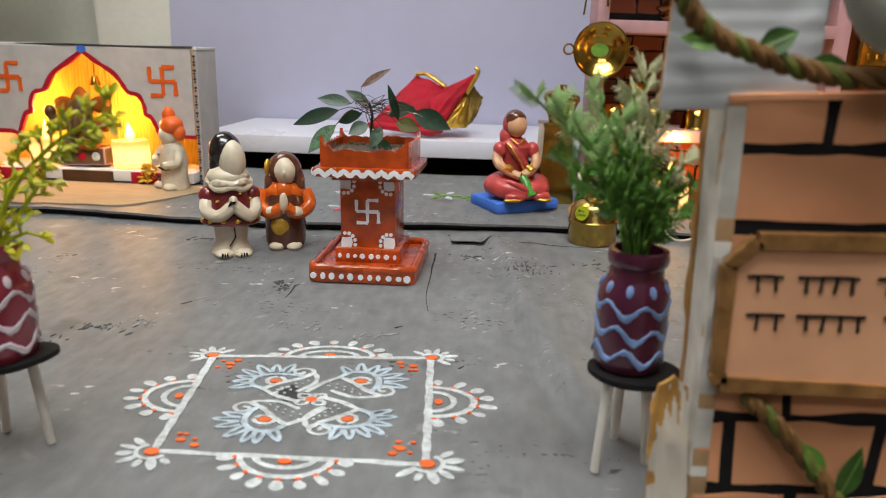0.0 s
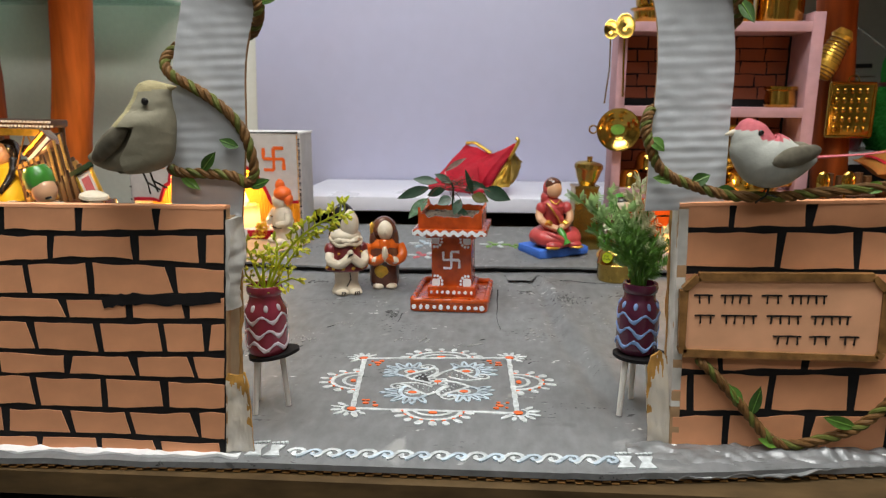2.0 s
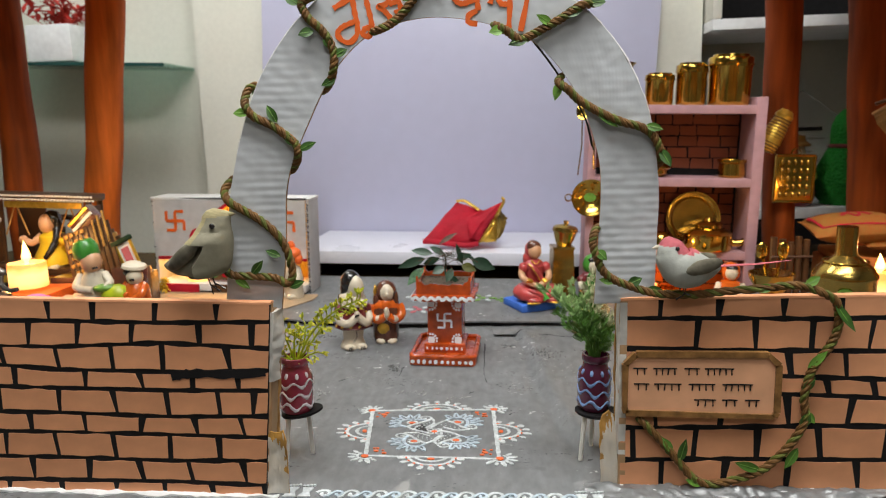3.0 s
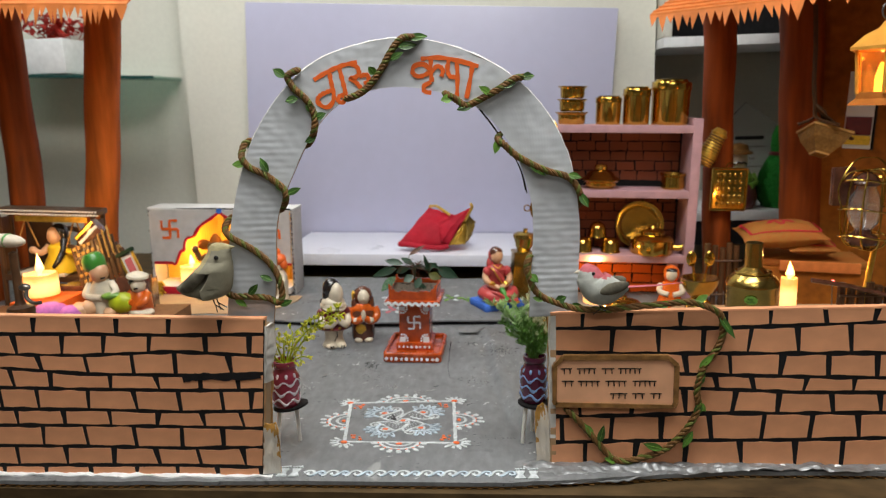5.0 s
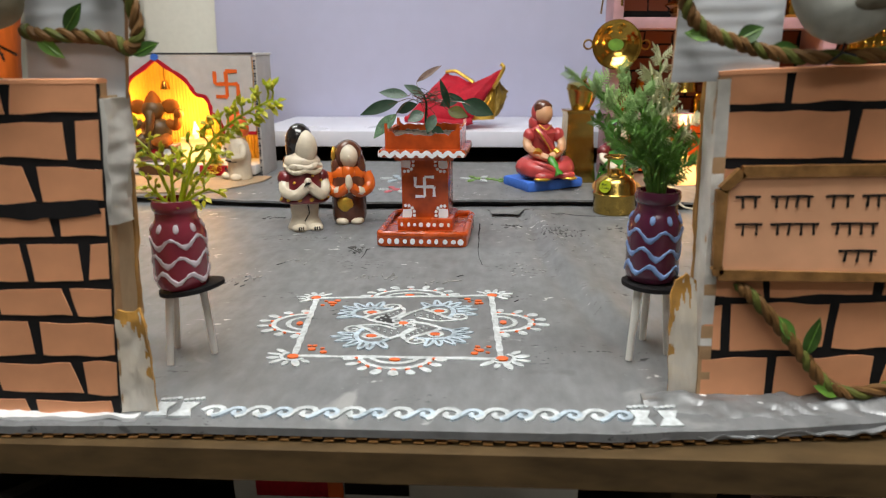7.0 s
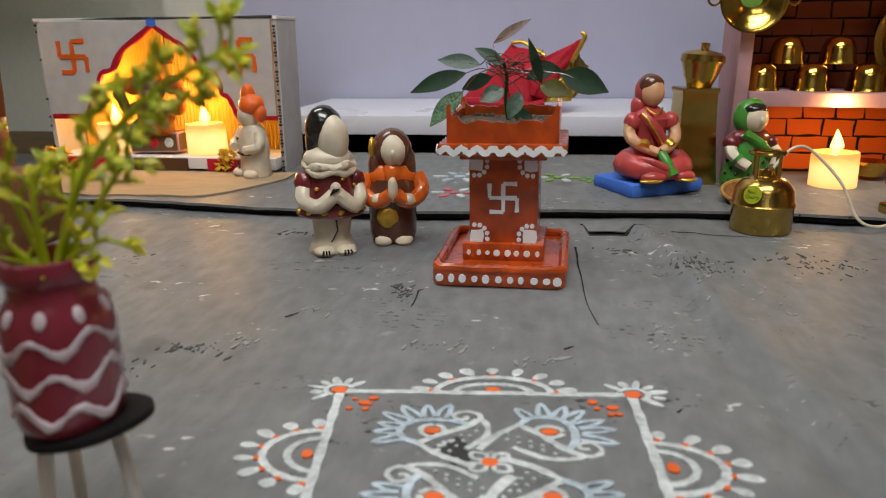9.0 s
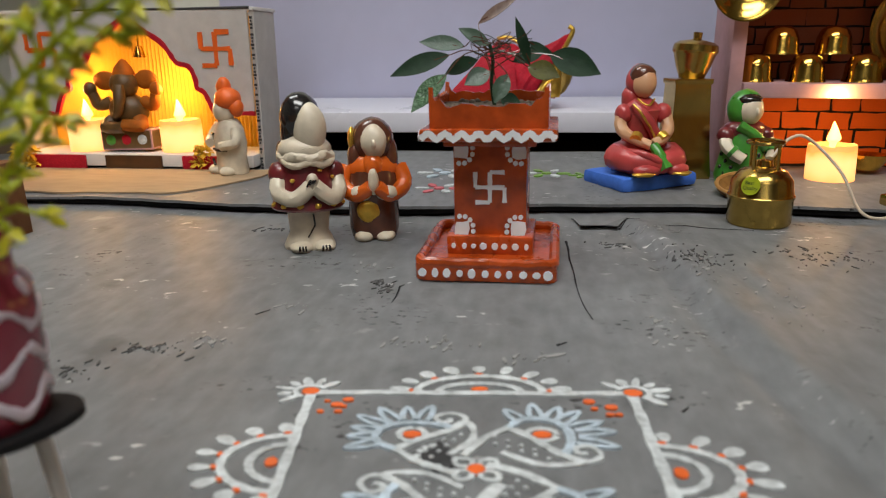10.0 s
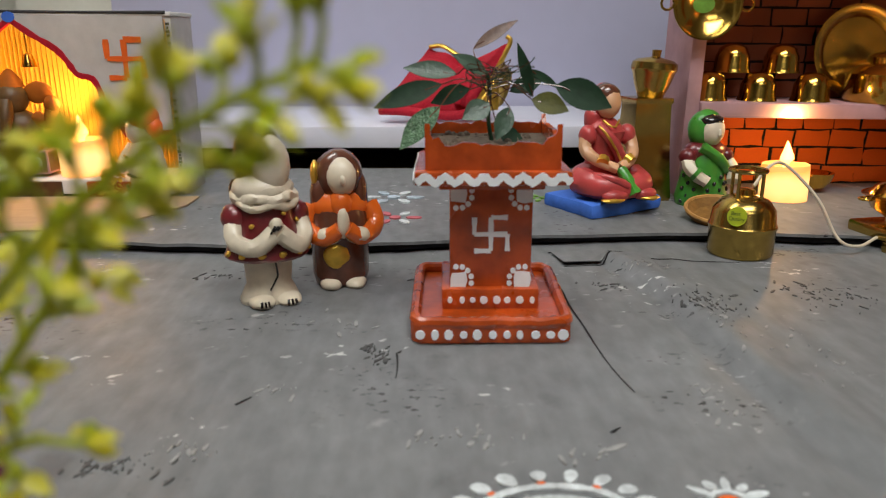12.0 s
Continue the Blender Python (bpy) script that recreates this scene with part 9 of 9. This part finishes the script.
def corn():
    t = thing("straw_husk", "golden woven straw husk hanging on the shelf's side", "ornament", pose(0.473, 1.0, 0.259, 0, 28, 0))
    part("husk", lathe(B(), [(0, 0), (0.016, 0.003), (0.019, 0.02), (0.0165, 0.045), (0.013, 0.062), (0.016, 0.068), (0.01, 0.078), (0, 0.08)], 18), "gold", t)
    for k in range(11):
        part("weave_ring", tube(B(), [((0.0185 - 0.00035 * k) * math.cos(a), (0.0185 - 0.00035 * k) * math.sin(a), 0.006 + 0.0055 * k) for a in [i * 0.35 for i in range(19)]], 0.0013, 5), "straw", t)


corn()
riser("card_platform", 0.37, 0.78, 0.52, 0.78, 0.055, "brown card platform behind the brick wall")
milk = thing("brass_flask", "brass flask with a tall neck and green sticker behind the wall", "flask", pose(0.429, 0.565, 0.0515))
part("body", lathe(B(), [(0, 0), (0.033, 0), (0.034, 0.004), (0.034, 0.078), (0.0355, 0.08), (0.0355, 0.083), (0.03, 0.092), (0.018, 0.102), (0.0125, 0.106), (0.0115, 0.112), (0.0115, 0.14), (0.0, 0.14)], 32), "brassdull", milk)
part("shoulder_ring", tube(B(), [(0.024 * math.cos(i * 0.314), 0.024 * math.sin(i * 0.314), 0.0985) for i in range(21)], 0.0016, 6), "brass", milk)
ms = part("sticker", lathe(B(), [(0, 0), (0.0085, 0), (0.0085, 0.0006), (0, 0.0006)], 20, pose(-0.012, -0.0325, 0.066, 90, 0, -20) @ Matrix.Diagonal((1, 0.7, 1, 1))), "leafpale", milk, "oval green sticker")
for k, txt in enumerate(("Best", "Quality")):
    words("print", txt, 0.004, pose(-0.012, -0.0325, 0.066, 90, 0, -20) @ pose(-0.0045 if k == 0 else -0.006, 0.0004 - 0.0036 * k, 0.0008), "leafdark", ms)
candle((0.529, 0.69, 0.0495), 0.012, 0.06, "slim battery candle glowing on the card platform", 0.026)
mort = thing("spoon_pot", "dark brass footed bowl with two spoons in it", "bowl", pose(0.404, 0.732, 0.0505))
part("bowl", lathe(B(), [(0, 0), (0.022, 0), (0.018, 0.008), (0.012, 0.016), (0.022, 0.028), (0.03, 0.042), (0.0315, 0.05), (0.028, 0.05), (0, 0.03)], 26), "brassdull", mort)
for sx in (-1, 1):
    sp = part("spoon", tube(B(), [(0.004 * sx, 0, 0.03), (0.012 * sx, 0, 0.07)], 0.0016, 6), "brass", mort)
    part("spoon_bowl", ball(B(), (0.0145 * sx, 0, 0.082), (0.0085, 0.004, 0.013), 0, None, 12), "brass", sp)


def crate(p, n, h, label):
    t = thing("bamboo_fence", label, "fence", pose(*p))
    for k in range(n):
        part("stick", tube(B(), [(k * 0.013, 0.002 * math.sin(k * 2), 0), (k * 0.013 + 0.001 * math.sin(k), 0, h - 0.004 * (k % 3) + 0.004 * math.sin(k * 3.1))], 0.0056, 8), "darkwood", t)
    for z in (h * 0.25, h * 0.75):
        part("rail", tube(B(), [(-0.005, -0.006, z), (n * 0.013 - 0.005, -0.006, z)], 0.002, 6), "darkwood", t)


crate((0.462, 0.895, ground_z(0.47, 0.9) + STEP), 5, 0.128, "dark bamboo stick fence standing before the hut")
crate((0.566, 0.6, 0.0515), 7, 0.072, "little dark bamboo stick fence on the platform")
part("top_rail", tube(B(), [(0.52, 0.592, 0.13), (0.57, 0.588, 0.122), (0.625, 0.588, 0.107)], 0.0035, 8), "brownglaze", thing("bamboo_rail", "dark glossy bamboo rail lying on the stick fence", "rail"))


def cot():
    t = thing("toy_cot", "ochre paper toy cot in the hut", "bed", pose(0.67, 0.95, ground_z(0.67, 0.95), 0, 2, -8))
    part("base", box(B(), (0.0, 0.03, 0.043), (0.2, 0.12, 0.086), 0.003), "hutwall", t)
    part("board", box(B(), (0.005, -0.034, 0.09), (0.14, 0.006, 0.02), 0.002), "thatch", t, "orange front board")
    part("mattress", box(B(), (0.0, 0.03, 0.093), (0.19, 0.11, 0.014), 0.006), "cushion", t)
    for k, (px, py, pz, r, w, d, h) in enumerate(((0.665, 0.95, 0.108, 0, 0.09, 0.08, 0.024), (0.612, 0.955, 0.13, -3, 0.15, 0.1, 0.046))):
        q = thing("printed_pillow", "orange printed cloth pillow with red border on the toy cot", "pillow", pose(px, py, pz, 7, r, -4), "pillows")
        b = B()
        n = 12
        top, bot = [], []
        for i in range(n + 1):
            ra, rb = [], []
            for j in range(n + 1):
                u, v = 2 * i / n - 1, 2 * j / n - 1
                puff = (max(0.0, 1 - abs(u) ** 2.4) * max(0.0, 1 - abs(v) ** 2.4)) ** 0.55
                pinch = 1 - 0.06 * (1 - v * v) * abs(u) ** 3
                z = h / 2 * puff
                ra.append(b.verts.new((u * w / 2 * pinch, v * d / 2 * (1 - 0.06 * (1 - u * u) * abs(v) ** 3), z + 0.0006)))
                rb.append(b.verts.new((u * w / 2 * pinch, v * d / 2 * (1 - 0.06 * (1 - u * u) * abs(v) ** 3), -z - 0.0006)))
            top.append(ra)
            bot.append(rb)
        for i in range(n):
            for j in range(n):
                b.faces.new((top[i][j], top[i + 1][j], top[i + 1][j + 1], top[i][j + 1]))
                b.faces.new((bot[i][j], bot[i][j + 1], bot[i + 1][j + 1], bot[i + 1][j]))
            for j in (0, n):
                b.faces.new((top[i][j], top[i + 1][j], bot[i + 1][j], bot[i][j]))
                b.faces.new((top[j][i], top[j][i + 1], bot[j][i + 1], bot[j][i]))
        part("cover", b, "cushion", q)
        puffed = lambda u, v, e: Vector((u * w / 2, v * d / 2, h / 2 * (max(0.0, 1 - abs(u) ** 2.4) * max(0.0, 1 - abs(v) ** 2.4)) ** 0.55 + 0.0008 + e))
        part("red_border", stroke(B(), [(-0.8, -0.7), (0, -0.74), (0.8, -0.7), (0.84, 0), (0.8, 0.7), (0, 0.74), (-0.8, 0.7), (-0.84, 0), (-0.8, -0.7)], 0.05, 0.0005, puffed, 0, 6), "red", q, "red printed border")
        part("red_motif", stroke(B(), [(-0.3, -0.1), (-0.15, 0.2), (0.0, -0.25), (0.15, 0.2), (0.3, -0.1), (0.0, 0.35), (-0.3, -0.1)], 0.08, 0.0005, puffed, 0, 6), "red", q, "red printed motif")


cot()


def basket():
    t = thing("hanging_basket", "square woven straw basket hanging by a dark strap in the hut", "basket", pose(0.662, 0.95, 0.276) @ Matrix.Scale(0.8, 4))
    tilt = pose(0.012, 0, 0.0, 0, 24, 45)
    part("bowl", lathe(B(), [(0, 0), (0.018, 0.001), (0.05, 0.034), (0.064, 0.062), (0.061, 0.062), (0.046, 0.034), (0, 0.008)], 4, tilt), "straw", t, smooth=False)
    for k in range(7):
        r = 0.022 + 0.0066 * k
        part("weave_ring", lathe(B(), [(r * 0.93, 0.0025 + 0.0088 * k), (r * 1.04, 0.003 + 0.0088 * k), (r * 1.07, 0.0075 + 0.0088 * k), (r * 0.95, 0.008 + 0.0088 * k)], 4, tilt), "straw" if k % 2 else "bamboo", t, smooth=False)
    for sx, sy in ((-1, -1), (1, -1), (-1, 1), (1, 1)):
        part("strap", tube(B(), curve_points([tilt @ Vector((0.045 * sx, 0.045 * sy, 0.06)), (0.01 + 0.012 * sx, 0.008 * sy, 0.088), (-0.003, 0, 0.115)]), 0.007, 7, 0, 0.5), "darkwood", t)
    part("strap", tube(B(), curve_points([(-0.003, 0, 0.11), (-0.01, 0, 0.17), (-0.012, 0.0, 0.25), (-0.01, 0.02, 0.34)]), 0.0055, 7, 0, 0.5), "darkwood", t)


basket()


def lantern():
    t = thing("hanging_lantern", "small yellow lantern with a glowing candle hanging in the hut", "lantern", pose(0.556, 0.51, 0.374))
    part("base", lathe(B(), [(0, 0), (0.045, 0), (0.042, 0.004), (0.036, 0.008), (0.034, 0.016), (0, 0.016)], 6), "hutwall", t)
    for k in range(6):
        a = k * math.pi / 3
        part("corner_bar", tube(B(), [(0.034 * math.cos(a), 0.034 * math.sin(a), 0.014), (0.038 * math.cos(a), 0.038 * math.sin(a), 0.068)], 0.0024, 6), "amber", t)
        b = a + math.pi / 3
        bm = B()
        q = [Vector((0.033 * math.cos(a), 0.033 * math.sin(a), 0.016)), Vector((0.033 * math.cos(b), 0.033 * math.sin(b), 0.016)), Vector((0.037 * math.cos(b), 0.037 * math.sin(b), 0.066)), Vector((0.037 * math.cos(a), 0.037 * math.sin(a), 0.066))]
        n = (q[1] - q[0]).cross(q[2] - q[1]).normalized() * 0.0006
        f, g = [bm.verts.new(v) for v in q], [bm.verts.new(v - n) for v in q]
        bm.faces.new(f)
        bm.faces.new(g[::-1])
        for i in range(4):
            bm.faces.new((f[i], g[i], g[(i + 1) % 4], f[(i + 1) % 4]))
        pane = part("pane", bm, "lampglass", t)
        pane.visible_shadow = False
    part("roof", lathe(B(), [(0.046, 0.066), (0.046, 0.07), (0.03, 0.084), (0.014, 0.092), (0.008, 0.1), (0, 0.102)], 6), "amber", t)
    for cx, cy, ch in ((-0.012, -0.01, 0.036), (0.004, 0.008, 0.03), (0.014, -0.012, 0.042)):
        part("candle", lathe(B(), [(0, 0.016), (0.0065, 0.016), (0.0065, 0.016 + ch * 0.5), (0.005, 0.016 + ch * 0.62), (0.002, 0.016 + ch * 0.95), (0, 0.016 + ch)], 12, pose(cx, cy, 0)), "flame", t, "glowing little candle")
    part("hook", tube(B(), [(0.012 * math.cos(a), 0, 0.112 + 0.012 * math.sin(a)) for a in [i * 0.524 for i in range(13)]], 0.0012, 6), "steel", t)
    part("wire", tube(B(), [(0, 0, 0.124), (0, 0.01, 0.18), (0.02, 0.1, 0.205), (0.085, 0.47, 0.205)], 0.001, 6), "steel", t)


lantern()


def storm_lantern():
    """A toy storm lantern: glass chimney in a cage of bent gold wire, on a slanting rod."""
    t = thing("storm_lantern", "toy storm lantern with glass chimney in a gold wire cage", "lantern", pose(0.588, 0.6, 0.18))
    part("burner", lathe(B(), [(0, 0), (0.019, 0.0), (0.021, 0.004), (0.019, 0.012), (0.012, 0.016), (0.01, 0.022), (0, 0.022)], 20), "brownglaze", t, "dark burner base")
    chimney = part("chimney", lathe(B(), [(0.01, 0.02), (0.018, 0.03), (0.0225, 0.045), (0.02, 0.064), (0.013, 0.078), (0.012, 0.084), (0.0108, 0.084), (0.0118, 0.077), (0.0188, 0.063), (0.0213, 0.045), (0.017, 0.031), (0.009, 0.021)], 28), "film", t, "clear glass chimney")
    chimney.visible_shadow = False
    part("cap", lathe(B(), [(0, 0.084), (0.016, 0.083), (0.018, 0.087), (0.012, 0.097), (0.005, 0.101), (0, 0.102)], 20), "brownglaze", t, "dark cap")
    part("holder", box(B(), (-0.024, 0.018, 0.08), (0.03, 0.012, 0.055), 0.003), "brownglaze", t, "dark bracket behind the lantern")
    for k in range(4):
        a = k * math.pi / 4 + 0.3
        c = []
        for i in range(29):
            q = 2 * math.pi * i / 28
            w = 0.03 * math.copysign(abs(math.cos(q)) ** 0.45, math.cos(q))
            c.append((w * math.cos(a) + 0.002 * math.sin(3 * q + k), w * math.sin(a), 0.05 + 0.055 * math.copysign(abs(math.sin(q)) ** 0.5, math.sin(q)) + 0.003 * math.sin(2 * q + k)))
        part("wire_loop", tube(B(), c, 0.0013, 6), "brass", t)
    for z, r in ((0.012, 0.031), (0.05, 0.0325), (0.09, 0.03)):
        part("wire_ring", tube(B(), [(r * math.cos(i * 0.262), r * math.sin(i * 0.262), z + 0.003 * math.sin(i * 0.52)) for i in range(25)], 0.0013, 6), "brass", t)
    part("handle", tube(B(), curve_points([(-0.03, 0, 0.05), (-0.037, 0, 0.08), (-0.02, 0, 0.115), (0.0, 0, 0.122), (0.02, 0, 0.115), (0.037, 0, 0.08), (0.03, 0, 0.05)]), 0.0011, 6), "brass", t)
    part("rod", tube(B(), [(0.006, 0.004, -0.128), (0.014, 0.004, -0.06), (0.022, 0.004, 0.012)], 0.0042, 10), "gold", t, "slanting gold rod")
    part("foot", lathe(B(), [(0, -0.1285), (0.02, -0.1285), (0.018, -0.124), (0.006, -0.12), (0, -0.119)], 18, pose(0.006, 0.004, 0)), "steel", t)


storm_lantern()
led = thing("led_string", "little red battery lamp on the platform", "light", pose(0.55, 0.594, 0.126))
part("bulb", ball(B(), (0, 0, 0.0), 0.0035, 0, None, 10), "redled", led)
part("wire", tube(B(), [(0, 0, -0.003), (0.004, 0.004, -0.058)], 0.0008, 5), "steel", led)
cal = thing("wall_print", "small printed card with dark bars on the hut wall", "card", pose(0.79, 1.06, 0.285, 0, 2, -38))
part("card", box(B(), (0, 0, 0.07), (0.05, 0.003, 0.15)), "paper", cal)
part("dark_edge", box(B(), (0.027, 0, 0.07), (0.004, 0.005, 0.152)), "black", cal, "dark edge")
part("print_block", box(B(), (0, -0.003, 0.04), (0.046, 0.003, 0.035)), "wine", cal)
part("print_block", box(B(), (0, -0.003, 0.012), (0.046, 0.003, 0.018)), "marigold", cal)


# broad black dabs of the brush on the left wall
part("black_dab", stroke(B(), [(-0.262, 0.1115), (-0.25, 0.1135), (-0.235, 0.1145), (-0.215, 0.114), (-0.197, 0.1145), (-0.176, 0.116)], 0.008, 0.0003, flat_on(0.2671), 0, 5), "black", WL, "broad black brush dab")


# ---- painted bricks, last ----
def courses(parent, stations, lines, joints, edge, y, seed, avg=0.052):
    """Bricks between brush lines: each with wavy rims and joints that widen like a brush dab."""
    rng = random.Random(seed)
    lo, hi = min(edge), max(edge)
    top = lines[0][0]
    end = lambda a, b, z: a + (b - a) * max(0.0, min(1.0, z / top))
    for r, (up, low, cuts) in enumerate(zip(lines, lines[1:], joints)):
        cuts = list(cuts)
        while cuts[0] - avg > lo + 0.012:
            cuts.insert(0, cuts[0] - avg * rng.uniform(0.92, 1.08))
        while cuts[-1] + avg < hi - 0.012:
            cuts.append(cuts[-1] + avg * rng.uniform(0.92, 1.08))
        cuts = [c for c in cuts if lo + 0.006 < c < hi - 0.006]
        zm = (along(stations, up, cuts[0]) + along(stations, low, cuts[0])) / 2
        L, R = end(edge[0], edge[3], zm), end(edge[1], edge[2], zm)
        half = [(rng.uniform(0.0023, 0.0041), rng.uniform(0.0013, 0.0027)) for _ in cuts]
        lean = [rng.uniform(-0.0016, 0.0016) for _ in cuts]
        ends = [(L + 0.0005, 0, 0)] + [(c, h, k) for c, h, k in zip(cuts, half, lean)] + [(R - 0.0005, 0, 0)]
        for (a, ha, ka), (b, hb, kb) in zip(ends, ends[1:]):
            if b - a < 0.006:
                continue
            n = 8
            gap = lambda x, k: 0.0015 + 0.0016 * (0.5 + noise.noise((x * 55, k * 7.3 + y * 40, seed)))
            a1, a0 = a + (ha[0] if ha else 0) + ka, a + (ha[1] if ha else 0) - ka
            b1, b0 = b - (hb[0] if hb else 0) + kb, b - (hb[1] if hb else 0) - kb
            if not ha and ka == 0:
                a1, a0 = end(edge[0], edge[3], along(stations, up, a)) + 0.0006, end(edge[0], edge[3], along(stations, low, a)) + 0.0006
            if not hb and kb == 0:
                b1, b0 = end(edge[1], edge[2], along(stations, up, b)) - 0.0006, end(edge[1], edge[2], along(stations, low, b)) - 0.0006
            hiz = [(a1 + (b1 - a1) * i / n, along(stations, up, a1 + (b1 - a1) * i / n) - (gap(a1 + (b1 - a1) * i / n, r) if r else 0.0002)) for i in range(n + 1)]
            loz = [(a0 + (b0 - a0) * i / n, along(stations, low, a0 + (b0 - a0) * i / n) + gap(a0 + (b0 - a0) * i / n, r + 1)) for i in range(n + 1)]
            wav = lambda p, q, d: ((p[0] + q[0]) / 2 + d * 0.0006 * noise.noise((p[0] * 200, p[1] * 200, 4)), (p[1] + q[1]) / 2)
            o = loz + [wav(loz[-1], hiz[-1], 1)] + hiz[::-1] + [wav(loz[0], hiz[0], 1)]
            c = ((a + b) / 2, (hiz[4][1] + loz[4][1]) / 2)
            bm = slab(B(), [(u - c[0], v - c[1]) for u, v in o], 0.0006, lambda u, v, w: Vector((u, -w, v)))
            bmesh.ops.recalc_face_normals(bm, faces=bm.faces)
            me = bpy.data.meshes.new("brick")
            bm.to_mesh(me)
            bm.free()
            me.materials.append(M["brick"])
            ob = new("brick", me)
            ob.parent = parent
            ob.location = (c[0], y, c[1])


courses(WL, ST_L, LINES_L, JOINTS_L, EDGE_L, 0.268, 3)
courses(WR, ST_R, LINES_R, JOINTS_R, EDGE_R, 0.3, 4)


def brick_mesh(seed):
    """A unit slab with an uneven outline: x and z from -0.5 to 0.5, its face at y = -1."""
    rng = random.Random(seed)
    base = [(-0.5, -0.5), (-0.17, -0.5), (0.17, -0.5), (0.5, -0.5), (0.5, 0.0), (0.5, 0.5), (0.17, 0.5), (-0.17, 0.5), (-0.5, 0.5), (-0.5, 0.0)]
    o = [(x + rng.uniform(-0.036, 0.03), z + rng.uniform(-0.055, 0.055)) for x, z in base]
    bm = B()
    slab(bm, o, 1.0, lambda u, v, w: Vector((u, -w, v)))
    bmesh.ops.recalc_face_normals(bm, faces=bm.faces)
    me = bpy.data.meshes.new("brick")
    bm.to_mesh(me)
    bm.free()
    return me


def lay(parent, rows, x0, x1, y, avg, joint, gap, depth, material, seed, offset=(0, 0, 0)):
    rng = random.Random(seed)
    shapes = []
    for k in range(6):
        me = brick_mesh(seed * 10 + k)
        me.materials.append(M[material])
        shapes.append(me)
    for r, (top, bot) in enumerate(zip(rows, rows[1:])):
        x = x0 - avg * (0.45 if r % 2 else 0.02) * rng.uniform(0.8, 1.1)
        while x < x1:
            w = avg * rng.uniform(0.82, 1.2)
            if x1 - x - w < avg * 0.3:
                w = x1 - x
            a, b = max(x, x0), min(x + w, x1)
            if b - a > avg * 0.12:
                j = joint * rng.uniform(0.55, 1.5)
                a, b = (a - j * 0.45 if a == x0 else a), (b + j * 0.45 if b >= x1 - 1e-6 else b)
                o = new("brick", rng.choice(shapes))
                o.parent = parent
                o.location = ((a + b) / 2 + offset[0], y, (top + bot) / 2 + rng.uniform(-0.0004, 0.0004))
                o.scale = (b - a - j, depth, max(0.003, top - bot - gap * rng.uniform(0.8, 1.2)))
                o.rotation_euler = (0, radians(rng.uniform(-0.6, 0.6)), 0)
            x += w


lay(KS, [0.33 - 0.0195 * i for i in range(6)], -0.1255, 0.1255, 0.08, 0.034, 0.0028, 0.002, 0.001, "brickred", 5)
lay(KS, [0.206 - 0.0185 * i for i in range(7)], -0.1255, 0.1255, 0.08, 0.034, 0.0028, 0.002, 0.001, "brickred", 6)
# bricks behind the candle, with its orange glow in their colour
lay(KS, [0.081 - 0.0195 * i for i in range(5)], -0.1255, 0.1255, 0.072, 0.036, 0.0028, 0.0022, 0.001, "brickglow", 7)
